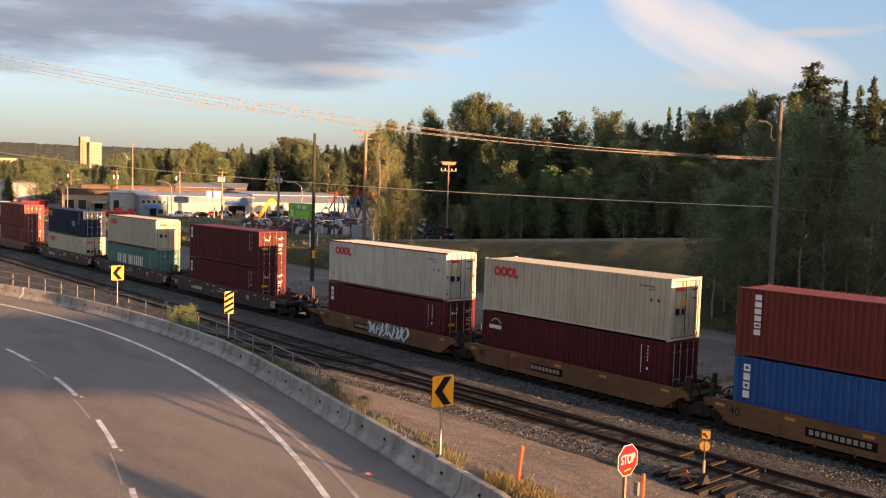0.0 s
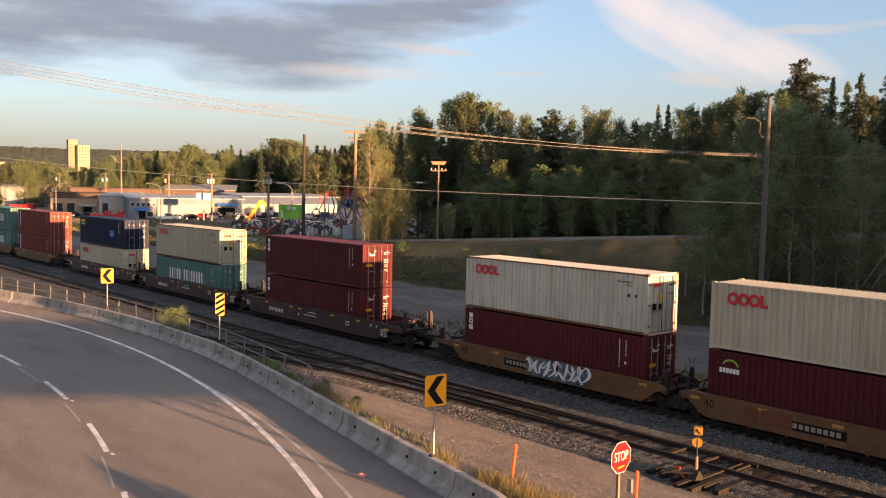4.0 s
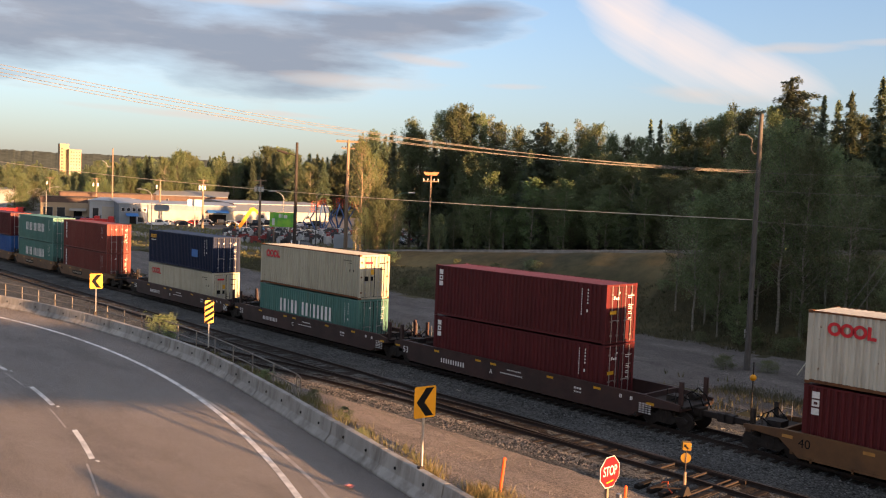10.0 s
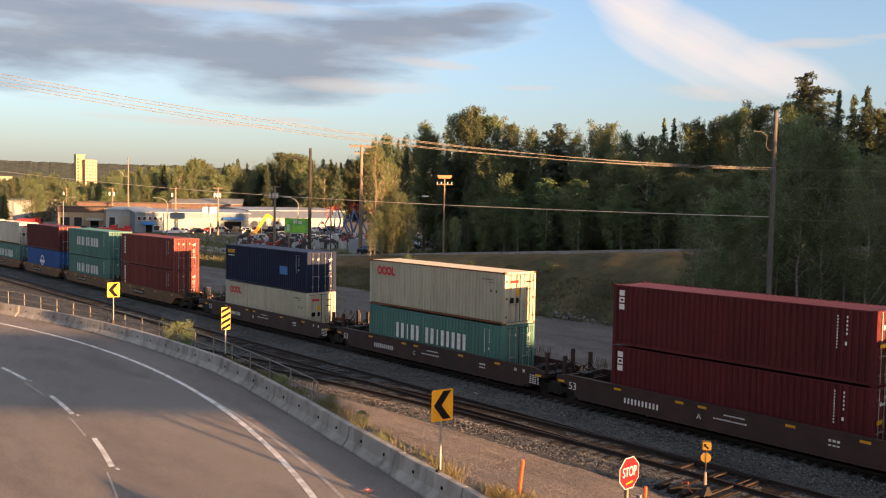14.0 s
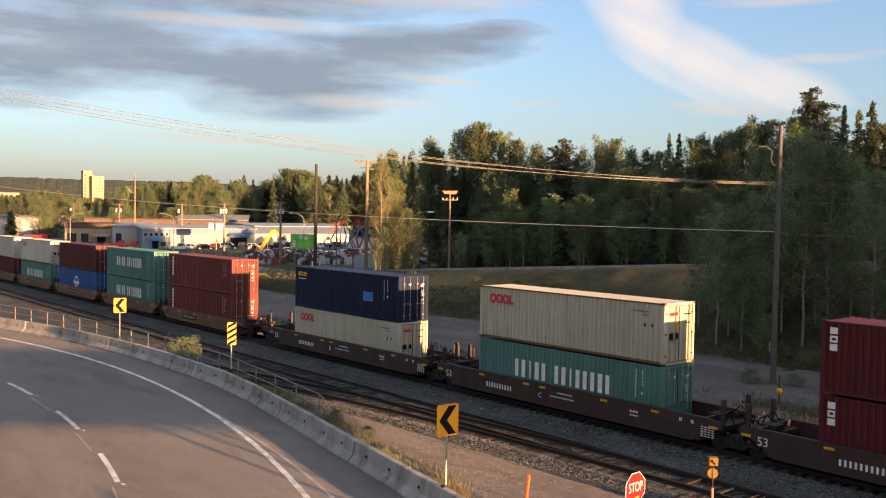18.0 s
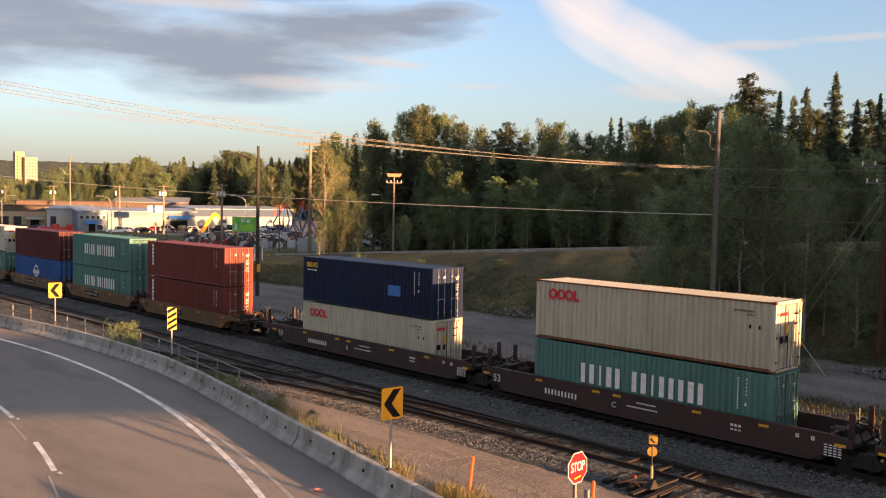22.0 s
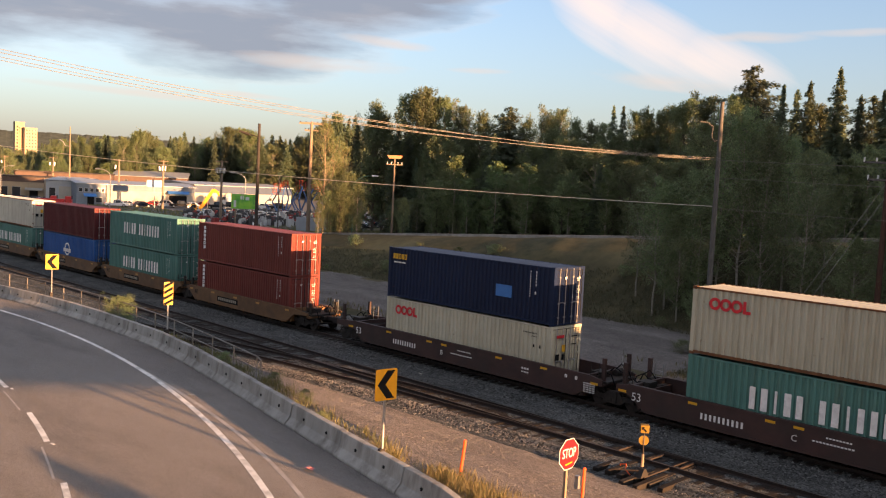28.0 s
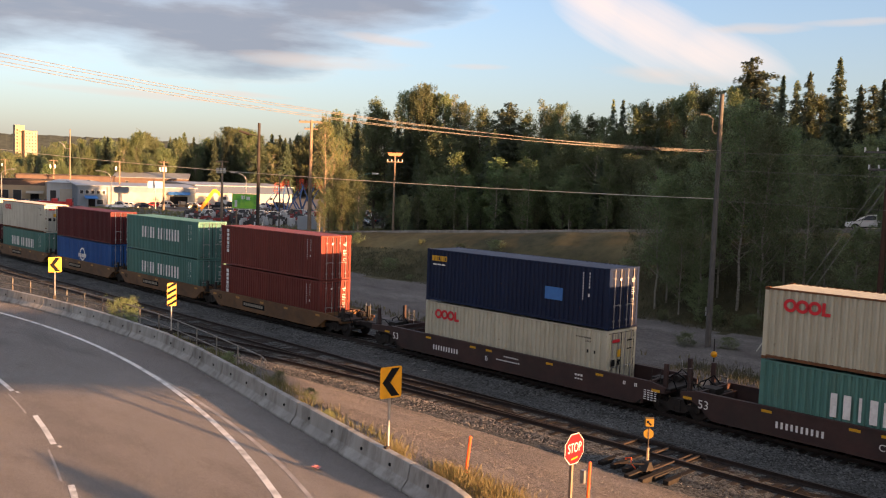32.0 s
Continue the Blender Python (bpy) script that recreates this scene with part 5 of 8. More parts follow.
for cx, ends in ((30.5, ("", "shared")), (15.0, ("", "shared")), (-0.44, ("end", "shared"))):
    wc = well_car("ochre", "", 7.72, 6.35, ends)
    TRAIN.append((wc, cx, 0))
    near_side = [o for o in wc.children if o.name.startswith("side_sill")][0]
    if cx == -0.44:
        graffiti(near_side, -1.1, 2.95, 0.32, 1.38, -1.47)
    elif cx == 15.0:
        bm = bmesh.new()
        letter_blocks(bm, -4.2, 1.12, 2.2, 0.62, 3, -1.442, gap=0.15)
        part("faded_word", bm, pbr("faded_red_brown_lettering", (0.15, 0.05, 0.02), (0.11, 0.04, 0.018), 3, 0.7), near_side, "faded dark red block letters")["kind"] = "stuff"
for cx, letter, ends in ((-22.39, "A", ("shared", "end")), (-41.95, "C", ("shared", "")), (-61.5, "B", ("end", ""))):
    TRAIN.append((well_car("brown", letter, 9.74, 8.15, ends), cx, 0))
for k, ends in enumerate((("shared", "end"), ("shared", ""), ("shared", ""), ("shared", ""), ("end", ""))):
    TRAIN.append((well_car("ochre", "", 7.72, 6.35, ends), -83.5 - 15.55 * k, 0))


def motions():
    for thing, x, z in TRAIN:
        walk(thing, [(t, pose(x + s, MAIN_Y, z)) for t, s in TRAVEL])
    ts = np.arange(0, 32.01, 0.15)
    ss = np.interp(ts, [t for t, s in TRAVEL], [s for t, s in TRAVEL])
    for w, dx in WHEELS:
        walk(w, [(float(t), Matrix.Translation((dx, 0, 0.42)) @ Euler((0, float(s) / 0.42, 0)).to_matrix().to_4x4()) for t, s in zip(ts, ss)])
    for thing, rows in MOVERS:
        walk(thing, rows)


MOVERS = []


# ---------------------------------------------------------------- trees
def blade_mesh(name, P, A, B, material, parent):
    """small four-cornered blades at points P, long axis A, wide axis B"""
    q = np.stack([P - A * 0.5 - B * 0.3, P + A * 0.1 - B * 0.45, P + A * 0.6 + B * 0.05, P + B * 0.42], axis=1)
    n = len(P)
    me = bpy.data.meshes.new(name)
    me.vertices.add(n * 4)
    me.vertices.foreach_set("co", q.reshape(-1).astype(np.float32))
    me.loops.add(n * 4)
    me.loops.foreach_set("vertex_index", np.arange(n * 4, dtype=np.int32))
    me.polygons.add(n)
    me.polygons.foreach_set("loop_start", np.arange(0, n * 4, 4, dtype=np.int32))
    me.update(calc_edges=True)
    me.materials.append(M[material])
    o = new(name, me)
    o.parent = parent
    return o


def unit(v):
    return v / np.maximum(np.linalg.norm(v, axis=1, keepdims=True), 1e-6)


def spray(g, p, q, r, n, size):
    """leaves scattered round the outer part of a branch from p to q"""
    u = g.beta(1.6, 1.1, n)
    c = p + (q - p) * (0.25 + 0.8 * u)[:, None]
    c = c + g.normal(0, 1, (n, 3)) * (r * (0.3 + 0.6 * np.sin(np.pi * np.clip(u, 0.05, 0.9))))[:, None]
    a = unit(g.normal(0, 1, (n, 3)) + (0, 0, -0.3))
    b = unit(np.cross(a, g.normal(0, 1, (n, 3))))
    s = (size * g.uniform(0.6, 1.35, n))[:, None]
    return c, a * s, b * s


def broadleaf(name, h, spread, seed, mt, bark, limbs=60, leaves=230, size=0.19, base=0.22, puff=0.5, rise=1.5, thin=1.0):
    """a tapered trunk, limbs that rise and fork, and leaves in sprays round the twigs"""
    g = np.random.default_rng(seed)
    t = empty(name)
    bm = bmesh.new()
    pts = [np.array((0, 0, -0.5))]
    for k in range(1, 8):
        pts.append(np.array((*(g.uniform(-0.02, 0.02, 2) * h * k / 7), h * 0.95 * k / 7)))
    r0 = h * 0.012 * thin
    for k in range(7):
        rod(bm, pts[k], pts[k + 1], r0 * (1 - k / 7.4), 6, r0 * (1 - (k + 1) / 7.4))
    cs, As, Bs = [], [], []
    for k in range(limbs):
        f = base + (0.97 - base) * ((k + g.random()) / limbs) ** 0.9
        i = min(6, int(f / 0.95 * 7))
        root = pts[i] + (pts[i + 1] - pts[i]) * ((f / 0.95 * 7) % 1)
        e = (f - base) / (1 - base)
        w = spread * (math.sin(math.pi * (0.2 + 0.62 * e)) if e < 0.5 else (1 - e) ** 0.8 * 1.75 * math.sin(math.pi * 0.51)) * g.uniform(0.45, 1.12) + 0.12
        a = g.uniform(0, 2 * math.pi)
        up = w * rise * g.uniform(0.3, 1.0) * (0.6 + 0.6 * e)
        tip = root + np.array((math.cos(a) * w, math.sin(a) * w, up))
        tip[2] = min(tip[2], h * 1.01)
        mid = root + (tip - root) * 0.5 + g.normal(0, 0.06, 3) * w + np.array((0, 0, -0.06 * w))
        rr = r0 * 0.34 * (1.1 - f)
        rod(bm, root, mid, rr, 4, rr * 0.6)
        rod(bm, mid, tip, rr * 0.6, 4, rr * 0.15)
        m = max(30, int(leaves * (0.45 + 0.75 * w / spread)))
        for p, q, share_ in ((root * 0.55 + mid * 0.45, tip, 0.55), (mid, mid + (tip - mid) * g.uniform(0.5, 0.9) + g.normal(0, 0.35, 3) * w, 0.25), (mid, mid + (tip - mid) * g.uniform(0.4, 0.8) + g.normal(0, 0.4, 3) * w, 0.2)):
            rod(bm, p, q, rr * 0.3, 3, rr * 0.1)
            c, aa, bb = spray(g, p, q, puff * (0.35 + 0.65 * w / spread), int(m * share_), size)
            cs.append(c)
            As.append(aa)
            Bs.append(bb)
    part("trunk", bm, bark, t)
    c, aa, bb = spray(g, pts[6], pts[7] + np.array((0, 0, h * 0.045)), puff * 0.45, int(leaves * 1.3), size)
    blade_mesh("crown", np.concatenate(cs + [c]), np.concatenate(As + [aa]), np.concatenate(Bs + [bb]), mt, t)
    return t


def conifer(name, h, spread, seed, mt="spruce", whorls=44, ragged=0.25, blunt=0.72):
    """a straight trunk with whorls of drooping boughs, fringed with hanging twigs, to a pointed tip"""
    g = np.random.default_rng(seed)
    t = empty(name)
    bm = bmesh.new()
    rod(bm, (0, 0, -0.5), (0, 0, h * 0.985), h * 0.011, 6, 0.015)
    cs, As, Bs = [], [], []
    for k in range(whorls):
        f = 0.06 + 0.94 * ((k + g.random() * 0.5) / whorls)
        z = h * f
        w = spread * (1 - f) ** blunt * g.uniform(1 - ragged, 1 + ragged) + 0.16
        n = int(g.integers(4, 7))
        for j in range(n):
            a = 2 * math.pi * (j + g.random() * 0.8) / n
            L = w * g.uniform(0.55, 1.15)
            d = np.array((math.cos(a), math.sin(a), 0))
            sd = np.array((-math.sin(a), math.cos(a), 0))
            zb = z + g.normal(0, 0.2) * min(1.0, 0.3 + L)
            slope = 0.75 * (f - 0.45) - 0.1 + g.normal(0, 0.12)
            m = max(26, int(L * 44))
            u = g.random(m) ** 0.8
            side = g.uniform(-1, 1, m) * 0.36 * L * (1.05 - u)
            zz = zb + slope * L * u - 0.32 * L * u ** 2 + 0.16 * L * u ** 4 + g.normal(0, 0.1, m) - g.random(m) * 0.4 * min(1.0, L)
            c = d * (L * u)[:, None] + sd * side[:, None]
            c[:, 2] = zz
            ax = unit(d * 0.8 + sd * (np.sign(side) * g.uniform(0.1, 0.9, m))[:, None] + np.array((0, 0, -0.55)) * g.random((m, 1)) + g.normal(0, 0.15, (m, 3)))
            bx = unit(np.cross(ax, g.normal(0, 0.4, (m, 3)) + (0, 0, 1)))
            s = (0.17 + 0.2 * g.random(m)) * min(1.15, 0.75 + 0.3 * w)
            cs.append(c)
            As.append(ax * s[:, None] * 1.25)
            Bs.append(bx * s[:, None] * 0.55)
            if L > 0.5:
                rod(bm, (0, 0, zb), (d[0] * L * 0.8, d[1] * L * 0.8, zb + slope * L * 0.8 - 0.2 * L), 0.012 + 0.012 * L, 3, 0.006)
    # the leader
    c, aa, bb = spray(g, np.array((0, 0, h * 0.9)), np.array((0, 0, h * 1.0)), 0.12, 90, 0.2)
    cs.append(c)
    As.append(aa)
    Bs.append(bb)
    part("trunk", bm, "bark", t)
    blade_mesh("crown", np.concatenate(cs), np.concatenate(As), np.concatenate(Bs), mt, t)
    return t


KINDS = dict(
    spruce=[conifer("spruce_tree", 18, 2.6, 11, whorls=66, ragged=0.35), conifer("spruce_tree", 18, 2.1, 12, whorls=58, ragged=0.45), conifer("spruce_tree", 18, 3.0, 13, whorls=62, ragged=0.4)],
    fir=[conifer("pine_tree", 18, 3.6, 14, whorls=44, ragged=0.75, blunt=0.42), conifer("pine_tree", 18, 4.0, 15, whorls=40, ragged=0.8, blunt=0.4)],
    poplar=[broadleaf("poplar_tree", 16, 2.5, 21, "leaf", "bark", 130, 210, 0.125, 0.08, 0.34, 2.3), broadleaf("poplar_tree", 16, 3.0, 22, "leaf", "bark", 140, 210, 0.125, 0.06, 0.36, 2.0), broadleaf("poplar_tree", 16, 2.0, 23, "leaf", "birch", 110, 190, 0.12, 0.1, 0.3, 2.6)],
    alder=[broadleaf("alder_tree", 12, 2.8, 31, "leaf_dark", "bark", 100, 210, 0.11, 0.06, 0.34, 1.3), broadleaf("alder_tree", 12, 2.2, 32, "leaf_dark", "birch", 90, 190, 0.11, 0.08, 0.3, 1.7)],
    birch=[broadleaf("birch_tree", 16, 2.1, 41, "leaf_birch", "birch", 80, 190, 0.115, 0.12, 0.4, 2.2, 0.55), broadleaf("birch_tree", 16, 1.8, 42, "leaf_birch", "birch", 72, 180, 0.115, 0.18, 0.36, 2.5, 0.5), broadleaf("birch_tree", 16, 2.4, 43, "leaf_birch", "birch", 66, 170, 0.115, 0.22, 0.46, 1.9, 0.6)],
    # poplars whose sunlit look is partly in the leaf and limb colours
    golden=[broadleaf("sunlit_poplar", 16, 2.6, 71, "leaf_sunlit", "pale_limb", 74, 78, 0.13, 0.1, 0.36, 2.2, 1.15), broadleaf("sunlit_poplar", 16, 2.0, 72, "leaf_sunlit", "pale_limb", 60, 74, 0.13, 0.12, 0.34, 2.5, 1.15)],
    sapling=[broadleaf("young_poplar", 8, 1.25, 61, "leaf_young", "birch", 48, 130, 0.11, 0.02, 0.26, 2.2, 0.6), broadleaf("young_poplar", 8, 1.0, 62, "leaf_young", "birch", 42, 120, 0.11, 0.02, 0.24, 2.6, 0.6)],
    bush=[broadleaf("bush", 2.6, 1.5, 51, "leaf_dark", "bark", 36, 110, 0.08, 0.04, 0.28, 0.7), broadleaf("bush", 2.2, 1.7, 52, "leaf_birch", "bark", 36, 110, 0.08, 0.04, 0.28, 0.6)],
)
TREE_LABEL = dict(fir="open-crowned dark pine on the skyline", golden="sunlit poplar, evening gold put into its leaf and limb colours", spruce="tall dark green spruce in the woods", poplar="leafy poplar with sunlit yellow-green crown", alder="dense dark green alder by the road bank", birch="slender pale-barked birch with loose leaves", bush="low leafy green bush on rough ground", sapling="young poplar with upswept light green leaves")
H0 = dict(fir=18, golden=16, spruce=18, poplar=16, alder=12, birch=16, bush=2.4, sapling=8)
USED = set()


def plant(kind, x, y, h, z=None, fat=1.0):
    src = KINDS[kind][rnd.randrange(len(KINDS[kind]))]
    z = ground_z(x, y) if z is None else z
    s = h / H0[kind]
    m = Matrix.Translation((x, y, z - 0.1)) @ Euler((0, 0, rnd.uniform(0, 6.28))).to_matrix().to_4x4()
    if src in USED:
        o = copy_thing(src, m)
    else:
        USED.add(src)
        o = src
        o.matrix_basis = m
    o.scale = (s * fat, s * fat, s)
    tagged(o, TREE_LABEL[kind], "bush" if kind == "bush" else "tree", group="woods beyond the road" if kind != "bush" else "bushes on the bank")
    return o


rnd = random.Random(101)


def bearing_xy(b, d):
    """bearing in degrees from -x towards +y, as seen from the overpass"""
    return -d * math.cos(radians(b)), d * math.sin(radians(b))


# skyline of the woods: bearing, height angle (degrees)
SKY = [(10, 1.0), (15, 0.9), (16.4, 1.4), (17.6, 1.4), (18.1, 0.85), (19.8, 0.9), (20.2, 1.6), (21.5, 1.7), (22.5, 1.8), (24, 2.0), (25.5, 2.5), (27, 2.0), (28, 2.4), (29.5, 2.1), (31, 2.9), (33, 2.5), (36, 2.6), (37.5, 4.2), (38.8, 4.3), (39.3, 3.0), (40.2, 5.3), (42, 5.9), (43.2, 6.3), (45, 5.9), (47, 4.6), (49, 5.4), (50, 4.6), (51.5, 5.6), (53, 4.8),
       (56, 6.2), (58, 6.0), (60, 6.7), (62, 7.2), (64, 8.6), (65.5, 7.6), (67, 8.2), (69, 8.4), (71, 8.0), (74, 8.6), (78, 8.8), (90, 9.5), (130, 9)]


# single crowns on it
SKYLINE = [(39.0, 3.6, "spruce"), (40.2, 5.0, "poplar"), (40.8, 4.3, "poplar"), (41.6, 4.7, "golden"), (42.4, 5.6, "poplar"), (43.2, 6.1, "poplar"), (43.6, 5.4, "golden"), (44.0, 5.6, "poplar"), (44.6, 5.6, "poplar"), (45.2, 5.5, "golden"), (45.7, 5.1, "poplar"), (46.3, 5.0, "golden"), (47.1, 4.7, "poplar"),
           (48.4, 4.8, "fir"), (48.9, 5.2, "fir"), (50.0, 4.4, "poplar"), (51.0, 5.3, "golden"), (51.6, 4.7, "poplar"), (52.1, 5.2, "poplar"), (53.1, 4.5, "poplar"), (54.2, 4.4, "poplar"), (55.0, 4.4, "poplar"), (55.5, 5.5, "spruce"), (56.1, 5.5, "spruce"), (57.0, 5.2, "poplar"), (57.6, 5.3, "poplar"), (58.5, 5.1, "poplar"), (59.1, 5.5, "poplar"), (59.9, 6.0, "poplar"),
           (60.6, 6.5, "golden"), (61.2, 6.2, "poplar"), (62.9, 6.4, "poplar"), (63.7, 8.1, "fir"), (64.4, 7.3, "fir"), (65.6, 7.0, "spruce"), (66.4, 6.7, "spruce"), (67.1, 7.2, "spruce"), (67.8, 5.8, "poplar"), (68.7, 8.0, "spruce"), (69.9, 6.4, "spruce"), (70.6, 6.4, "fir"), (71.1, 6.7, "spruce"), (71.8, 7.9, "spruce"), (72.8, 7.4, "spruce"), (73.8, 8.2, "spruce")]


def sky_z(b, d):
    el = float(np.interp(b, [s[0] for s in SKY], [s[1] for s in SKY]))
    return 9.97 + d * math.tan(radians(el))


def plant_woods():
    # the woods beyond the climbing road
    for k in range(180):
        b = 39.5 + 44 * (k + rnd.random()) / 180
        d0 = 86 / math.sin(radians(b))
        back = rnd.random()
        d = d0 + 6 + back * 46
        if b < 56:
            d = d0 + 3 + back * 14
        if b < 41.4:
            d += 60
        x, y = bearing_xy(b, d)
        z = ground_z(x, y)
        top = 9.97 + (min(sky_z(b, d), 9.97 + d * math.tan(radians(5.2 if b < 58 else 6.6))) - 9.97) * rnd.uniform(0.2, 0.75) if b > 41.4 else 11
        kind = "spruce" if rnd.random() < (0.3 if b < 56 else 0.5) else ("poplar" if rnd.random() < 0.6 else "alder")
        plant(kind, x, y, max(6, top - z), z, fat=rnd.uniform(0.85, 1.2))
    # crowns that make the skyline
    for b, el, kind in SKYLINE:
        d = (rnd.uniform(94, 100) if b < 48 else rnd.uniform(93, 106)) / math.sin(radians(b))
        x, y = bearing_xy(b, d)
        z = ground_z(x, y)
        plant(kind, x, y, 9.97 + d * math.tan(radians(el)) - z, z, fat={"poplar": 0.9, "golden": 0.9, "fir": 1.0}.get(kind, 0.85))
    # low trees along the far verge of the climbing road
    for k in range(70):
        x = -112 + 112 * (k + rnd.random()) / 70
        y = 83 + rnd.uniform(0, 5)
        if 39.5 < math.degrees(math.atan2(y, -x)) < 41.5:
            continue
        plant(rnd.choice(("alder", "alder", "poplar", "alder", "spruce")), x, y, rnd.uniform(3.5, 9), fat=1.25)
    # on the bank in front of the climbing road: slim birches with pale stems, open lower down
    for b, el, y, kind in ((62.5, 5.2, 62, "birch"), (63.7, 5.7, 61, "birch"), (64.4, 5.0, 63, "birch"), (65.0, 4.7, 60.5, "birch"), (66.3, 4.0, 62, "birch"), (67.5, 3.2, 60, "birch"),
                           (62.9, 3.0, 66, "alder"), (65.3, 2.2, 67, "alder"), 
                           (60.2, -0.9, 59.5, "birch"), (59.4, 0.9, 61, "birch"), (58.7, 1.2, 60, "birch"), (57.6, 0.4, 62, "birch"), (60.9, 1.8, 63, "birch"), (61.4, 0.2, 60, "birch"),
                           (68.6, -1.0, 61, "birch"), (70.4, -1.8, 60, "alder"), (71.6, -0.8, 62, "birch")):
        d = y / math.sin(radians(b))
        x, y = bearing_xy(b, d)
        z = ground_z(x, y)
        plant(kind, x, y, 9.97 + d * math.tan(radians(el)) - z, z, fat=1.0 if el > 2 else 1.2)
    for k in range(10):
        plant(rnd.choice(("birch", "alder")), -17 + 24 * (k + rnd.random()) / 10, rnd.uniform(58, 69), rnd.uniform(10, 17), fat=1.1)
    # undergrowth at the foot of the bank
    for k in range(12):
        plant(rnd.choice(("alder", "birch", "alder")), -37 + 14 * (k + rnd.random()) / 12, rnd.uniform(58.5, 65), rnd.uniform(1.6, 3.6), fat=1.3)
    # young poplars that catch the light in front of the woods
    for b, h in ((45.5, 10.6), (48.2, 9.3), (50.3, 8.9), (55.4, 7.7), (69.6, 7.5), (53.0, 5.9), (46.4, 7.4), (44.1, 6.5)):
        x, y = bearing_xy(b, 83.2 / math.sin(radians(b)))
        plant("sapling", x, y, h, fat=1.25)
    # sunlit pair by the crossarm pole
    for b, d, h, k in ((37.0, 118, 16.0, "golden"), (38.2, 122, 12.8, "golden"), (37.5, 120, 14, "golden"), (37.9, 121, 10, "alder"), (38.1, 116, 7, "alder"), (37.3, 116, 6, "alder"), (36.7, 115, 4.5, "alder"), (38.6, 117, 8.5, "alder"), (39.2, 116, 7, "alder"), (42.2, 114, 5, "alder")):
        x, y = bearing_xy(b, d)
        plant(k, x, y, h, fat=0.85)
    # far woods behind the yards
    for k in range(320):
        b = 9 + 31 * (k + rnd.random()) / 320
        d = rnd.uniform(330, 460) if b < 30 else rnd.uniform(290, 400)
        x, y = bearing_xy(b, d)
        top = 9 + (sky_z(b, d) - 9) * rnd.uniform(0.6, 1.04)
        plant("spruce" if rnd.random() < 0.55 else ("poplar" if rnd.random() < 0.6 else "alder"), x, y, top, 0, fat=rnd.uniform(0.9, 1.4))
    # trees standing among the sheds
    for b, d, h, k in ((16.2, 300, 14.5, "alder"), (16.6, 304, 13, "poplar"), (17.2, 330, 11, "alder"), (20.3, 300, 11, "sapling"), (19.0, 312, 10, "alder"), (21.2, 318, 12, "poplar"), (23.6, 300, 11.5, "sapling"), (14.9, 420, 14, "alder"), (13.9, 430, 13, "poplar")):
        x, y = bearing_xy(b, d)
        plant(k, x, y, h, 0, fat=1.3)
    # bushes on the bank
    for k in range(22):
        x = -88 + 70 * (k + rnd.random()) / 22
        plant("bush", x, rnd.uniform(57, 66), rnd.uniform(0.5, 1.3), fat=1.3)
    # unseen woods behind the viewer, along the same road, added to shade the woods' lower parts
    for k in range(60):
        plant(rnd.choice(("spruce", "poplar", "spruce")), rnd.uniform(35, 95), rnd.uniform(84, 112) if k % 3 else rnd.uniform(58, 68), rnd.uniform(16, 22), fat=1.2)
    # unseen tall trees right of the viewer, added to shade the lot, the bank and the poles
    for k in range(34):
        plant(rnd.choice(("spruce", "poplar", "alder")), rnd.uniform(18, 95), rnd.uniform(49, 69), rnd.uniform(16, 23), fat=1.4)


plant_woods()


# ---------------------------------------------------------------- the climbing road
def build_ramp():
    bm = bmesh.new()
    sheet(bm, [[(x, y, ramp_z(x) + 0.06) for y in (71.5, 75, 79.5)] for x in list(np.arange(-700, -230, 20.0)) + list(np.arange(-230, 40, 5.0)) + [60, 120, 400, 800]])
    tagged(part("ramp_road", bm, "asphalt"), "distant road climbing along the bank", "road", kind="structure")


    for x0 in range(-130, 40, 6):
        bm = bmesh.new()
        sheet(bm, [[(x, 71.05, ramp_z(x) - 0.2), (x, 71.05, ramp_z(x) + 0.24), (x, 71.3, ramp_z(x) + 0.26), (x, 71.3, ramp_z(x) - 0.2)] for x in (x0 + 0.02, x0 + 3, x0 + 5.98)])
        tagged(part("kerb", bm, "concrete"), "pale concrete kerb along the climbing road", "kerb", group="kerbs of the climbing road", kind="structure")


build_ramp()


# ---------------------------------------------------------------- poles and wires
def pole(name, x, y, z0, z1, r, mt, label):
    p = tagged(empty(name), label, "pole")
    bm = bmesh.new()
    rod(bm, (x, y, z0 - 0.5), (x, y, z1), r, 12, r * 0.62)
    part("shaft", bm, mt, p)
    return p


def wire(name, a, b, sag, r=0.014, n=24, label="overhead wire between poles"):
    bm = bmesh.new()
    a, b = Vector(a), Vector(b)
    pts = [a.lerp(b, k / n) - Vector((0, 0, sag * 4 * (k / n) * (1 - k / n))) for k in range(n + 1)]
    tube(bm, pts, r, 5)
    return tagged(part(name, bm, "wire"), label, "wire", group="overhead wires")


PR = (-26.8, 50.6)
poleR = pole("utility_pole", *PR, 0, 15.9, 0.2, "dark_wood", "tall dark timber utility pole beside the dirt lot")
bm = bmesh.new()
tube(bm, [Vector((PR[0], PR[1], 13.55)), Vector((PR[0] - 0.25, PR[1] - 0.22, 13.45)), Vector((PR[0] - 0.38, PR[1] - 0.34, 13.7)), Vector((PR[0] - 0.36, PR[1] - 0.32, 14.35)), Vector((PR[0] - 0.6, PR[1] - 0.55, 14.6)), Vector((PR[0] - 0.95, PR[1] - 0.85, 14.62))], 0.045)
part("bracket", bm, "dark_wood", poleR)
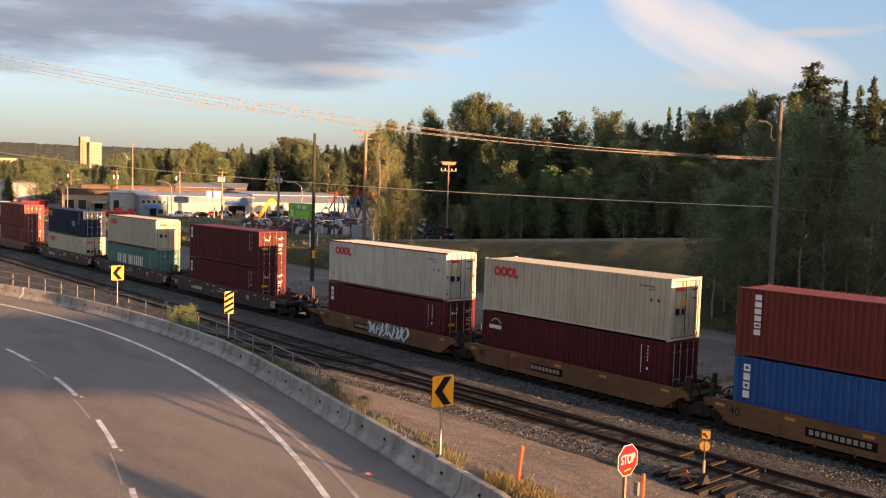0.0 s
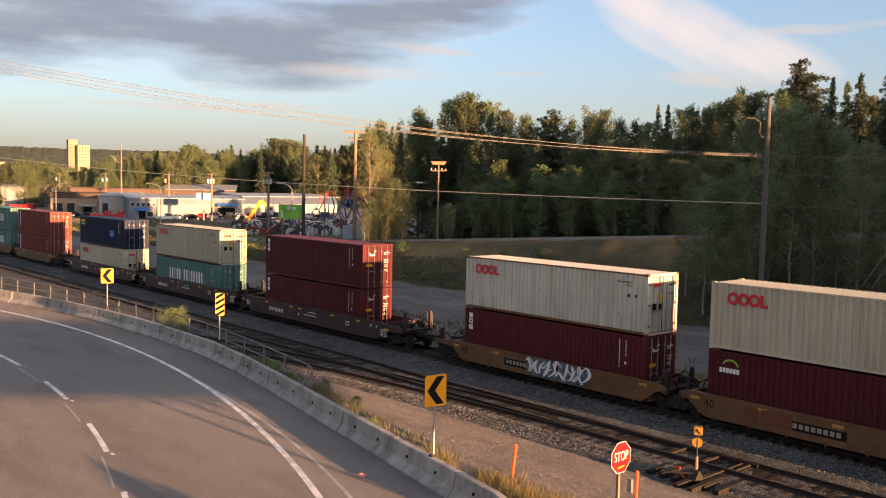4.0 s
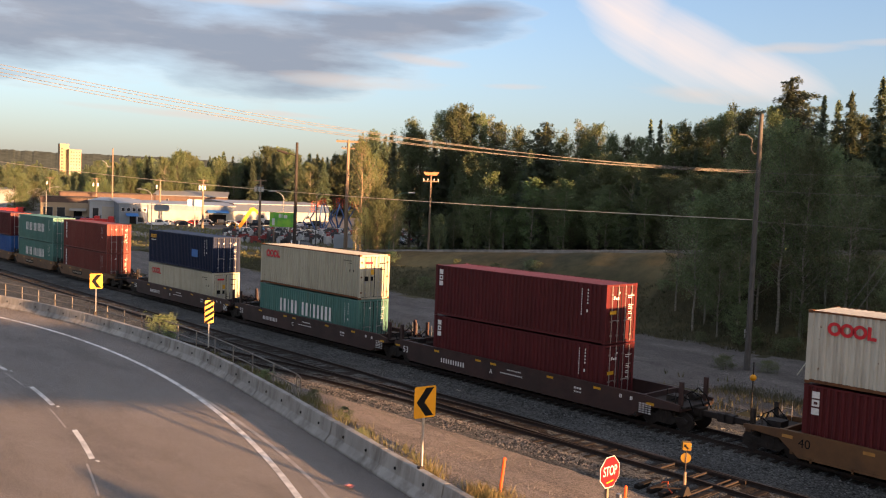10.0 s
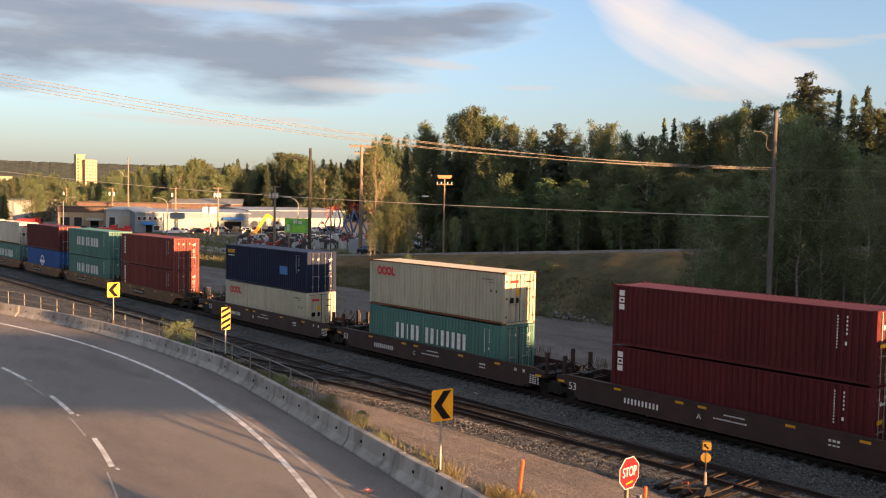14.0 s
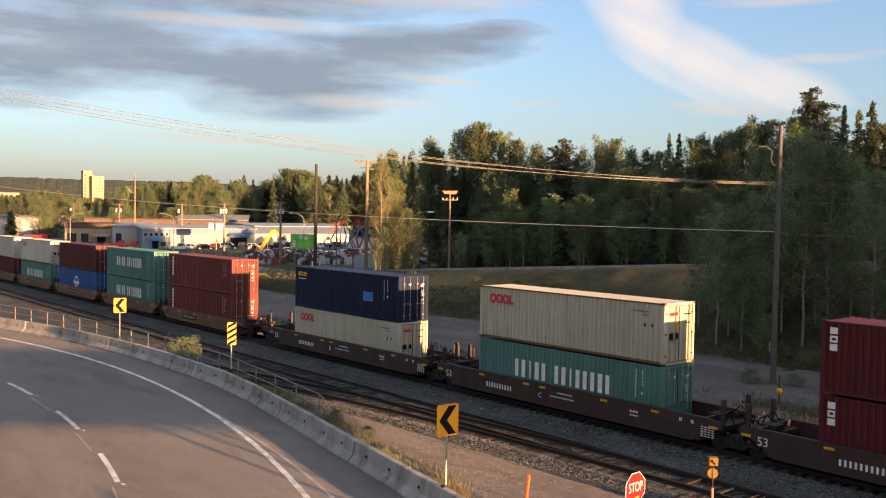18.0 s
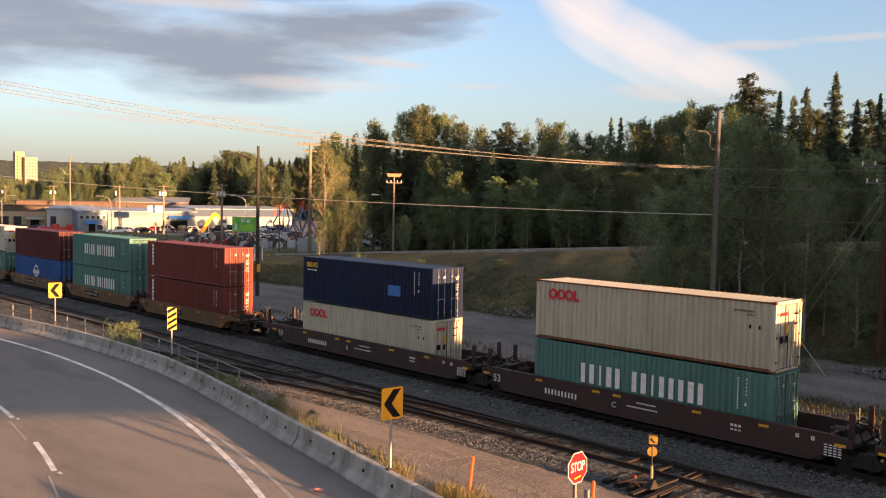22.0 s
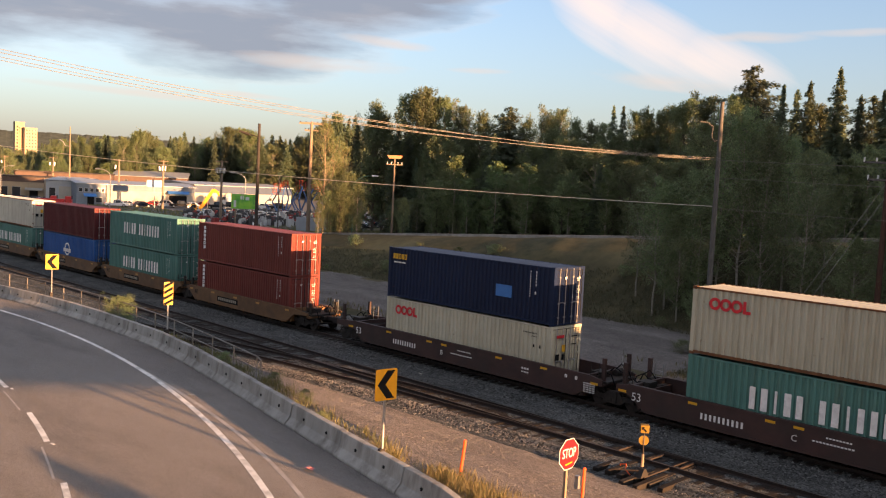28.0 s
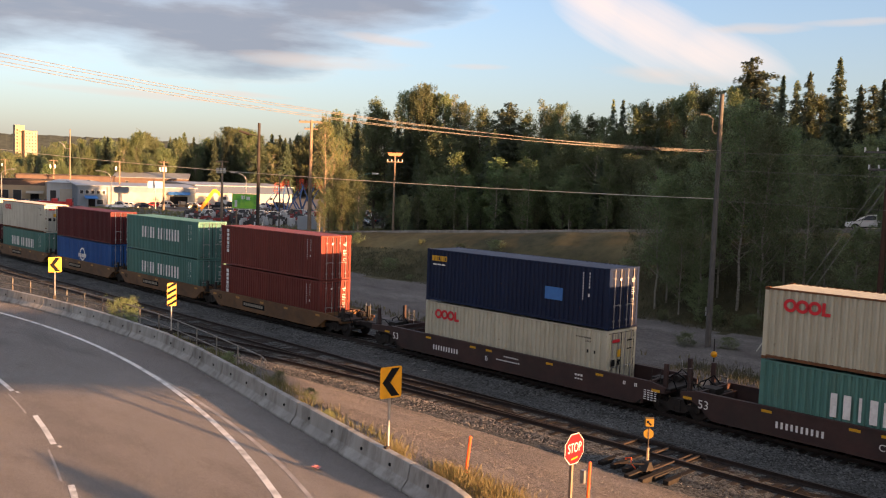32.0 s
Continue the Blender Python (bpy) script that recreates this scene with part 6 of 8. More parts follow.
for dz in (2.0, 2.3):
    part("number_plate", _bx((PR[0] - 0.23, PR[0] - 0.215, PR[1] - 0.16, PR[1] + 0.16, dz, dz + 0.26)), "sign_white", poleR, "small pale plate")
pt = pole("utility_pole", -75.7, 48.7, 0, 15.1, 0.22, pbr("tarred_pole_timber", (0.055, 0.048, 0.043), (0.035, 0.031, 0.028), 3, 0.9, bump=0.4, bump_scale=20, stretch=(6, 6, 0.6)), "tall thin dark timber pole beside the dirt lot")
bm = bmesh.new()
tube(bm, [Vector((-75.7, 48.7, 13.7)), Vector((-76.0, 48.25, 13.9)), Vector((-76.25, 47.85, 13.95))], 0.05)
part("lamp_arm", bm, "truck", pt)
bm = bmesh.new()
rod(bm, (-76.2, 47.9, 13.95), (-76.75, 47.05, 14.25), 0.16, 6, 0.11)
part("lamp_head", bm, "truck", pt, "dark lamp head")
part("marker_plate", _bx((-75.52, -75.5, 48.5, 48.9, 2.4, 3.2)), "reflector", pt, "yellow plate")
for dy in (-0.45, 0.45):
    part("guard_strip", _bx((-75.6, -75.5, 48.7 + dy - 0.05, 48.7 + dy + 0.05, 3.6, 5.2)), "sign_white", pt, "white strip")


def crossarm_pole(x, y, z0, z1, arm, mt="wood", label="timber utility pole with crossarms", yaw=40, arms=2, r=0.2, thick=0.1):
    p = pole("utility_pole", x, y, z0, z1, r, mt, label)
    u = Vector((math.cos(radians(yaw)), math.sin(radians(yaw)), 0))
    for k in range(arms):
        z = z1 - 0.25 - k * 1.0
        a = arm * (1 if k == 0 else 0.55)
        bm = bmesh.new()
        c = Vector((x, y, z))
        rod(bm, c - u * a, c + u * a, thick * (1 if k == 0 else 0.7), 4)
        part("crossarm", bm, mt, p)
        for s in (-1, -0.5, 0.5, 1):
            bm = bmesh.new()
            q = c + u * a * s * 0.95
            rod(bm, q + Vector((0, 0, 0.05)), q + Vector((0, 0, 0.28)), 0.06, 6)
            part("insulator", bm, "truck", p)
    return p


bx, by = bearing_xy(36.05, 128)
crossarm_pole(bx, by, 1.0, 18.0, 1.75, label="tall sunlit timber pole with a wide crossarm", yaw=50, r=0.32, thick=0.2)
lx, ly = bearing_xy(41.5, 120)
lamp = pole("floodlight_pole", lx, ly, 2.4, 13.2, 0.17, "wood", "timber pole with a wide floodlight bar on top")
for dz, a in ((12.3, 1.1),):
    bm = bmesh.new()
    rod(bm, (lx - a * 0.64, ly - a * 0.77, dz), (lx + a * 0.64, ly + a * 0.77, dz), 0.09, 4)
    part("crossarm", bm, "wood", lamp)
    for s in (-0.9, -0.4, 0.4, 0.9):
        bm = bmesh.new()
        rod(bm, (lx + a * 0.64 * s, ly + a * 0.77 * s, dz + 0.05), (lx + a * 0.64 * s, ly + a * 0.77 * s, dz + 0.35), 0.06, 6)
        part("insulator", bm, "sign_white", lamp)
bm = bmesh.new()
u = Vector((math.cos(radians(50)), math.sin(radians(50)), 0))
prism(bm, [(-0.8, 0.0), (0.8, 0.0), (1.05, 0.45), (-1.05, 0.45)], "y", -0.15, 0.15)
hd = part("light_bar", bm, pbr("orange_painted_steel", (0.5, 0.2, 0.1), (0.42, 0.16, 0.08), 4, 0.6), lamp)
hd.matrix_basis = Matrix.Translation((lx, ly, 13.1)) @ Euler((0, 0, radians(50))).to_matrix().to_4x4()
for b, d, h, can in ((14.47, 420, 11.9, 0), (15.98, 380, 11.9, 1), (18.08, 330, 12.3, 1), (20.68, 285, 12.3, 2), (24.38, 248, 12.3, 1), (26.97, 222, 12.4, 3), (30.51, 180, 12.5, 3)):
    x, y = bearing_xy(b, d)
    p = crossarm_pole(x, y, 0, h, 1.25, "wood", "timber street utility pole with crossarms", yaw=50, arms=2 if can == 3 else 1, r=0.3, thick=0.12)
    for k in range(can):
        s = (-1, 1, 0)[k]
        bm = bmesh.new()
        rod(bm, (x + 0.45 * s, y + 0.5 * s - 0.3, h - 2.5), (x + 0.45 * s, y + 0.5 * s - 0.3, h - 1.5), 0.3, 10)
        part("transformer", bm, "steel", p, "pale grey transformer can")
tx, ty = bearing_xy(21.59, 255)
p = pole("utility_pole", tx, ty, 0, 20.3, 0.24, "wood", "tall plain timber pole by the yards")
bm = bmesh.new()
tube(bm, [Vector((tx, ty, 15.2)), Vector((tx - 0.8, ty - 0.9, 15.2)), Vector((tx - 1.2, ty - 1.4, 16.3)), Vector((tx - 1.8, ty - 2.1, 16.9))], 0.1)
part("bracket", bm, "steel", p)
tx, ty = bearing_xy(34.11, 150)
pole("utility_pole", tx, ty, 0, 9.9, 0.14, "dark_wood", "short thin dark pole in the yard")
wB = (-44.8, 3.9, 16.4)
for k in range(4):
    wire("overhead_wire", (PR[0] + 0.05 * k, PR[1], 12.3 + 0.12 * (k % 2)), (wB[0] - 0.4 * k, wB[1], wB[2] - 0.1 * k), 1.1 + 0.07 * k, 0.014)
wire("overhead_wire", (PR[0], PR[1], 9.4), (-148, 26, 14.8), 1.25, 0.027).data.materials[0] = M["wire_pale"]
for z in (12.3, 11.2, 9.3):
    wire("overhead_wire", (PR[0], PR[1], z), (30, 62, z + 0.6), 0.5, 0.014)
POST_A, POST_B = (-14.8, 15.75), (-12.75, 18.2)


# ---------------------------------------------------------------- signs beside the road
def sign_post(p, x, y, z0, z1, r=0.03):
    bm = bmesh.new()
    rod(bm, (x, y, z0), (x, y, z1), r, 8)
    return part("post", bm, "steel", p)


def plate_frame(p, x, y, z, yaw):
    """empty at the middle of a sign's face, which looks along -y when yaw is 0"""
    return Matrix.Translation((x, y, z)) @ Euler((0, 0, radians(yaw))).to_matrix().to_4x4()


def flat_shape(name, pts, mt, parent, m, y=-0.012, th=0.004, label=""):
    bm = bmesh.new()
    prism(bm, pts, "y", y, y + th)
    o = part(name, bm, mt, parent, label)
    o.matrix_basis = m
    return o


def round_rect(w, h, r=0.05, n=4):
    pts = []
    for cx, cz, a0 in ((w - r, h - r, 0), (-w + r, h - r, 90), (-w + r, -h + r, 180), (w - r, -h + r, 270)):
        for k in range(n + 1):
            a = radians(a0 + 90 * k / n)
            pts.append((cx + r * math.cos(a), cz + r * math.sin(a)))
    return pts


def chevron_sign(x, y, z, yaw, w=0.3, h=0.375):
    s = tagged(empty("chevron_sign"), "yellow curve sign with a black chevron on a steel post", "road sign", group="curve signs")
    sign_post(s, x, y, ROAD_Z - 0.3, z + h - 0.05)
    m = plate_frame(s, x, y, z, yaw)
    flat_shape("sign_plate", round_rect(w, h), "sign_yellow", s, m, -0.045, 0.008)
    flat_shape("plate_back", round_rect(w - 0.004, h - 0.004), "steel", s, m, -0.036, 0.003)
    flat_shape("chevron", [(0.24, 0.335), (0.02, 0.335), (-0.24, 0.0), (0.02, -0.335), (0.24, -0.335), (-0.02, 0.0)], "black", s, m, -0.049, 0.004, "black chevron")
    # clamp on the barrier
    part("clamp", _bx((x - 0.05, x + 0.05, y - 0.1, y + 0.04, ROAD_Z + 0.3, ROAD_Z + 0.66)), "truck", s)
    return s


chevron_sign(-15.17, 13.45, 5.2, 82)
chevron_sign(-43.9, 16.62, 5.19, 74)
s = tagged(empty("hazard_marker"), "tall yellow sign with black diagonal stripes on a post", "road sign", group="curve signs")
sign_post(s, -31.95, 16.62, ROAD_Z - 0.3, 5.55)
mm = plate_frame(s, -31.95, 16.62, 5.1, 76)
flat_shape("sign_plate", round_rect(0.18, 0.46, 0.04), "sign_yellow", s, mm, -0.045, 0.008)
flat_shape("plate_back", round_rect(0.175, 0.455, 0.04), "steel", s, mm, -0.036, 0.003)
for k in range(4):
    z = -0.38 + k * 0.235
    flat_shape("stripe", [(-0.172, z - 0.12), (-0.172, z - 0.0), (0.172, z + 0.19), (0.172, z + 0.07)], "black", s, mm, -0.049, 0.004, "black diagonal stripe")
part("clamp", _bx((-32.0, -31.9, 16.5, 16.66, ROAD_Z + 0.3, ROAD_Z + 0.66)), "truck", s)

s = tagged(empty("stop_sign"), "red octagonal stop sign on a weathered timber post", "road sign")
part("post", _bx((-12.395, -12.325, 16.875, 16.945, 1.2, 3.3)), "wood", s, "pale timber post")
mm = plate_frame(s, -12.36, 16.9, 3.62, 90)
octa = [(0.375 / math.cos(math.pi / 8) * math.cos(math.pi / 8 + k * math.pi / 4), 0.375 / math.cos(math.pi / 8) * math.sin(math.pi / 8 + k * math.pi / 4)) for k in range(8)]
flat_shape("sign_plate", octa, "sign_white", s, mm, -0.075, 0.006, "white octagonal border")
flat_shape("sign_face", [(a * 0.955, b * 0.955) for a, b in octa], "sign_red", s, mm, -0.079, 0.004)
flat_text("lettering", "STOP", 0.245, mm @ pose(0, -0.081, 0.02, 90, 0, 0) @ Matrix.Diagonal((0.92, 1.35, 1, 1)), "sign_white", s, "white word STOP")
flat_shape("sticker", [(-0.13, -0.265), (0.14, -0.235), (0.14, -0.2), (-0.13, -0.23)], "reflector", s, mm, -0.083, 0.003, "small orange sticker")


def ground_post(x, y, h, lean, tip=True):
    z = ground_z(x, y)
    p = tagged(empty("marker_post"), "leaning orange-red plastic marker post in dry grass", "post", group="marker posts")
    bm = bmesh.new()
    rod(bm, (x, y, z - 0.2), (x + lean[0], y + lean[1], z + h), 0.04, 8)
    part("shaft", bm, ORANGE, p)
    bm = bmesh.new()
    rod(bm, (x + lean[0], y + lean[1], z + h), (x + lean[0] * 1.02, y + lean[1] * 1.02, z + h + 0.05), 0.055, 8, 0.02)
    part("cap", bm, ORANGE, p)
    return p, z


ORANGE = pbr("orange_red_plastic", (0.75, 0.10, 0.025), (0.62, 0.08, 0.02), 4, 0.5)
ground_post(*POST_A, 0.95, (0.1, 0.05))
pp, pz = ground_post(*POST_B, 1.05, (0.03, 0.0))
part("box", _bx((POST_B[0] - 0.17, POST_B[0] - 0.05, POST_B[1] - 0.13, POST_B[1] - 0.03, pz + 0.52, pz + 0.86)), "steel", pp, "small pale box on the post")


# ---------------------------------------------------------------- switch stand
DULL = pbr("dull_yellow_enamel", (0.22, 0.125, 0.012), (0.16, 0.09, 0.01), 6, 0.6)


def switch_stand(x, y):
    s = tagged(empty("switch_stand"), "railway switch stand with a yellow target and lamp", "switch stand")
    for k, dx in enumerate((-0.28, 0.28)):
        part("head_tie", _bx((x + dx - 0.11, x + dx + 0.11, y - 0.85, y + 1.2, -0.36, -0.13)), "tie", s, "rusty brown head block tie", bevel=0.015)
    bm = bmesh.new()
    prism(bm, [(-0.26, -0.06), (0.26, -0.06), (0.18, 0.06), (0.07, 0.24), (-0.07, 0.24), (-0.18, 0.06)], "x", x - 0.13, x + 0.13)
    o = part("stand_body", bm, "truck", s)
    o.matrix_basis = Matrix.Translation((0, y, 0))
    bm = bmesh.new()
    rod(bm, (x, y, 0.3), (x, y, 1.75), 0.026, 8)
    part("mast", bm, "rail", s)
    bm = bmesh.new()
    rod(bm, (x, y, 0.3), (x, y, 0.75), 0.06, 8, 0.05)
    part("spindle", bm, "wood", s, "pale spindle housing")
    bm = bmesh.new()
    rod(bm, (x - 0.05, y - 0.1, 0.15), (x - 0.75, y - 0.55, 0.12), 0.028, 6)
    rod(bm, (x - 0.75, y - 0.55, 0.12), (x - 0.95, y - 0.65, 0.05), 0.04, 6)
    part("throw_lever", bm, "rail", s)
    bm = bmesh.new()
    rod(bm, (x + 0.1, y, -0.08), (x + 0.1, y + 3.0, -0.08), 0.035, 6)
    part("connecting_rod", bm, "rail", s)
    # target: two crossed discs
    m = Matrix.Translation((x, y, 1.25)) @ Euler((0, 0, radians(40))).to_matrix().to_4x4()
    bm = bmesh.new()
    rod(bm, (0, -0.008, 0), (0, 0.008, 0), 0.18, 20)
    o = part("target_disc", bm, DULL, s)
    o.matrix_basis = m
    part_o = part("target_bar", _bx((-0.025, 0.025, -0.02, -0.009, -0.14, 0.16)), "wood", s, "brown bar on the target")
    part_o.matrix_basis = m
    bm = bmesh.new()
    box(bm, -0.15, 0.15, -0.13, 0.13, 0.0, 0.28)
    lampbox = part("lamp_box", bm, DULL, s, bevel=0.015)
    lampbox.matrix_basis = Matrix.Translation((x, y, 1.54)) @ Euler((0, 0, radians(40))).to_matrix().to_4x4()
    bm = bmesh.new()
    prism(bm, [(-0.1, 0.22), (0.0, 0.22), (-0.03, 0.18), (0.07, 0.08), (0.03, 0.04), (-0.07, 0.14), (-0.1, 0.11)], "y", -0.138, -0.131)
    part("arrow", bm, "black", lampbox, "black arrow")
    bm = bmesh.new()
    rod(bm, (0.131, 0, 0.14), (0.16, 0, 0.14), 0.06, 10)
    part("lens", bm, glow("green_signal_lens", (0.12, 0.9, 0.45), 1.5), lampbox, "green lens")
    # loose red cable on the stones
    bm = bmesh.new()
    pts = [Vector((x - 1.1, y + 0.3, 0.0)), Vector((x - 0.95, y + 0.1, 0.12)), Vector((x - 0.75, y + 0.15, 0.16)), Vector((x - 0.6, y - 0.1, 0.05)), Vector((x - 0.4, y - 0.1, -0.1))]
    for a, b in zip(pts, pts[1:]):
        rod(bm, a, b, 0.022, 6)
    tagged(part("cable_loop", bm, ORANGE), "loose orange cable lying on the stones", "cable")


switch_stand(-16.25, 26.75)
# points: two tapered blades and tie bars by the switch
blades = tagged(empty("switch_points"), "rusty switch points between the rails", "switch points", kind="structure")
for s, yy in ((-1, TRACK_Y - 0.7), (1, TRACK_Y + 0.62)):
    bm = bmesh.new()
    box(bm, -22, -15.6, yy - 0.03, yy + 0.03, -0.14, -0.004)
    part("blade", bm, "rail", blades)
for x in (-15.9, -17.2, -18.6):
    part("tie_bar", _bx((x - 0.04, x + 0.04, TRACK_Y - 0.75, TRACK_Y + 0.75, -0.12, -0.06)), "rail", blades)


# ---------------------------------------------------------------- vehicles
def wheel(car, x, y, r=0.35, w=0.22):
    t = bmesh.new()
    s = 1 if y > 0 else -1
    rod(t, (0, -w / 2, 0), (0, w / 2, 0), r, 18)
    bmesh.ops.bevel(t, geom=[e for e in t.edges if abs(e.verts[0].co.y - e.verts[1].co.y) < 1e-5], offset=0.03, segments=1, affect="EDGES")
    tyre = part("wheel", t, "rubber", car)
    tyre.matrix_basis = Matrix.Translation((x, y, r))
    bm = bmesh.new()
    rod(bm, (0, s * w * 0.36, 0), (0, s * (w / 2 + 0.006), 0), r * 0.64, 14)
    part("rim", bm, "steel", tyre)
    return tyre


def car_body(colour, kind, label, category="car"):
    """a car, origin on the ground at its middle, nose at +x"""
    c = tagged(empty(category.replace(" ", "_")), label, category)
    mt = colour
    if kind == "suv":
        L, W, low, belt, roof = 4.75, 1.88, 0.32, 1.02, 1.72
        lower = [(-2.3, 0.42), (-2.37, 0.62), (-2.33, 0.95), (-2.2, 1.05), (1.0, 1.03), (1.35, 1.0), (2.15, 0.9), (2.33, 0.75), (2.37, 0.5), (2.3, 0.34), (1.88, 0.3), (-1.9, 0.3)]
        cabin = [(-2.22, 1.04), (-1.98, 1.58), (-1.8, 1.68), (0.1, 1.72), (0.35, 1.66), (1.3, 1.0)]
        ax, r = 1.4, 0.36
    elif kind == "pickup":
        L, W = 5.6, 1.95
        lower = [(-2.75, 0.45), (-2.8, 1.0), (-0.6, 1.02), (1.2, 1.05), (2.55, 1.0), (2.75, 0.8), (2.78, 0.45), (2.2, 0.38), (-2.2, 0.38)]
        cabin = [(-0.75, 1.02), (-0.6, 1.7), (0.7, 1.78), (0.95, 1.7), (1.5, 1.05)]
        ax, r = 1.75, 0.38
    else:
        L, W = 4.5, 1.8
        lower = [(-2.15, 0.42), (-2.25, 0.6), (-2.2, 0.9), (-1.6, 0.98), (0.9, 0.93), (2.0, 0.78), (2.22, 0.62), (2.24, 0.42), (2.1, 0.3), (-2.0, 0.3)]
        cabin = [(-1.95, 0.96), (-1.2, 1.38), (-0.9, 1.43), (0.2, 1.42), (0.45, 1.36), (1.25, 0.92)]
        ax, r = 1.35, 0.32
    hw = W / 2
    bm = bmesh.new()
    prism(bm, lower, "y", -hw, hw)
    for v in bm.verts:
        if abs(v.co.x) > L * 0.42:
            v.co.y *= 0.9
    part("body", bm, mt, c, bevel=0.05, smooth=False)
    # glass house leans inwards
    bm = bmesh.new()
    prism(bm, cabin, "y", -hw + 0.06, hw - 0.06)
    zmax = max(p[1] for p in cabin)
    for v in bm.verts:
        v.co.y *= 1 - 0.2 * max(0, (v.co.z - 1.0) / (zmax - 1.0))
    part("cabin_glass", bm, "glass", c, "dark tinted windows")
    bm = bmesh.new()
    xs = [p[0] for p in cabin if p[1] > zmax - 0.2]
    box(bm, min(xs) - 0.06, max(xs) + 0.04, -hw * 0.8, hw * 0.8, zmax - 0.06, zmax + 0.02)
    roof_o = part("roof", bm, mt, c, bevel=0.015)
    # pillars
    for s in (-1, 1):
        for (x0, z0), (x1, z1) in ((cabin[0], cabin[1 if kind != "suv" else 2]), ((cabin[-1][0], cabin[-1][1]), cabin[-2]), ((-0.35, 1.0), (-0.3, zmax - 0.04))):
            bm = bmesh.new()
            rod(bm, (x0, s * (hw - 0.075), z0), (x1, s * (hw * 0.78), z1 - 0.01), 0.07, 6)
            part("pillar", bm, mt, c)
        if kind == "suv":
            bm = bmesh.new()
            rod(bm, (-1.75, s * hw * 0.78, zmax + 0.07), (0.15, s * hw * 0.78, zmax + 0.07), 0.025, 6)
            for x in (-1.75, -0.8, 0.15):
                rod(bm, (x, s * hw * 0.78, zmax), (x, s * hw * 0.78, zmax + 0.07), 0.025, 6)
            part("roof_rail", bm, "black", c)
        part("mirror", _bx((0.75, 0.95, s * (hw + 0.1) - 0.1, s * (hw + 0.1) + 0.1, 1.02, 1.2)), mt, c, bevel=0.03)
        for x in (-ax, ax):
            wheel(c, x, s * (hw - 0.1), r)
        hl = max(p[0] for p in lower)
        tl = min(p[0] for p in lower)
        part("headlight", _bx((hl - 0.12, hl - 0.03, s * hw * 0.68 - 0.18, s * hw * 0.68 + 0.18, 0.66, 0.8)), "sign_white", c)
        part("tail_light", _bx((tl - 0.005, tl + 0.16, s * hw * 0.83 - 0.13, s * hw * 0.83 + 0.13, 0.84, 1.0)), TAIL, c, "red tail light", bevel=0.03)
    if kind == "suv":
        for x in (-1.3, -0.6, 0.0):
            bm = bmesh.new()
            rod(bm, (x, -hw * 0.78, zmax + 0.08), (x, hw * 0.78, zmax + 0.08), 0.022, 6)
            part("cross_bar", bm, "black", c)
        bm = bmesh.new()
        prism(bm, [(-2.3, 1.0), (-2.33, 1.12), (-2.24, 1.16), (-2.2, 1.02)], "y", -0.86, 0.86)
        part("hatch_sill", bm, mt, c)
        part("spoiler", _bx((-2.12, -1.85, -0.72, 0.72, 1.64, 1.71)), mt, c, bevel=0.02)
        part("rear_bumper", _bx((-2.45, -2.25, -0.86, 0.86, 0.4, 0.66)), mt, c, bevel=0.05)
        part("bumper_skid", _bx((-2.44, -2.2, -0.7, 0.7, 0.3, 0.4)), "black", c)
        pl = part("plate", _bx((-2.41, -2.385, -0.26, 0.26, 0.74, 0.9)), "sign_white", c, "pale plate with plain bars")
        for k in range(4):
            part("plate_bar", _bx((-2.416, -2.411, -0.2 + k * 0.105, -0.13 + k * 0.105, 0.78, 0.86)), "navy_mark", pl)
    return c


# red lens with a faint added glow, also on unlit lenses and reflectors
TAIL = glow("red_tail_lens", (0.4, 0.014, 0.01), 0.12)
M["navy_mark"] = pbr("dark_blue_print", (0.03, 0.05, 0.2), (0.03, 0.05, 0.16), 5, 0.5)
SILVER = pbr("silver_car_paint", (0.62, 0.62, 0.6), (0.56, 0.56, 0.55), 2, 0.28, 0.6, spread=0.05)
NAVY_CAR = pbr("dark_blue_car_paint", (0.02, 0.028, 0.05), (0.016, 0.02, 0.036), 2, 0.25, 0.3, spread=0.05)
BLACK_CAR = pbr("black_car_paint", (0.012, 0.013, 0.016), (0.02, 0.02, 0.022), 2, 0.25, 0.2, spread=0.05)
WHITE_CAR = pbr("white_car_paint", (0.75, 0.75, 0.73), (0.7, 0.7, 0.68), 2, 0.3, 0.0, spread=0.05)
RED_CAR = pbr("red_vehicle_paint", (0.5, 0.03, 0.03), (0.42, 0.03, 0.03), 2, 0.35, 0.0, spread=0.05)
YELLOW_MACH = pbr("yellow_machine_paint", (0.75, 0.34, 0.02), (0.6, 0.25, 0.02), 2, 0.5, stain=(0.2, 0.12, 0.05), stain_amount=0.5)
BLUE_MACH = pbr("blue_machine_paint", (0.05, 0.11, 0.24), (0.04, 0.09, 0.2), 2, 0.5)

TINTED = pbr("tinted_car_glass", (0.008, 0.009, 0.011), (0.012, 0.013, 0.015), 2, 0.12)
TINTED.node_tree.nodes["Principled BSDF"].inputs["Specular IOR Level"].default_value = 0.12


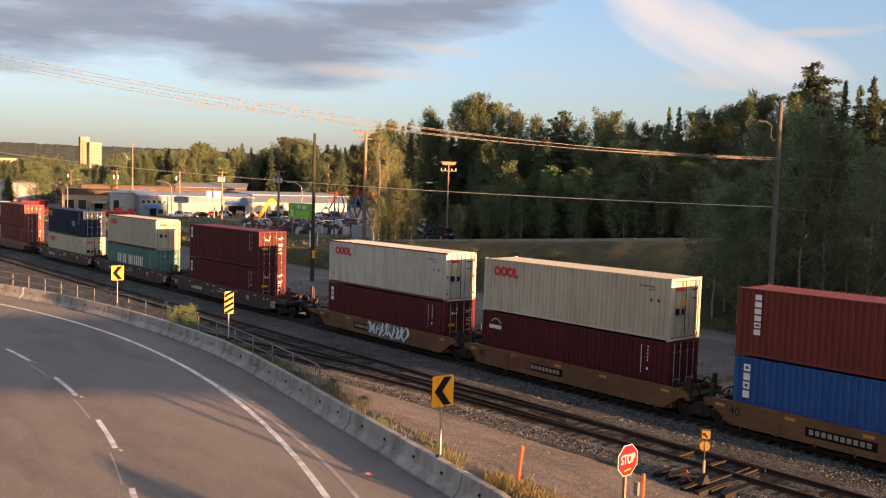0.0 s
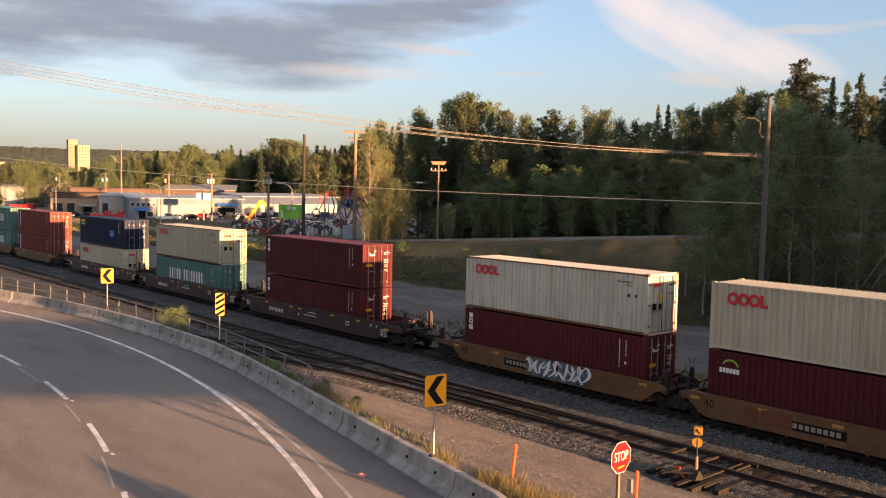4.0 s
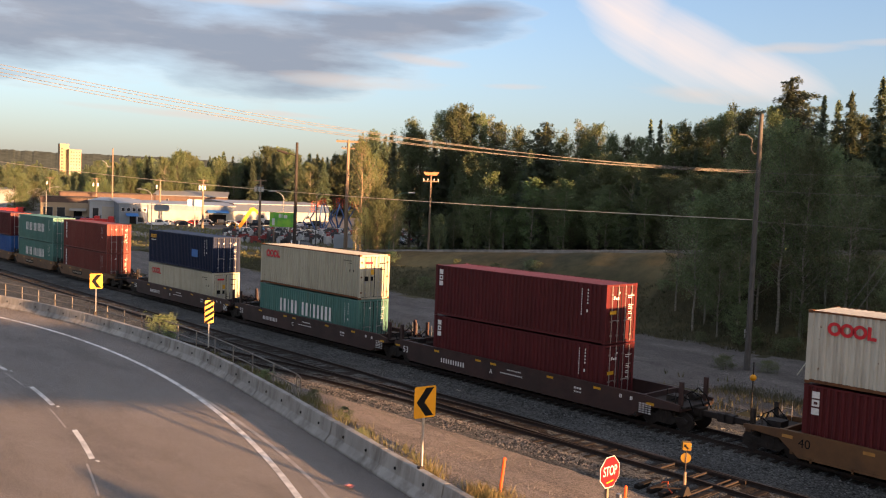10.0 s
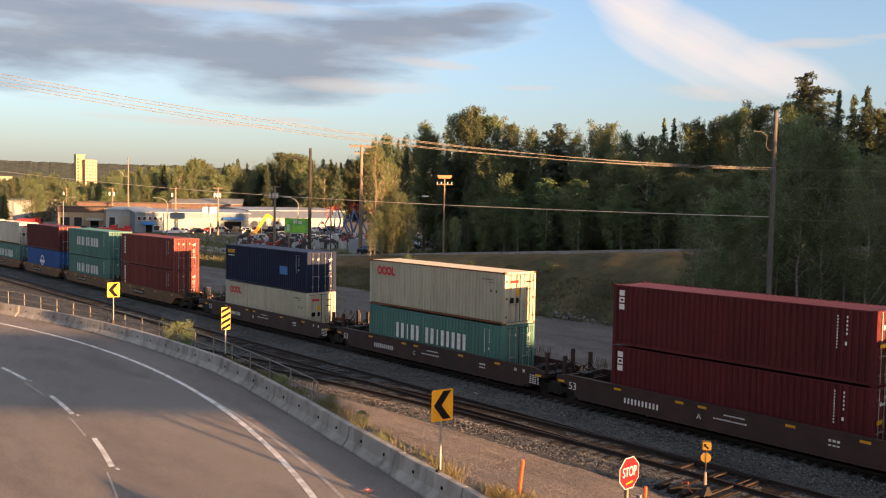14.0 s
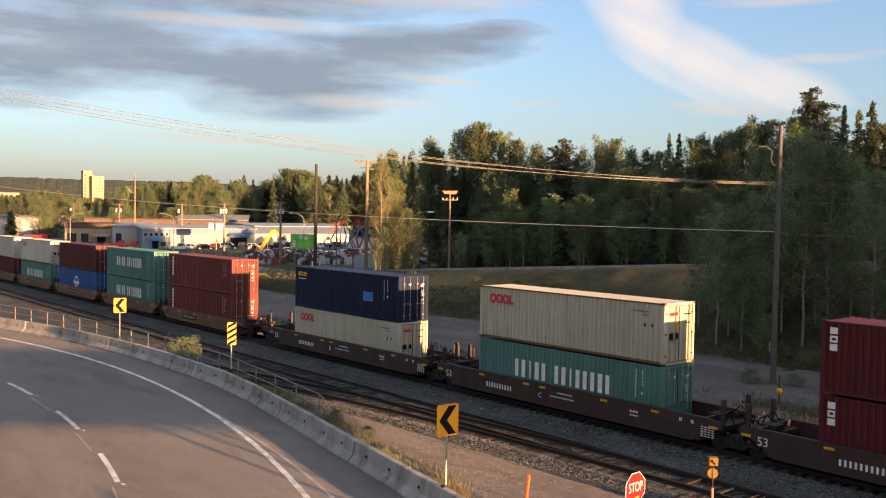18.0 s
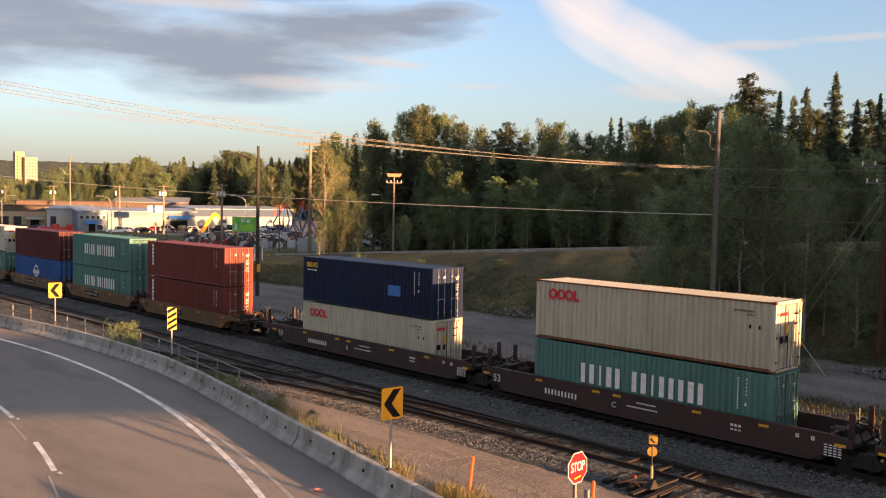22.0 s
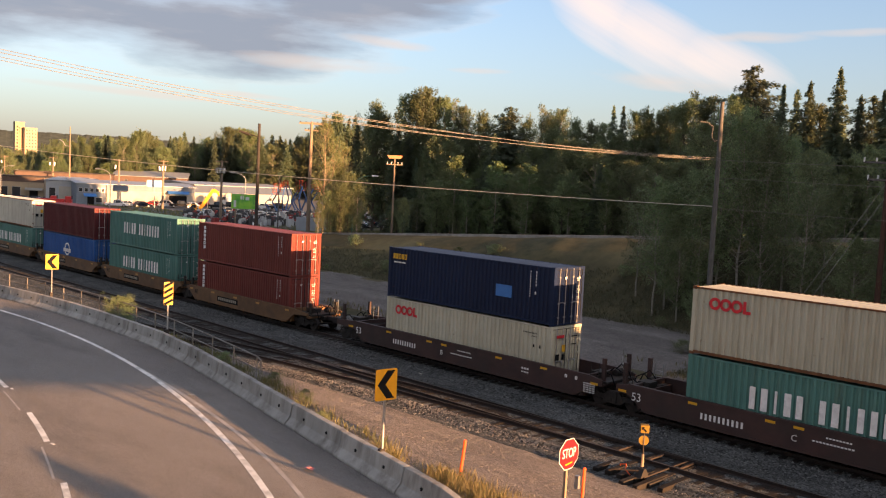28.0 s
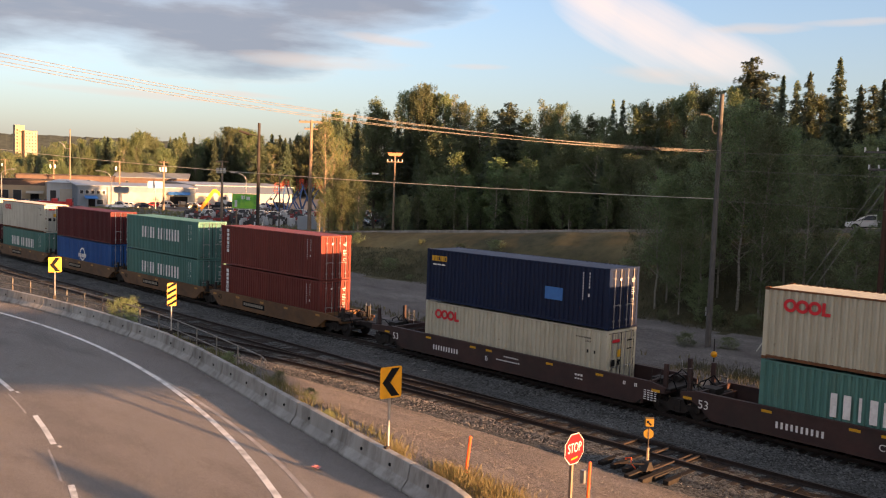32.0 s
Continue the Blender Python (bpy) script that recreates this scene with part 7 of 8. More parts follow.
def estate_suv(colour, label):
    """a rounded estate car lofted from cross-sections; origin on the ground, nose at +x"""
    c = tagged(empty("car"), label, "car")
    X = [-2.38, -2.33, -2.26, -2.12, -1.95, -0.8, 0.25, 0.6, 1.25, 1.5, 2.05, 2.28, 2.38]
    TOP = [0.72, 0.98, 1.16, 1.6, 1.645, 1.7, 1.68, 1.55, 1.08, 1.02, 0.92, 0.8, 0.6]
    HALF = [0.78, 0.86, 0.905, 0.925, 0.93, 0.94, 0.94, 0.94, 0.93, 0.93, 0.9, 0.84, 0.72]

    def sec(x):
        zr, hw = float(np.interp(x, X, TOP)), float(np.interp(x, X, HALF))
        belt = min(1.06, zr - 0.02)
        e = hw * 0.95 - max(0, zr - belt) * 0.3
        low = 0.36 + 0.1 * smooth01((abs(x) - 1.9) / 0.5)
        return [(0.0, low), (hw * 0.86, low), (hw * 0.97, low + 0.1), (hw, 0.5 + 0.12 * (zr - 0.6) / 1.1), (hw * 0.985, belt - 0.12), (hw * 0.95, belt), ((hw * 0.95 + e) / 2 + 0.01, (belt + zr) / 2), (e, zr - 0.06), (e - 0.08, zr - 0.015), (e - 0.25, zr), (0.0, zr + 0.015)]

    bm = bmesh.new()
    rows = []
    for x in sorted(set([round(-2.38 + 4.76 * k / 34, 3) for k in range(35)] + X)):
        h = sec(x)
        rows.append([(x, -y, z) for y, z in h] + [(x, y, z) for y, z in h[::-1][1:]])
    sheet(bm, rows)
    for r in (rows[0], rows[-1]):
        bm.faces.new([bm.verts.new(p) for p in r[:-1]])
    bmesh.ops.remove_doubles(bm, verts=bm.verts, dist=0.002)
    part("body", bm, colour, c, smooth=True)
    # windows lie just proud of the shell
    for s in (-1, 1):
        for x0, x1 in ((-1.98, -1.25), (-1.2, -0.35), (-0.29, 0.62)):
            bm = bmesh.new()
            g = []
            for k in range(7):
                x = x0 + (x1 - x0) * k / 6
                h = sec(x)
                top = min(h[7][1] - 0.05, 1.56)
                col = []
                for j in range(4):
                    z = 1.1 + (top - 1.1) * j / 3
                    y = float(np.interp(z, [h[5][1], h[6][1], h[7][1]], [h[5][0], h[6][0], h[7][0]])) + 0.009
                    col.append((x, s * y, z))
                g.append(col)
            sheet(bm, g)
            part("side_window", bm, TINTED, c, smooth=True)
    for name, za, zb, dx, xs in (("rear_window", 1.13, 1.58, -0.03, ([1.16, 1.6], [-2.26, -2.12])), ("windscreen", 1.14, 1.6, 0.014, ([1.08, 1.55, 1.68], [1.25, 0.6, 0.25]))):
        bm = bmesh.new()
        g = []
        for j in range(5):
            z = za + (zb - za) * j / 4
            w = 0.80 - (z - za) * 0.34
            x = float(np.interp(z, *xs)) + dx
            g.append([(x, w * (k / 4 - 1), z) for k in range(9)])
        sheet(bm, g)
        part(name, bm, TINTED, c, smooth=True)
    for s in (-1, 1):
        bm = bmesh.new()
        tube(bm, [Vector((-1.85, s * 0.66, 1.65)), Vector((-1.7, s * 0.67, 1.74)), Vector((-0.8, s * 0.68, 1.78)), Vector((0.0, s * 0.68, 1.76)), Vector((0.15, s * 0.67, 1.68))], 0.025)
        part("roof_rail", bm, "black", c)
        part("mirror", _bx((0.6, 0.78, s * 1.04 - 0.11, s * 1.04 + 0.11, 1.02, 1.2)), colour, c, bevel=0.04)
        for x in (-1.4, 1.4):
            wheel(c, x, s * 0.84, 0.36)
        part("tail_light", _bx((-2.35, -2.14, s * 0.81 - 0.1, s * 0.81 + 0.1, 0.92, 1.08)), TAIL, c, "red tail light", bevel=0.035)
        part("headlight", _bx((2.12, 2.3, s * 0.66 - 0.18, s * 0.66 + 0.18, 0.68, 0.82)), "sign_white", c, bevel=0.04)
        # reflector in the lens material, so it glows faintly too
        part("bumper_reflector", _bx((-2.45, -2.41, s * 0.68 - 0.12, s * 0.68 + 0.12, 0.5, 0.56)), TAIL, c, "small red reflector")
    for x in (-1.35, -0.85, -0.3):
        bm = bmesh.new()
        rod(bm, (x, -0.68, 1.77), (x, 0.68, 1.77), 0.024, 6)
        part("cross_bar", bm, "black", c)
    bm = bmesh.new()
    prism(bm, [(-2.44, 0.42), (-2.46, 0.6), (-2.4, 0.7), (-2.2, 0.7), (-2.2, 0.42)], "y", -0.84, 0.84)
    part("bumper", bm, colour, c, bevel=0.05)
    part("tow_hitch", _bx((-2.5, -2.3, -0.05, 0.05, 0.34, 0.42)), "steel", c)
    bm = bmesh.new()
    prism(bm, [(-2.2, 1.62), (-2.08, 1.66), (-2.0, 1.62)], "y", -0.6, 0.6)
    part("spoiler", bm, colour, c, bevel=0.01)
    pl = part("plate", _bx((-2.388, -2.37, -0.26, 0.26, 0.78, 0.92)), "sign_white", c, "pale plate with plain bars")
    for k in range(4):
        part("plate_bar", _bx((-2.394, -2.389, -0.2 + k * 0.105, -0.13 + k * 0.105, 0.81, 0.89)), "navy_mark", pl)
    return c


suv = estate_suv(SILVER, "silver estate car with roof rails driving round the bend")
suv.scale = (0.97, 0.97, 0.9)


def suv_pose(t):
    """round the bend inside the broken line, then straight on"""
    C, R, v = (-31.0, -72.55), 80.0, 10.9
    a1, a0 = 0.6, -0.6
    base = math.asin((-23.3 - C[0]) / R)             # where its middle is at 19.6 s
    s = base * R - v * (t - 19.6)
    if s > a1 * R:
        a, over = a1, s - a1 * R
    elif s < a0 * R:
        a, over = a0, s - a0 * R
    else:
        a, over = s / R, 0
    x, y = C[0] + R * math.sin(a) + over * math.cos(a), C[1] + R * math.cos(a) - over * math.sin(a)
    return pose(x, y, ROAD_Z + 0.004, 0, 0, 180 - math.degrees(a))


MOVERS.append((suv, [(t, suv_pose(t)) for t in [0, 5, 10, 14, 16] + [17 + 0.25 * k for k in range(21)] + [23, 25, 28, 32]]))


def far_car(colour, kind, label, t0, x0, v, y):
    c = car_body(colour, kind, label)
    rows = []
    for k in range(33):
        x = x0 + v * (k - t0)
        slope = 3.85 if -127 < x < -3 else 0
        rows.append((k, pose(x, y, ramp_z(x) + 0.07, 0, -slope if v > 0 else slope, 0 if v > 0 else 180)))
    c.scale = (1, 1, 0.86)
    MOVERS.append((c, rows))


far_car(NAVY_CAR, "suv", "dark blue car driving down the climbing road", 0.0, -88.5, -16.2, 77.0)
far_car(NAVY_CAR, "car", "dark hatchback driving down the climbing road", 5.4, -67.0, -19.8, 77.0)
far_car(BLACK_CAR, "suv", "black estate car driving up the climbing road", 13.0, -47.1, 21.6, 73.4)
far_car(NAVY_CAR, "car", "dark car following up the climbing road", 14.2, -93.5, 24.0, 73.4)
far_car(WHITE_CAR, "car", "white car driving down the climbing road", 32.0, -26.2, -17.0, 77.0)


# an unseen two-post sign beside the overpass, added so that its shadows lie across the bend
rs = tagged(empty("road_sign"), "unseen green sign on two thin posts, added for the posts' shadows", "sign")
for y in (13.46, 14.17):
    bm = bmesh.new()
    rod(bm, (0.5, y, ground_z(0.5, y) - 0.3), (0.5, y, 7.1), 0.06, 8)
    part("post", bm, "steel", rs)
part("panel", _bx((0.57, 0.6, 13.0, 14.6, 6.25, 7.1)), pbr("green_sign_sheeting", (0.02, 0.16, 0.07), (0.02, 0.13, 0.06), 3, 0.5), rs)


# ---------------------------------------------------------------- yards and buildings far down the line
def front_frame(b0, d0, b1, d1):
    """origin at the first front corner, x along the front to the second, y away from the viewer"""
    p, q = Vector(bearing_xy(b0, d0)), Vector(bearing_xy(b1, d1))
    u = (q - p)
    return Matrix.Translation((p.x, p.y, 0)) @ Euler((0, 0, math.atan2(u.y, u.x))).to_matrix().to_4x4(), u.length


WALL = dict(
    white=pbr("white_metal_siding", (0.36, 0.34, 0.29), (0.3, 0.285, 0.245), 0.4, 0.6, stain=(0.27, 0.25, 0.21), stain_scale=0.1, stain_amount=0.4),
    pale=pbr("pale_grey_siding", (0.40, 0.40, 0.39), (0.33, 0.33, 0.32), 0.4, 0.6),
    grey=pbr("grey_metal_siding", (0.34, 0.37, 0.40), (0.28, 0.31, 0.33), 0.5, 0.6),
    slate=pbr("slate_blue_siding", (0.16, 0.2, 0.24), (0.13, 0.16, 0.2), 0.5, 0.6),
    brown=pbr("brown_fascia", (0.11, 0.07, 0.055), (0.08, 0.05, 0.04), 0.5, 0.7),
    cream=pbr("cream_stucco", (0.36, 0.275, 0.18), (0.29, 0.225, 0.15), 0.4, 0.8),
    blue=pbr("blue_painted_band", (0.012, 0.035, 0.085), (0.01, 0.03, 0.07), 0.5, 0.5),
    roof=pbr("pale_metal_roof", (0.3, 0.31, 0.32), (0.24, 0.25, 0.26), 0.5, 0.45, 0.2),
    roofdark=pbr("dark_flat_roof", (0.075, 0.06, 0.052), (0.05, 0.042, 0.038), 0.4, 0.9),
    concrete=M["concrete"],
)


def building(label, b0, d0, b1, d1, depth, h, wall, roof="roof", rise=0.0, band=None, windows=(), doors=(), awning=None, name="building"):
    m, L = front_frame(b0, d0, b1, d1)
    o = tagged(empty(name, m), label, "building")
    t = 0.25
    walls = ((0, L, 0, t), (0, L, depth - t, depth), (0, t, t + 0.003, depth - t - 0.003), (L - t, L, t + 0.003, depth - t - 0.003))
    for w in walls:
        part("wall", _bx((*w, -0.5, h)), WALL[wall], o)
    bm = bmesh.new()
    if rise:
        prism(bm, [(-0.4, h + 0.003), (depth / 2, h + rise), (depth + 0.4, h + 0.003), (depth + 0.4, h + 0.2), (depth / 2, h + rise + 0.25), (-0.4, h + 0.2)], "x", -0.4, L + 0.4)
        for x0 in (0.0, L - t):
            g = bmesh.new()
            prism(g, [(0, h), (depth, h), (depth / 2, h + rise)], "x", x0, x0 + t)
            part("gable", g, WALL[wall], o)
    else:
        box(bm, -0.2, L + 0.2, -0.2, depth + 0.2, h + 0.003, h + 0.35)
    part("roof", bm, WALL[roof], o)
    if band:
        part("fascia_band", _bx((-0.06, L + 0.06, -0.08, -0.003, h - band[1], h - 0.02)), WALL[band[0]], o)
    for x, z, w, hh in windows:
        wd = part("window", _bx((x, x + w, -0.06, -0.004, z, z + hh)), "steel", o)
        part("pane", _bx((x + 0.08, x + w - 0.08, -0.075, -0.062, z + 0.08, z + hh - 0.08)), "glass", wd)
    for x, w, hh, mt in doors:
        part("door", _bx((x, x + w, -0.07, -0.004, 0, hh)), mt, o)
    if awning:
        x0, x1, z, mt = awning
        bm = bmesh.new()
        prism(bm, [(0, z), (-1.6, z - 0.6), (-1.6, z - 0.75), (0, z - 0.15)], "x", x0, x1)
        part("awning", bm, mt, o)
    return o


AWN = pbr("blue_awning_canvas", (0.04, 0.2, 0.5), (0.03, 0.16, 0.42), 1, 0.7)
building("white metal warehouse with a grey gabled roof", 23.7, 240, 28.9, 243, 26, 5.6, "white", rise=0.7, band=("slate", 1.3), doors=[(15.5, 4.5, 3.4, M["black"])], awning=(15.0, 20.5, 4.6, AWN))
building("slate blue shop front with small windows and a blue awning", 22.0, 238, 23.65, 239.5, 22, 5.6, "slate", rise=0.9, windows=[(0.5 + k * 1.35, 3.6, 0.9, 1.0) for k in range(5)] + [(4.6, 0.9, 1.6, 1.4)], doors=[(2.6, 1.6, 2.4, M["black"])], awning=(1.6, 4.6, 3.2, AWN))
building("long white warehouse with a dark blue band", 28.9, 251, 34.9, 266, 30, 6.3, "white", "roof", 0.7, band=("blue", 2.0), windows=[(3 + 5 * k, 2.4, 1.4, 1.0) for k in range(5)], doors=[(8, 3.6, 3.4, WALL["grey"])])
building("white upper warehouse behind the shop", 24.0, 318, 28.4, 316, 30, 7.4, "brown", "roof", 1.8, windows=[(4, 5.4, 1.0, 1.0), (11, 5.4, 1.0, 1.0)])
building("grey metal shed with a white end", 20.3, 246, 21.95, 244, 24, 6.0, "grey", "roof", 0.7, windows=[(0.8, 1.2, 1.6, 3.0)], doors=[(3.2, 3.4, 4.6, WALL["white"])])
building("low dark-roofed shop with a cream corner", 17.6, 268, 20.2, 266, 20, 6.2, "cream", "roofdark", band=("brown", 1.3), windows=[(0.6, 0.8, 2.6, 2.8), (4.2, 0.8, 2.2, 2.8)], doors=[(8.6, 2.2, 2.8, M["black"])], awning=(7.6, 12, 3.4, WALL["white"]))
building("long brown-roofed store behind the sheds", 18.6, 286, 24.0, 284, 24, 7.6, "brown", "roofdark", windows=[(3, 4.6, 3.2, 1.2)])
building("long pale warehouse at the end of the yards", 11.0, 350, 16.4, 330, 30, 7.4, "pale", "roof", 0.6, windows=[(4 + 5 * k, 2.4, 2.6, 1.4) for k in range(5)], doors=[(30, 4, 4, WALL["grey"])])
tower = building("tall pale apartment tower lit by evening sun", 18.62, 905, 19.12, 908, 5, 48, "cream", "cream", name="apartment_tower")
building("lower wing of the pale apartment tower", 19.13, 900, 19.8, 904, 5, 43, "cream", "cream", name="apartment_tower",
         windows=[(1.2 + 2.6 * c, 4 + 3.0 * r, 1.3, 1.5) for c in range(4) for r in range(13)])
for r in range(14):
    wd = part("window", _bx((1.2, 2.6, -0.06, -0.004, 4 + 3 * r, 5.4 + 3 * r)), "glass", tower)
    part("balcony", _bx((3.4, 6.6, -1.2, -0.004, 3.4 + 3 * r, 4.4 + 3 * r)), WALL["cream"], tower)
building("beige office block beyond the yards", 13.2, 700, 15.2, 700, 20, 22, "cream", "roofdark", windows=[(2 + 3.2 * c, 3 + 3.2 * r, 2, 1.6) for c in range(7) for r in range(6)])
building("small white block beyond the yards", 15.7, 690, 16.4, 690, 14, 20, "white", "roofdark", windows=[(1 + 2.4 * c, 5 + 3.2 * r, 1.4, 1.5) for c in range(3) for r in range(4)])


def billboard():
    m, L = front_frame(31.15, 170, 32.75, 169)
    o = tagged(empty("billboard", m), "green advertising billboard with pale shapes on posts", "billboard")
    part("panel", _bx((0, L, -0.1, 0.1, 3.4, 6.2)), "steel", o)
    part("poster", _bx((0.05, L - 0.05, -0.13, -0.104, 3.45, 6.15)), pbr("green_poster", (0.10, 0.48, 0.05), (0.30, 0.60, 0.06), 0.6, 0.5, stain=(0.02, 0.26, 0.06), stain_scale=0.5, stain_amount=0.9), o, "green poster")
    for x0, x1, z0, z1 in ((L * 0.36, L * 0.44, 5.2, 5.9), (L * 0.47, L * 0.5, 5.2, 5.9), (L * 0.56, L * 0.7, 5.1, 5.7), (L * 0.1, L * 0.2, 3.7, 5.0)):
        part("poster_shape", _bx((x0, x1, -0.137, -0.132, z0, z1)), "sign_white", o, "pale shape")
    for x in (0.8, L - 0.8):
        part("post", _bx((x - 0.12, x + 0.12, 0.104, 0.34, -0.5, 5.8)), "wood", o)


billboard()
m, L = front_frame(32.9 + 2.4, 146, 37.9, 144)
o = tagged(empty("blank_sign", m), "large blank grey sign panel on short posts", "sign")
part("panel", _bx((0, L, -0.08, 0.08, 0.9, 3.4)), WALL["grey"], o)
for x in (0.6, L - 0.6):
    part("post", _bx((x - 0.08, x + 0.08, 0.084, 0.24, -0.4, 3.2)), "wood", o)
m, L = front_frame(26.0, 226, 27.0, 226)
o = tagged(empty("shop_sign", m), "white rounded shop sign on a tall post", "sign")
bm = bmesh.new()
prism(bm, [(a + L / 2, b + 6.6) for a, b in round_rect(1.9, 0.85, 0.4)], "y", -0.2, 0.2)
part("panel", bm, "sign_white", o)
part("post", _bx((L / 2 - 0.12, L / 2 + 0.12, -0.12, 0.12, -0.5, 5.75)), "steel", o)


def street_lamp(b, d, h, yaw, col="steel", thin=1.0):
    x, y = bearing_xy(b, d)
    o = tagged(empty("street_lamp"), "curved steel street lamp by the yards", "street lamp", group="street lamps")
    bm = bmesh.new()
    rod(bm, (x, y, -0.5), (x, y, h - 1.6), 0.12 * thin, 8, 0.09 * thin)
    part("pole", bm, col, o)
    u = Vector((math.cos(radians(yaw)), math.sin(radians(yaw)), 0))
    bm = bmesh.new()
    pts = [Vector((x, y, h - 1.6)) + u * 2.4 * (1 - math.cos(math.pi / 2 * k / 6)) + Vector((0, 0, 1.6 * math.sin(math.pi / 2 * k / 6))) for k in range(7)]
    tube(bm, pts, 0.07 * thin)
    prev = pts[-1]
    part("arm", bm, col, o)
    bm = bmesh.new()
    rod(bm, prev, prev + u * 0.9, 0.14, 6, 0.09)
    part("head", bm, "steel", o)


street_lamp(17.9, 262, 9.2, 60)
street_lamp(23.9, 205, 9.6, 230)
street_lamp(32.0, 190, 10.2, 230)
street_lamp(38.9, 118, 10.6, 60, pbr("green_painted_steel", (0.06, 0.16, 0.12), (0.05, 0.13, 0.1), 3, 0.5), 0.55)


def machine_crane(b0, b1, d):
    m, L = front_frame(b0, d, b1, d)
    o = tagged(empty("mobile_crane", m), "orange-yellow mobile crane with a raised boom in a yard", "crane")
    part("chassis", _bx((-2.4, 4.4, -1.2, 1.2, 0.8, 1.5)), YELLOW_MACH, o, bevel=0.05)
    part("cab", _bx((-2.2, -0.9, -1.1, 0.2, 1.5, 2.7)), YELLOW_MACH, o, bevel=0.08)
    part("cab_window", _bx((-2.0, -1.1, -1.12, -1.101, 1.9, 2.6)), "glass", o)
    bm = bmesh.new()
    prism(bm, [(-0.5, 2.0), (-0.25, 1.6), (0.3, 1.75), (L - 0.35, 5.6), (L + 0.25, 5.4), (L + 0.75, 4.7), (L + 1.0, 4.8), (L + 0.8, 5.7), (L - 0.1, 6.4), (L - 0.8, 6.2)], "y", -0.4, 0.4)
    part("boom", bm, YELLOW_MACH, o)
    bm = bmesh.new()
    rod(bm, (1.4, 0, 1.5), (L - 1.6, 0, 4.2), 0.1, 6)
    part("ram", bm, "steel", o)
    for dx in (-1.6, 0.2, 2.4, 3.8):
        for s in (-1, 1):
            wheel(o, dx, s * 1.15, 0.6, 0.4)


machine_crane(29.3, 30.15, 205)


def boom_lift(b, d, yaw, h, basket):
    x, y = bearing_xy(b, d)
    o = tagged(empty("boom_lift", pose(x, y, 0, 0, 0, yaw)), "blue folding boom lift parked in a yard", "lift", group="boom lifts")
    part("base", _bx((-1.4, 1.4, -1, 1, 0.5, 1.5)), BLUE_MACH, o, bevel=0.05)
    bm = bmesh.new()
    rod(bm, (0.9, 0, 1.4), (-0.8, 0, h * 0.62), 0.2, 4)
    part("lower_boom", bm, BLUE_MACH, o)
    bm = bmesh.new()
    rod(bm, (-0.8, 0, h * 0.62), (0.9, 0, h), 0.17, 4)
    part("upper_boom", bm, BLUE_MACH, o)
    bk = part("basket", _bx((0.9, 1.8, -0.7, 0.7, h - 0.14, h - 0.06)), basket, o, "faded red basket")
    for z in (h + 0.45, h + 1.0):
        for a, c in (((0.9, -0.7), (1.8, -0.7)), ((1.8, -0.7), (1.8, 0.7)), ((1.8, 0.7), (0.9, 0.7)), ((0.9, 0.7), (0.9, -0.7))):
            bm = bmesh.new()
            rod(bm, (*a, z), (*c, z), 0.05, 4)
            part("rail", bm, basket, bk)
    for a in ((0.9, -0.7), (1.8, -0.7), (1.8, 0.7), (0.9, 0.7)):
        bm = bmesh.new()
        rod(bm, (*a, h - 0.06), (*a, h + 1.0), 0.05, 4)
        part("post", bm, basket, bk)
    for dx in (-1, 1):
        for s in (-1, 1):
            wheel(o, dx, s * 1.0, 0.5, 0.35)


LIFT_RED = pbr("faded_red_lift_paint", (0.3, 0.05, 0.025), (0.22, 0.035, 0.02), 3, 0.6)
for b, d, yaw, h in ((33.5, 201, 70, 6.0), (34.1, 198, 160, 7.2), (34.65, 211, 300, 7.8), (35.1, 214, 20, 6.6), (35.5, 199, 120, 7.9), (36.4, 209, 30, 6.9), (33.9, 205, 20, 6.5), (34.4, 200, 130, 7.5), (34.9, 208, 240, 8.0), (35.3, 203, 60, 7.0), (35.7, 206, 200, 8.2), (36.1, 202, 90, 7.4)):
    boom_lift(b, d, yaw, h, LIFT_RED)

# parked vehicles in the yards
rnd = random.Random(33)
LOT = [car_body(WHITE_CAR, "pickup", "white pickup parked in a yard", "pickup truck"), car_body(WHITE_CAR, "car", "white car parked in a yard"), car_body(NAVY_CAR, "car", "dark blue car parked in a yard"), car_body(RED_CAR, "car", "red car parked in a yard"), car_body(SILVER, "suv", "silver car parked in a yard"), car_body(BLACK_CAR, "pickup", "black pickup parked in a yard", "pickup truck")]
spots = [(24.3 + 0.75 * k, 229 + rnd.uniform(-4, 4), rnd.uniform(40, 70)) for k in range(14)] + [(29.6 + 0.85 * k, 196 + rnd.uniform(-5, 8), rnd.uniform(30, 80)) for k in range(11)] + [(38.6 + 0.42 * k, 172 + rnd.uniform(-6, 6), rnd.uniform(20, 70)) for k in range(9)] + [(17 + 0.7 * k, 250 + rnd.uniform(-3, 3), rnd.uniform(30, 60)) for k in range(7)]
for k, (b, d, yaw) in enumerate(spots):
    x, y = bearing_xy(b, d)
    src = LOT[k % 6] if k < 6 else LOT[rnd.choice((0, 1, 1, 2, 3, 4, 5, 1))]
    mm = pose(x, y, max(0.0, ground_z(x, y)), 0, 0, yaw)
    if k < 6:
        src.matrix_basis = mm
        c = src
    else:
        c = copy_thing(src, mm)
    c["group"] = "vehicles parked in the yards"
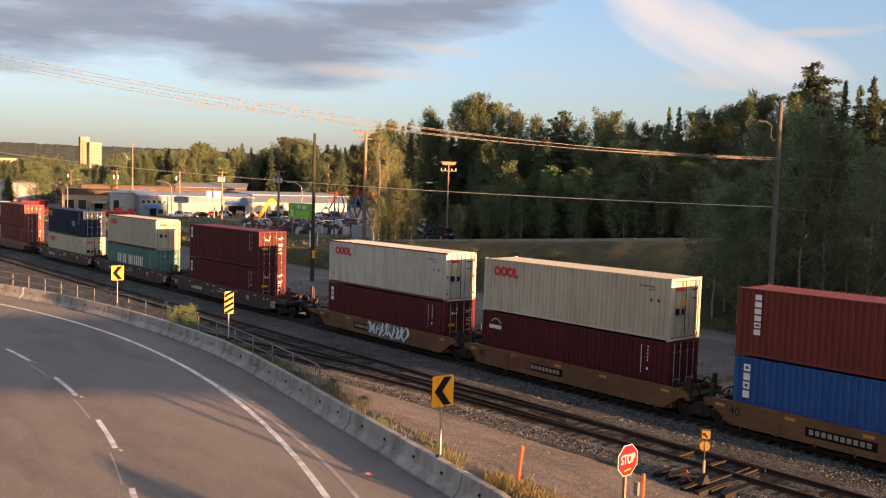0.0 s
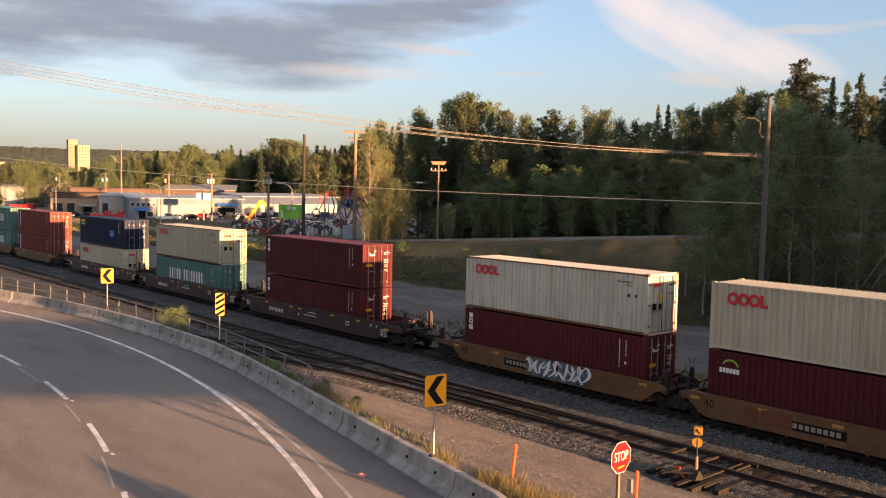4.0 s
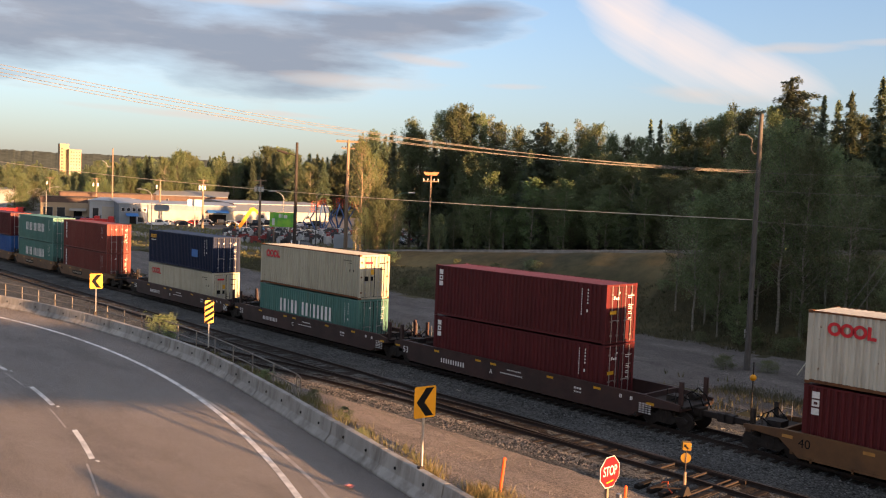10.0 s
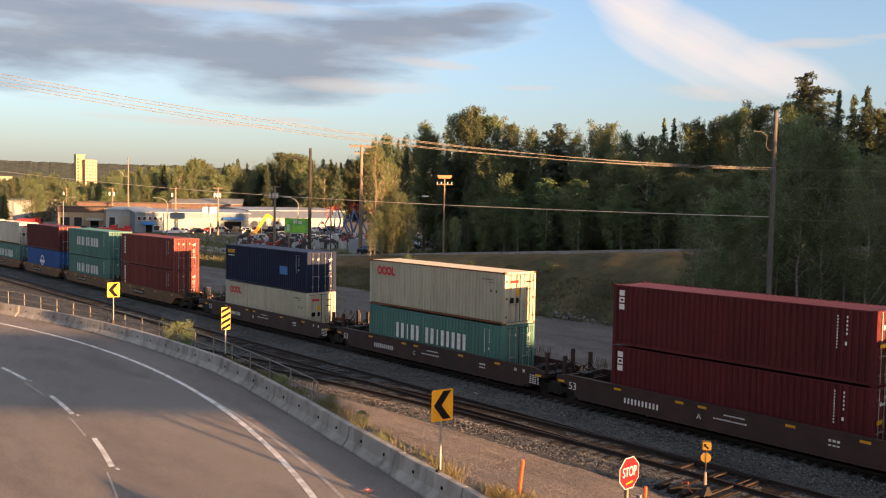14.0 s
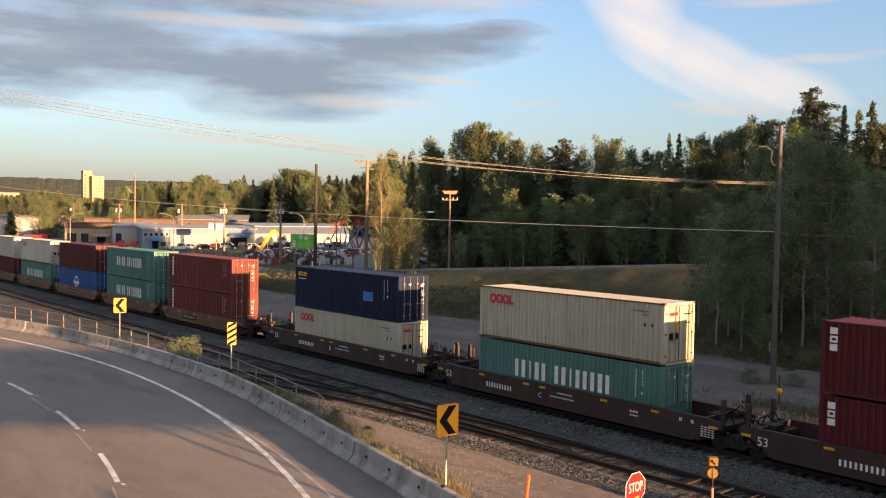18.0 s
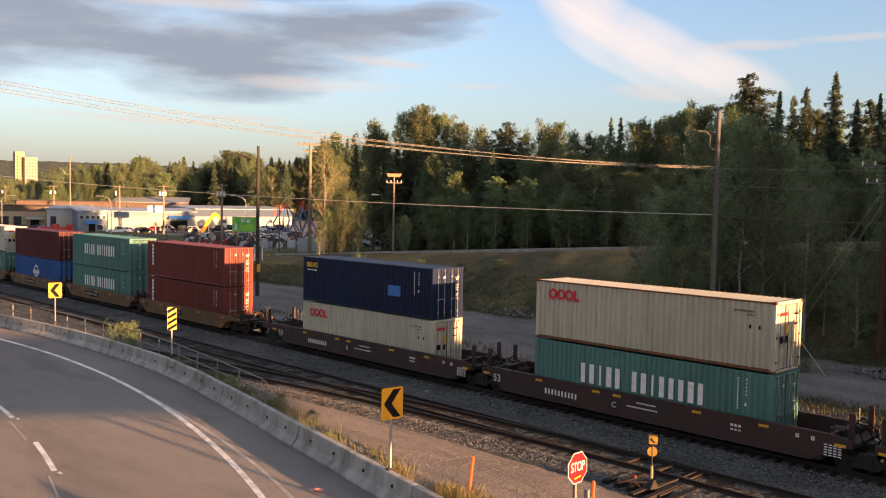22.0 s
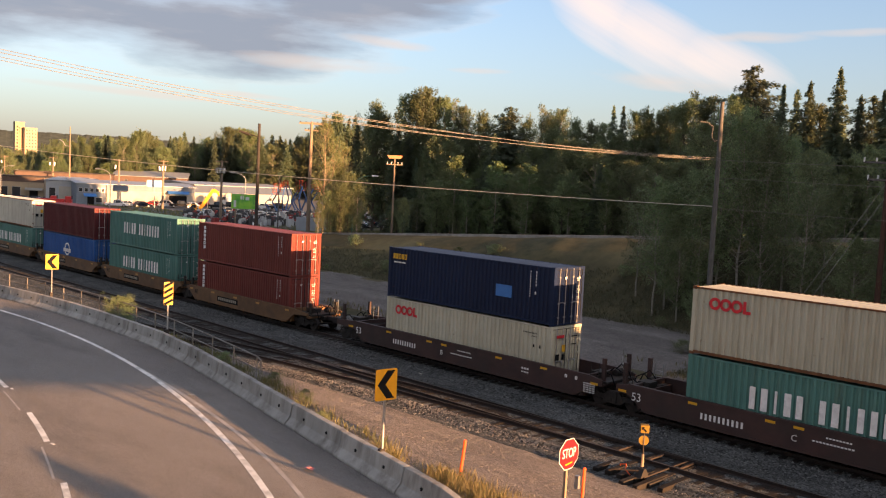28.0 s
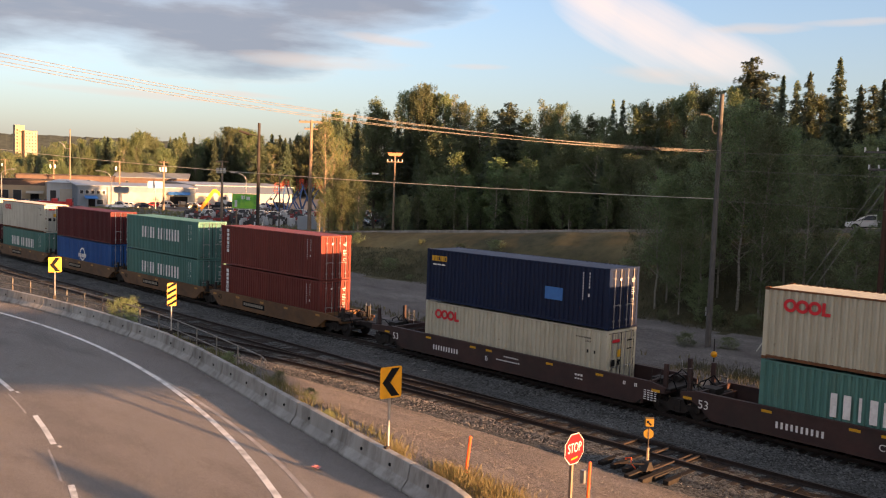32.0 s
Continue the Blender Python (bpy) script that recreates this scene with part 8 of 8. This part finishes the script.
# red truck and red machines
for b, d, yaw, sc in ((16.1, 285, 60, 1.0), (20.4, 236, 60, 0.7), (21.2, 234, 60, 0.7)):
    x, y = bearing_xy(b, d)
    o = tagged(empty("red_truck", pose(x, y, 0, 0, 0, yaw)), "red work truck parked by the sheds", "truck")
    part("cab", _bx((1.2 * sc, 3.2 * sc, -1.2, 1.2, 0.7, 2.9 * sc ** 0.5)), RED_CAR, o, bevel=0.1)
    part("box_body", _bx((-3.4 * sc, 1.1 * sc, -1.25, 1.25, 0.9, 2.5 * sc)), RED_CAR, o, bevel=0.06)
    part("windscreen", _bx((3.2 * sc - 0.02, 3.2 * sc + 0.02, -1.0, 1.0, 1.7, 2.6)), "glass", o)
    for dx in (-2.2, 2.2):
        for s in (-1, 1):
            wheel(o, dx * sc, s * 1.1, 0.48, 0.3)
# piles of stock in rows: drums, pallets and pipes under plastic
for name, tint, n, label in (("white_stock", ((0.5, 0.5, 0.48), (0.36, 0.36, 0.35)), 230, "rows of white-wrapped stock in a yard"), ("dark_stock", ((0.03, 0.03, 0.034), (0.06, 0.055, 0.05)), 330, "dark pallets and tyres stacked in a yard"), ("red_stock", ((0.32, 0.035, 0.03), (0.2, 0.03, 0.026)), 120, "small red machines stored in a yard")):
    stock = bmesh.new()
    for k in range(n):
        b, d = rnd.uniform(28.3, 41.5), rnd.uniform(168, 200)
        x, y = bearing_xy(b, d)
        z = max(0, ground_z(x, y))
        w, l, h = rnd.uniform(0.2, 0.5), rnd.uniform(0.2, 0.7), rnd.uniform(0.4, 1.5)
        box(stock, x - w, x + w, y - l, y + l, z - 0.1, z + h)
        if k % 2:
            box(stock, x - w * 0.6, x + w * 1.2, y - l * 0.5, y + l * 0.4, z + h, z + h * 1.35)
    tagged(part(name, stock, pbr(name + "_surface", *tint, 0.5, 0.6)), label, "yard stock", kind="stuff")


# distant wooded ridge
bm = bmesh.new()
rows = []
noise.seed_set(21)
for k in range(641):
    b = -10 + 80 * k / 640
    h = float(np.interp(b, [-10, 12, 18, 22, 26, 32, 40, 70], [92, 95, 96, 96, 96, 88, 76, 60])) + 5 * noise.noise(Vector((b * 0.35, 0, 0))) + 2.0 * noise.noise(Vector((b * 2.1, 1, 0)))
    row = []
    for d, f in ((2300, 0.0), (2450, 0.55), (2600, 1.0), (3000, 0.9)):
        x, y = bearing_xy(b, d)
        row.append((x, y, -4 + (h + 4) * f + (2.6 * noise.noise(Vector((b * 11, d * 0.01, 0))) if f > 0.8 else 0)))
    rows.append(row)
sheet(bm, rows)
tagged(part("backdrop", bm, pbr("hazy_wooded_ridge", (0.062, 0.075, 0.064), (0.034, 0.043, 0.038), 0.06, 0.95, bump=0.8, bump_scale=0.05)), "low wooded ridge on the horizon", "ridge", kind="structure")


# ---------------------------------------------------------------- more poles and guys
R2 = (-19.7, 59.4)
p2 = pole("utility_pole", *R2, 0.2, 13.2, 0.22, pbr("red_brown_pole", (0.1, 0.052, 0.036), (0.06, 0.033, 0.025), 3, 0.85, stretch=(6, 6, 0.6)), "red-brown timber pole with crossarms and guy wires")
for z, a in ((12.7, 1.5), (11.6, 1.2)):
    bm = bmesh.new()
    rod(bm, (R2[0] - a * 0.8, R2[1] - a * 0.6, z), (R2[0] + a * 0.8, R2[1] + a * 0.6, z), 0.09, 4)
    part("crossarm", bm, "dark_wood", p2)
    for s in (-1, -0.5, 0.5, 1):
        bm = bmesh.new()
        q = Vector((R2[0] + a * 0.8 * s, R2[1] + a * 0.6 * s, z))
        rod(bm, q, q + Vector((0, 0, 0.3)), 0.06, 6)
        part("insulator", bm, "sign_white", p2)
wire("guy_wire", (R2[0], R2[1], 11.5), (-24.2, 51.9, -0.1), 0.0, 0.02, 2, "taut steel guy wire from a pole")
wire("guy_wire", (R2[0], R2[1], 10.6), (-23.7, 52.4, -0.1), 0.0, 0.02, 2, "taut steel guy wire from a pole")
for a, b in (((-24.2, 51.9, 0.0), (-22.6, 54.6, 4.2)), ((-20.4, 52.5, 0.0), (-21.6, 51.4, 2.2))):
    bm = bmesh.new()
    rod(bm, a, b, 0.03, 8)
    tagged(part("guy_guard", bm, pbr("pale_grey_plastic", (0.5, 0.47, 0.38), (0.42, 0.4, 0.33), 3, 0.6)), "pale weathered plastic guard on a guy wire", "guy guard", group="guy guards")
pit = pole("signal_post", -21.35, 41.0, -0.3, 2.4, 0.045, "truck", "short dark post with a yellow ball beside the main track")
bm = bmesh.new()
bmesh.ops.create_icosphere(bm, subdivisions=2, radius=0.17, matrix=Matrix.Translation((-21.35, 41.0, 1.58)))
part("ball", bm, "sign_yellow", pit, "yellow ball", smooth=True)


# ---------------------------------------------------------------- plants and stones near the road
def blades(name, n, place, hmin, hmax, w, mt, label, seed):
    r = random.Random(seed)
    verts, faces = [], []
    for _ in range(n):
        p = place(r)
        if p is None:
            continue
        x, y, z = p
        for _ in range(4):
            h = r.uniform(hmin, hmax)
            a = r.uniform(0, 6.28)
            dx, dy = math.cos(a), math.sin(a)
            lx, ly = r.gauss(0, 0.2) * h, r.gauss(0, 0.2) * h
            ox, oy = x + r.gauss(0, 0.15), y + r.gauss(0, 0.15)
            k = len(verts)
            verts += [(ox - dx * w, oy - dy * w, z - 0.03), (ox + dx * w, oy + dy * w, z - 0.03), (ox + lx * 0.5 + dx * w * 0.7, oy + ly * 0.5 + dy * w * 0.7, z + h * 0.6), (ox + lx, oy + ly, z + h)]
            faces.append((k, k + 1, k + 2, k + 3))
    me = bpy.data.meshes.new(name)
    me.from_pydata(verts, [], faces)
    me.materials.append(M[mt])
    return tagged(new(name, me), label, "grass", kind="stuff")


def behind_barrier(x0, x1, d0, d1, power=1.0):
    def f(r):
        x = r.uniform(x0, x1)
        y = bar_y(x) + d0 + (d1 - d0) * r.random() ** power
        if noise.noise(Vector((x * 0.7, y * 0.7, 7))) < -0.05:
            return None
        return x, y, ground_z(x, y)
    return f


noise.seed_set(3)
blades("grass", 2600, behind_barrier(-15.5, -6, 0.1, 2.0, 1.3), 0.06, 0.2, 0.004, "grass", "short green grass at the barrier foot", 9)
blades("dry_grass", 3600, behind_barrier(-15.0, -6, 0.15, 2.5, 1.5), 0.08, 0.36, 0.0025, "grass_dry", "tall dry yellow grass behind the barrier", 1)
blades("dry_grass", 700, behind_barrier(-16.6, -15.0, 0.1, 0.9, 1.3), 0.1, 0.42, 0.0025, "grass_dry", "dry yellow grass tufts behind the barrier", 2)
blades("grass", 2200, behind_barrier(-37, -17, 0.1, 1.9, 1.5), 0.1, 0.3, 0.009, "grass", "short green grass along the barrier", 3)
blades("grass", 2600, behind_barrier(-72, -37, 0.1, 2.6, 1.5), 0.1, 0.35, 0.012, "grass", "short green grass below the railing", 4)


def on_bank(r):
    x, y = r.uniform(-135, 5), r.uniform(57, 64.5)
    return x, y, ground_z(x, y)


def lot_edge(r):
    x, y = r.uniform(-95, 0), r.gauss(42.5, 1.6)
    if noise.noise(Vector((x * 0.25, y * 0.4, 2))) < 0.1:
        return None
    return x, y, ground_z(x, y)


def verge(r):
    x, y = r.uniform(-230, -105), r.uniform(60, 100)
    return x, y, ground_z(x, y)


blades("bank_grass", 17000, on_bank, 0.08, 0.26, 0.03, "grass_bank", "rough grass and weeds on the road bank", 5)
blades("weeds", 1600, lot_edge, 0.15, 0.5, 0.03, "grass", "green weeds along the dirt lot", 6)
blades("weeds", 1500, lambda r: (r.uniform(-25, -10), r.gauss(44.2, 0.9), 0.02), 0.08, 0.26, 0.015, "grass_bank", "green weeds between the lot and the main track", 14)
blades("verge_grass", 5000, verge, 0.2, 0.5, 0.07, "grass", "mown grass verge before the yards", 8)
rnd = random.Random(77)
for x, y, h in ((-39.4, 18.0, 1.35), (-38.7, 18.1, 0.8)):
    plant("bush", x, y, h, fat=0.8)
for x, y, h in ((-19.6, 14.95, 0.45), (-22.3, 16.4, 0.5), (-28, 16.9, 0.5), (-25.2, 17.2, 0.5)):
    plant("bush", x, y, h)
# unseen shrub beside the overpass, added to cast a soft shadow on the bend
for dy in (0.0, 0.5, -0.4):
    plant("alder", 1.2, 9.4 + dy, 2.7 - abs(dy), fat=1.3)
# a few lit shrubs in the dirt lot's edge and heaps
for x, y, h in ((-52, 58.5, 1.0), (-27.9, 50.0, 0.9), (-25.6, 50.9, 0.8), (-22, 53, 0.8), (-12, 54, 1.6), (-15, 56, 2.2)):
    plant("bush", x, y, h, fat=1.4)


def scatter_stones(name, n, place, smin, smax, mt, label, seed):
    r = np.random.RandomState(seed)
    base = np.array([(1, 0, 0), (-1, 0, 0), (0, 1, 0), (0, -1, 0), (0, 0, 1), (0, 0, -1)], float)
    tri = np.array([(0, 2, 4), (2, 1, 4), (1, 3, 4), (3, 0, 4), (2, 0, 5), (1, 2, 5), (3, 1, 5), (0, 3, 5)])
    pts = place(r, n)
    s = r.uniform(smin, smax, (len(pts), 1, 1)) * r.uniform(0.55, 1.3, (len(pts), 6, 1))
    a = r.uniform(0, 6.28, len(pts))
    v = base[None] * s
    v = v + r.normal(0, 0.18, v.shape) * s
    x, y = v[..., 0] * np.cos(a)[:, None] - v[..., 1] * np.sin(a)[:, None], v[..., 0] * np.sin(a)[:, None] + v[..., 1] * np.cos(a)[:, None]
    v = np.stack([x, y, v[..., 2] * 0.75], -1) + pts[:, None, :]
    f = (tri[None] + (np.arange(len(pts)) * 6)[:, None, None]).reshape(-1, 3)
    me = bpy.data.meshes.new(name)
    me.from_pydata(v.reshape(-1, 3).tolist(), [], f.tolist())
    me.materials.append(M[mt])
    return tagged(new(name, me), label, "stones", kind="stuff")


def shoulder(r, n):
    x = r.uniform(-62, -2, n)
    y = np.array([min(27.4, turnout_y(a) - 1.5) for a in x]) - np.abs(r.normal(0, 0.62, n)) + 0.2
    z = np.array([max(ground_z(a, b), -0.172 - 0.2 * smooth01((turnout_y(a) - 1.5 - b) / 0.9)) for a, b in zip(x, y)])
    return np.stack([x, y, z + 0.01], 1)


def between(r, n):
    x, y = r.uniform(-80, 0, n), r.uniform(30.7, 38, n)
    z = np.interp(y, [25.2, 26.0, 27.2, 31.2, 32.1, 32.9, 33.4, 36.6, 38.3], [-0.36, -0.27, -0.2, -0.2, -0.33, -0.24, -0.2, -0.2, -0.5])
    return np.stack([x, y, z + 0.005], 1)


def on_slope(r, n):
    x = r.uniform(-40, -3, n)
    y = np.array([bar_y(a) + 1 for a in x]) + r.random(n) * 11
    y = np.minimum(y, 26)
    z = np.array([ground_z(a, b) for a, b in zip(x, y)])
    return np.stack([x, y, z + 0.005], 1)


scatter_stones("loose_ballast", 9500, shoulder, 0.016, 0.045, "stone", "pale loose ballast stones on the track shoulder", 1)
scatter_stones("ballast_stones", 16000, between, 0.03, 0.06, "ballast_piece", "dark crushed stones between the tracks", 2)
scatter_stones("gravel_pieces", 11000, on_slope, 0.008, 0.028, "stone", "small loose stones on the gravel", 3)

def rubble_heap(cx, cy, rx, ry, seed):
    def f(r, n):
        a, q = r.uniform(0, 6.28, n), np.sqrt(r.random_sample(n))
        x, y = cx + rx * q * np.cos(a), cy + ry * q * np.sin(a)
        z = np.array([ground_z(u, v) for u, v in zip(x, y)]) + 0.5 * (1 - q) * r.random_sample(n)
        return np.stack([x, y, z], 1)
    return f


scatter_stones("rubble", 260, rubble_heap(-17.8, 55.2, 3.2, 1.3, 0), 0.05, 0.28, "stone", "grey broken rubble heaped at the edge of the lot", 11)
scatter_stones("rubble", 130, rubble_heap(-49.5, 58.5, 3.0, 1.0, 0), 0.04, 0.2, "stone", "scattered pale debris at the foot of the bank", 12)

# litter
for x, y, z, c, lb in ((-16.6, 12.25, ROAD_Z, pbr("faded_red_wrapper", (0.4, 0.09, 0.09), (0.5, 0.3, 0.28), 9, 0.6), "crushed red litter on the asphalt"), (-24.4, 13.4, ROAD_Z, WALL["white"], "pale scrap of litter on the asphalt"), (-33.5, 32.0, -0.3, WALL["white"], "pale scrap of litter on the ballast")):
    bm = bmesh.new()
    r = random.Random(int(-x * 10))
    pts = [[(x + i * 0.09 + r.uniform(-0.04, 0.04), y + j * 0.07 + r.uniform(-0.03, 0.03), z + 0.02 + r.uniform(0, 0.06)) for i in range(4)] for j in range(3)]
    sheet(bm, pts)
    tagged(part("litter", bm, c), lb, "litter")


motions()
